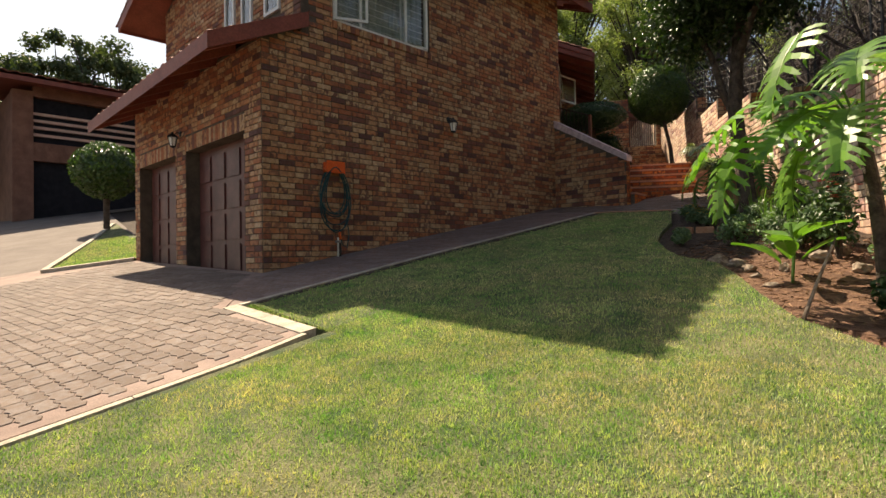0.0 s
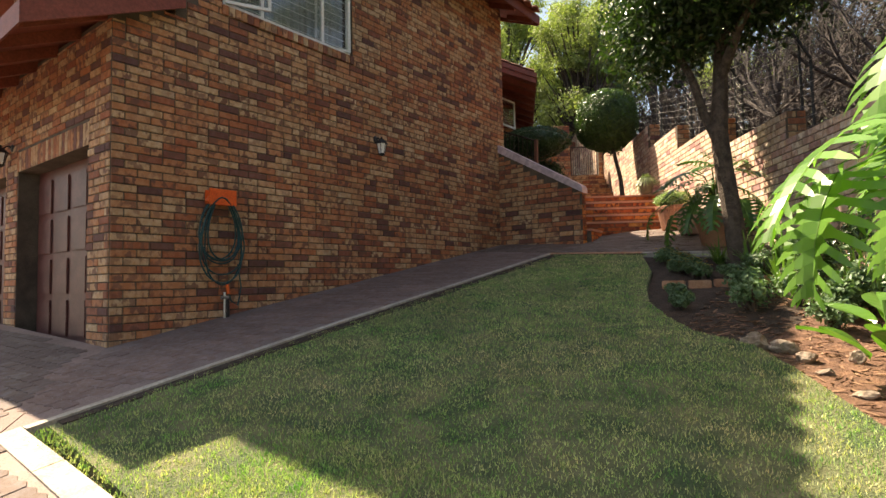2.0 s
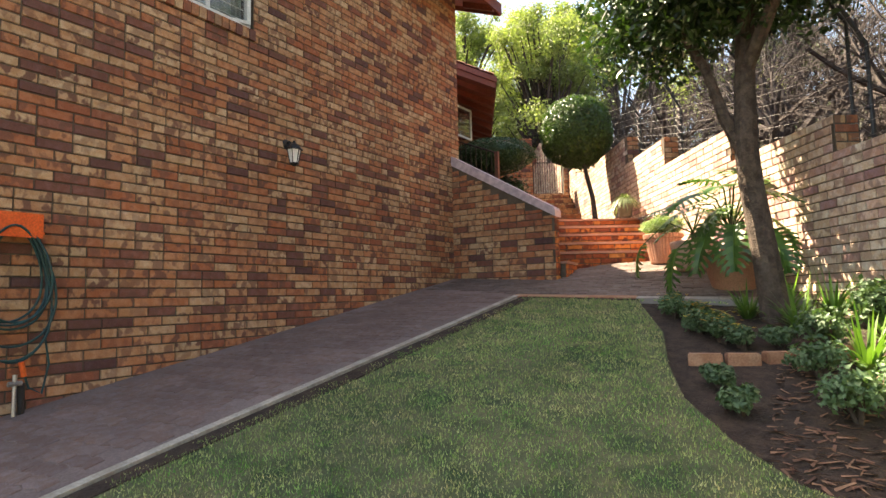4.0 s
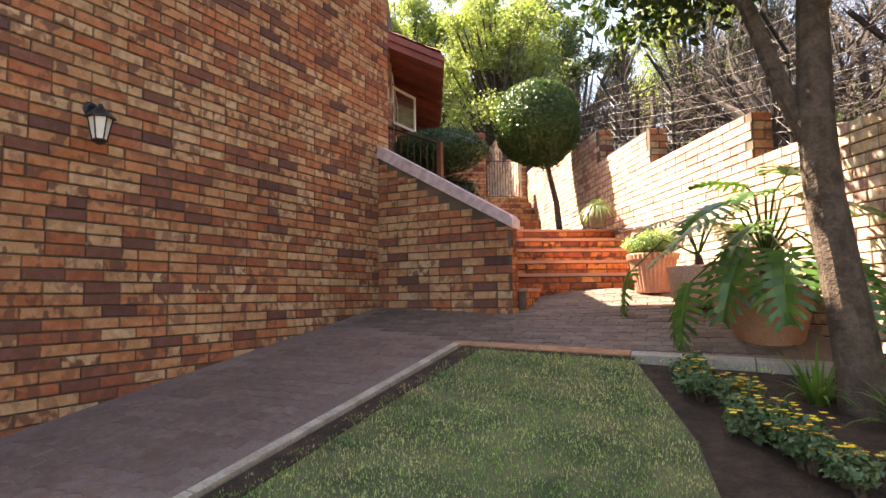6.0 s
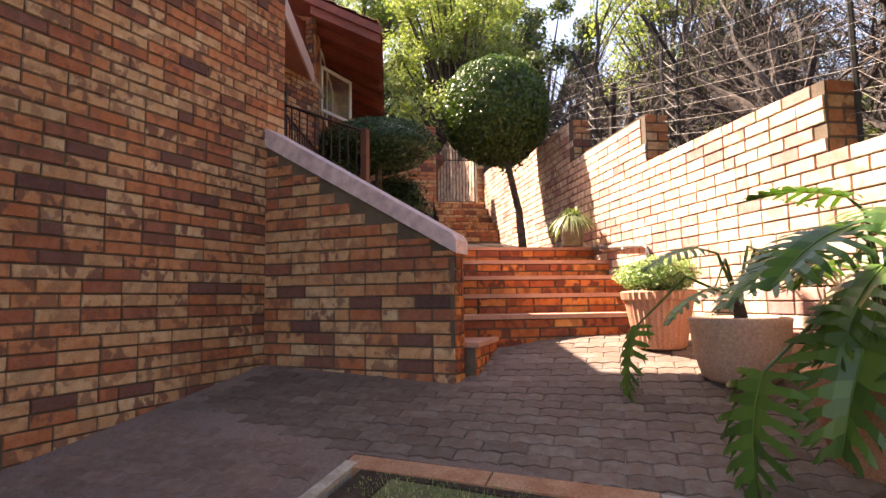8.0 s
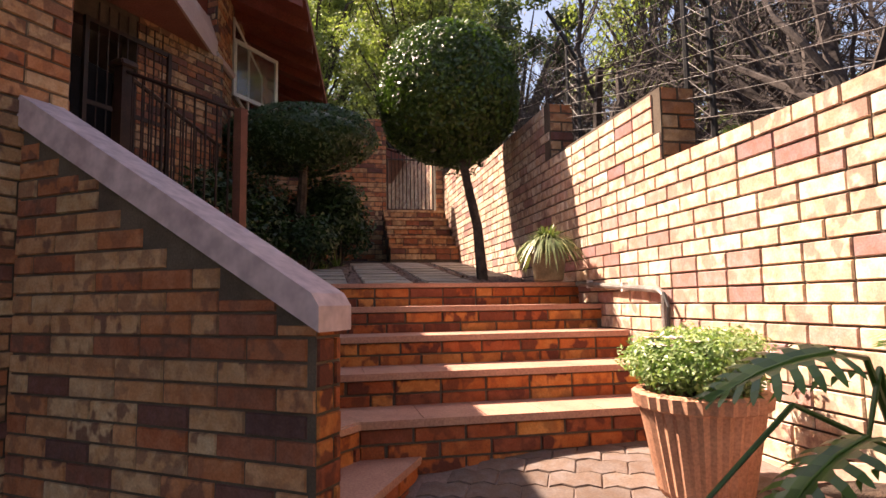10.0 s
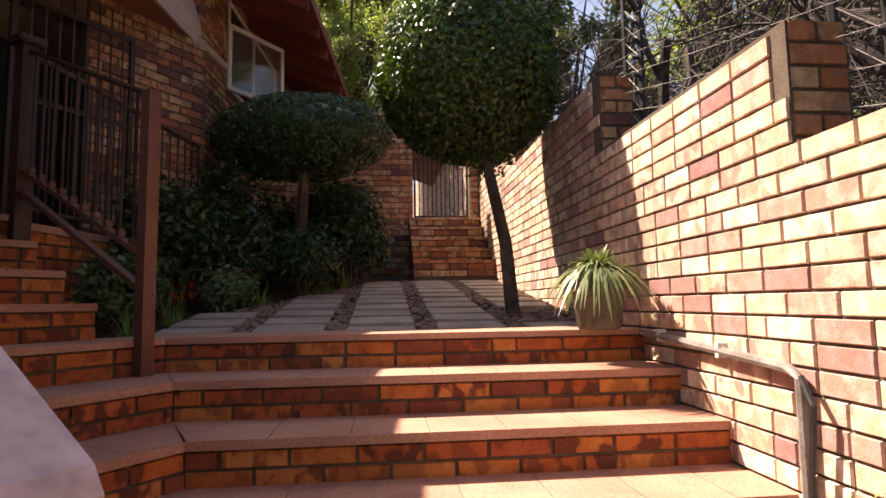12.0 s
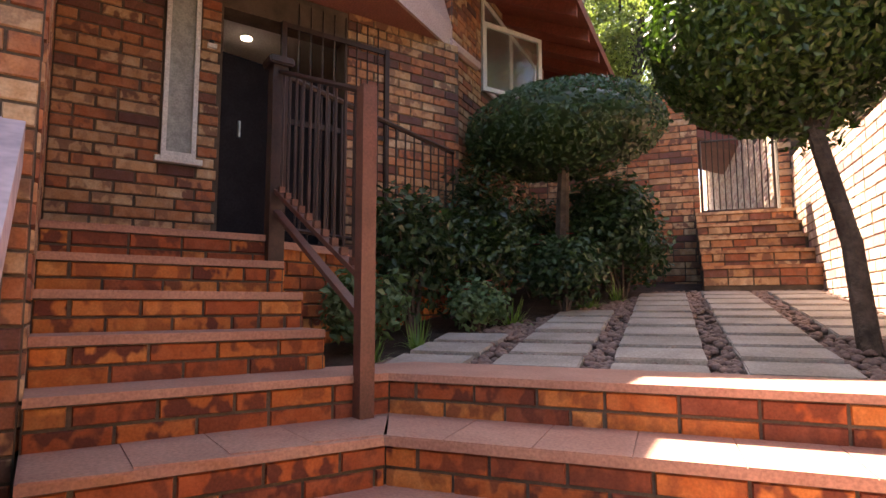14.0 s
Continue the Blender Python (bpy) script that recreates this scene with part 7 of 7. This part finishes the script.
def lay_pavers(parent, poly, ang_deg, L, W, focus, keep, seed, lift=0.008, mat=None):
    rng = random.Random(seed)
    me1, me2 = paver_mesh(L, W), None
    me1.materials.append(M_PAVER)
    src_v = [v.co.copy() for v in me1.vertices]
    src_f = [tuple(p.vertices) for p in me1.polygons]
    ca, sa = math.cos(radians(ang_deg)), math.sin(radians(ang_deg))
    cx, cy = sum(p[0] for p in poly) / len(poly), sum(p[1] for p in poly) / len(poly)
    R = max(math.dist((cx, cy), p) for p in poly)
    spots = []
    for i in range(int(-R / L) - 1, int(R / L) + 2):
        for j in range(int(-R / W) - 1, int(R / W) + 2):
            u, v = (i + 0.5 * (j % 2)) * L, j * W
            x, y = cx + u * ca - v * sa, cy + u * sa + v * ca
            mx, my = x + L / 2 * ca - W / 2 * sa, y + L / 2 * sa + W / 2 * ca
            if all(inside(x + a * L * ca - b * W * sa, y + a * L * sa + b * W * ca, poly) for a, b in ((0.06, 0.1), (0.94, 0.1), (0.94, 0.9), (0.06, 0.9))):
                spots.append((math.dist((mx, my), focus), x, y))
    spots.sort()
    verts, faces = [], []
    for n, (_, x, y) in enumerate(spots):
        z = ground_z(x, y) + lift
        ex = (ground_z(x + 0.1 * ca, y + 0.1 * sa) - ground_z(x, y)) / 0.1
        ey = (ground_z(x - 0.1 * sa, y + 0.1 * ca) - ground_z(x, y)) / 0.1
        ux, uy = Vector((ca, sa, ex)).normalized(), Vector((-sa, ca, ey)).normalized()
        un = ux.cross(uy).normalized()
        m = Matrix(((ux.x, uy.x, un.x, x), (ux.y, uy.y, un.y, y), (ux.z, uy.z, un.z, z + rng.uniform(-0.002, 0.003)), (0, 0, 0, 1)))
        if n < keep:
            ob = new("paver", me1)
            ob.parent = parent
            ob.matrix_basis = m
        else:
            k = len(verts)
            verts += [tuple(m @ v) for v in src_v]
            faces += [tuple(i + k for i in f) for f in src_f]
    if verts:
        ob = data_ob("paver_field", verts, faces, mat or M_PAVER_J, parent)
        ob["kind"] = "stuff"


PAVER_TONES = [(0.0, (0.125, 0.095, 0.082)), (0.5, (0.155, 0.12, 0.105)), (1.0, (0.185, 0.15, 0.133))]
M_PAVER = brick_material("clay paver piece", "object", PAVER_TONES, 0.25, (0.10, 0.07, 0.06))
M_PAVER_J = brick_material("clay paver field", "island", PAVER_TONES, 0.25, (0.10, 0.07, 0.06))
M_WORN = brick_material("worn path paver", "island", [(0.0, (0.17, 0.12, 0.105)), (1.0, (0.22, 0.16, 0.14))], 0.15, (0.13, 0.095, 0.085))
COURT_POLY = [(-6.9, 9.7), (-5.4, 9.52), (-4.0, 9.62), (-3.05, 9.72), (-2.75, 9.9), (-3.2, 10.75), (-4.28, 12.4), (-5.3, 11.6), (-5.5, 11.25), (-5.35, 10.9), (-5.32, 10.62), (-6.95, 10.62)]
lay_pavers(path, COURT_POLY, 8, 0.225, 0.112, (-4.3, 10.4), 300, 51)
lay_pavers(path, [(-6.9, 3.0), (-5.44, 2.62), (-5.44, 9.5), (-6.9, 9.68)], 8, 0.225, 0.112, (-6, 6), 0, 52, 0.003, M_WORN)
lay_pavers(drive, [(-12.0, 3.7), (-7.05, 3.7), (-5.45, 2.55), (-3.98, 2.44), (-3.86, 1.9), (-3.77, 0.5), (-3.72, -3.0), (-12.0, -3.0)], 3, 0.225, 0.112, (-4.8, 1.4), 300, 53, 0.005)

for job in LATER:
    brickwork(**job)
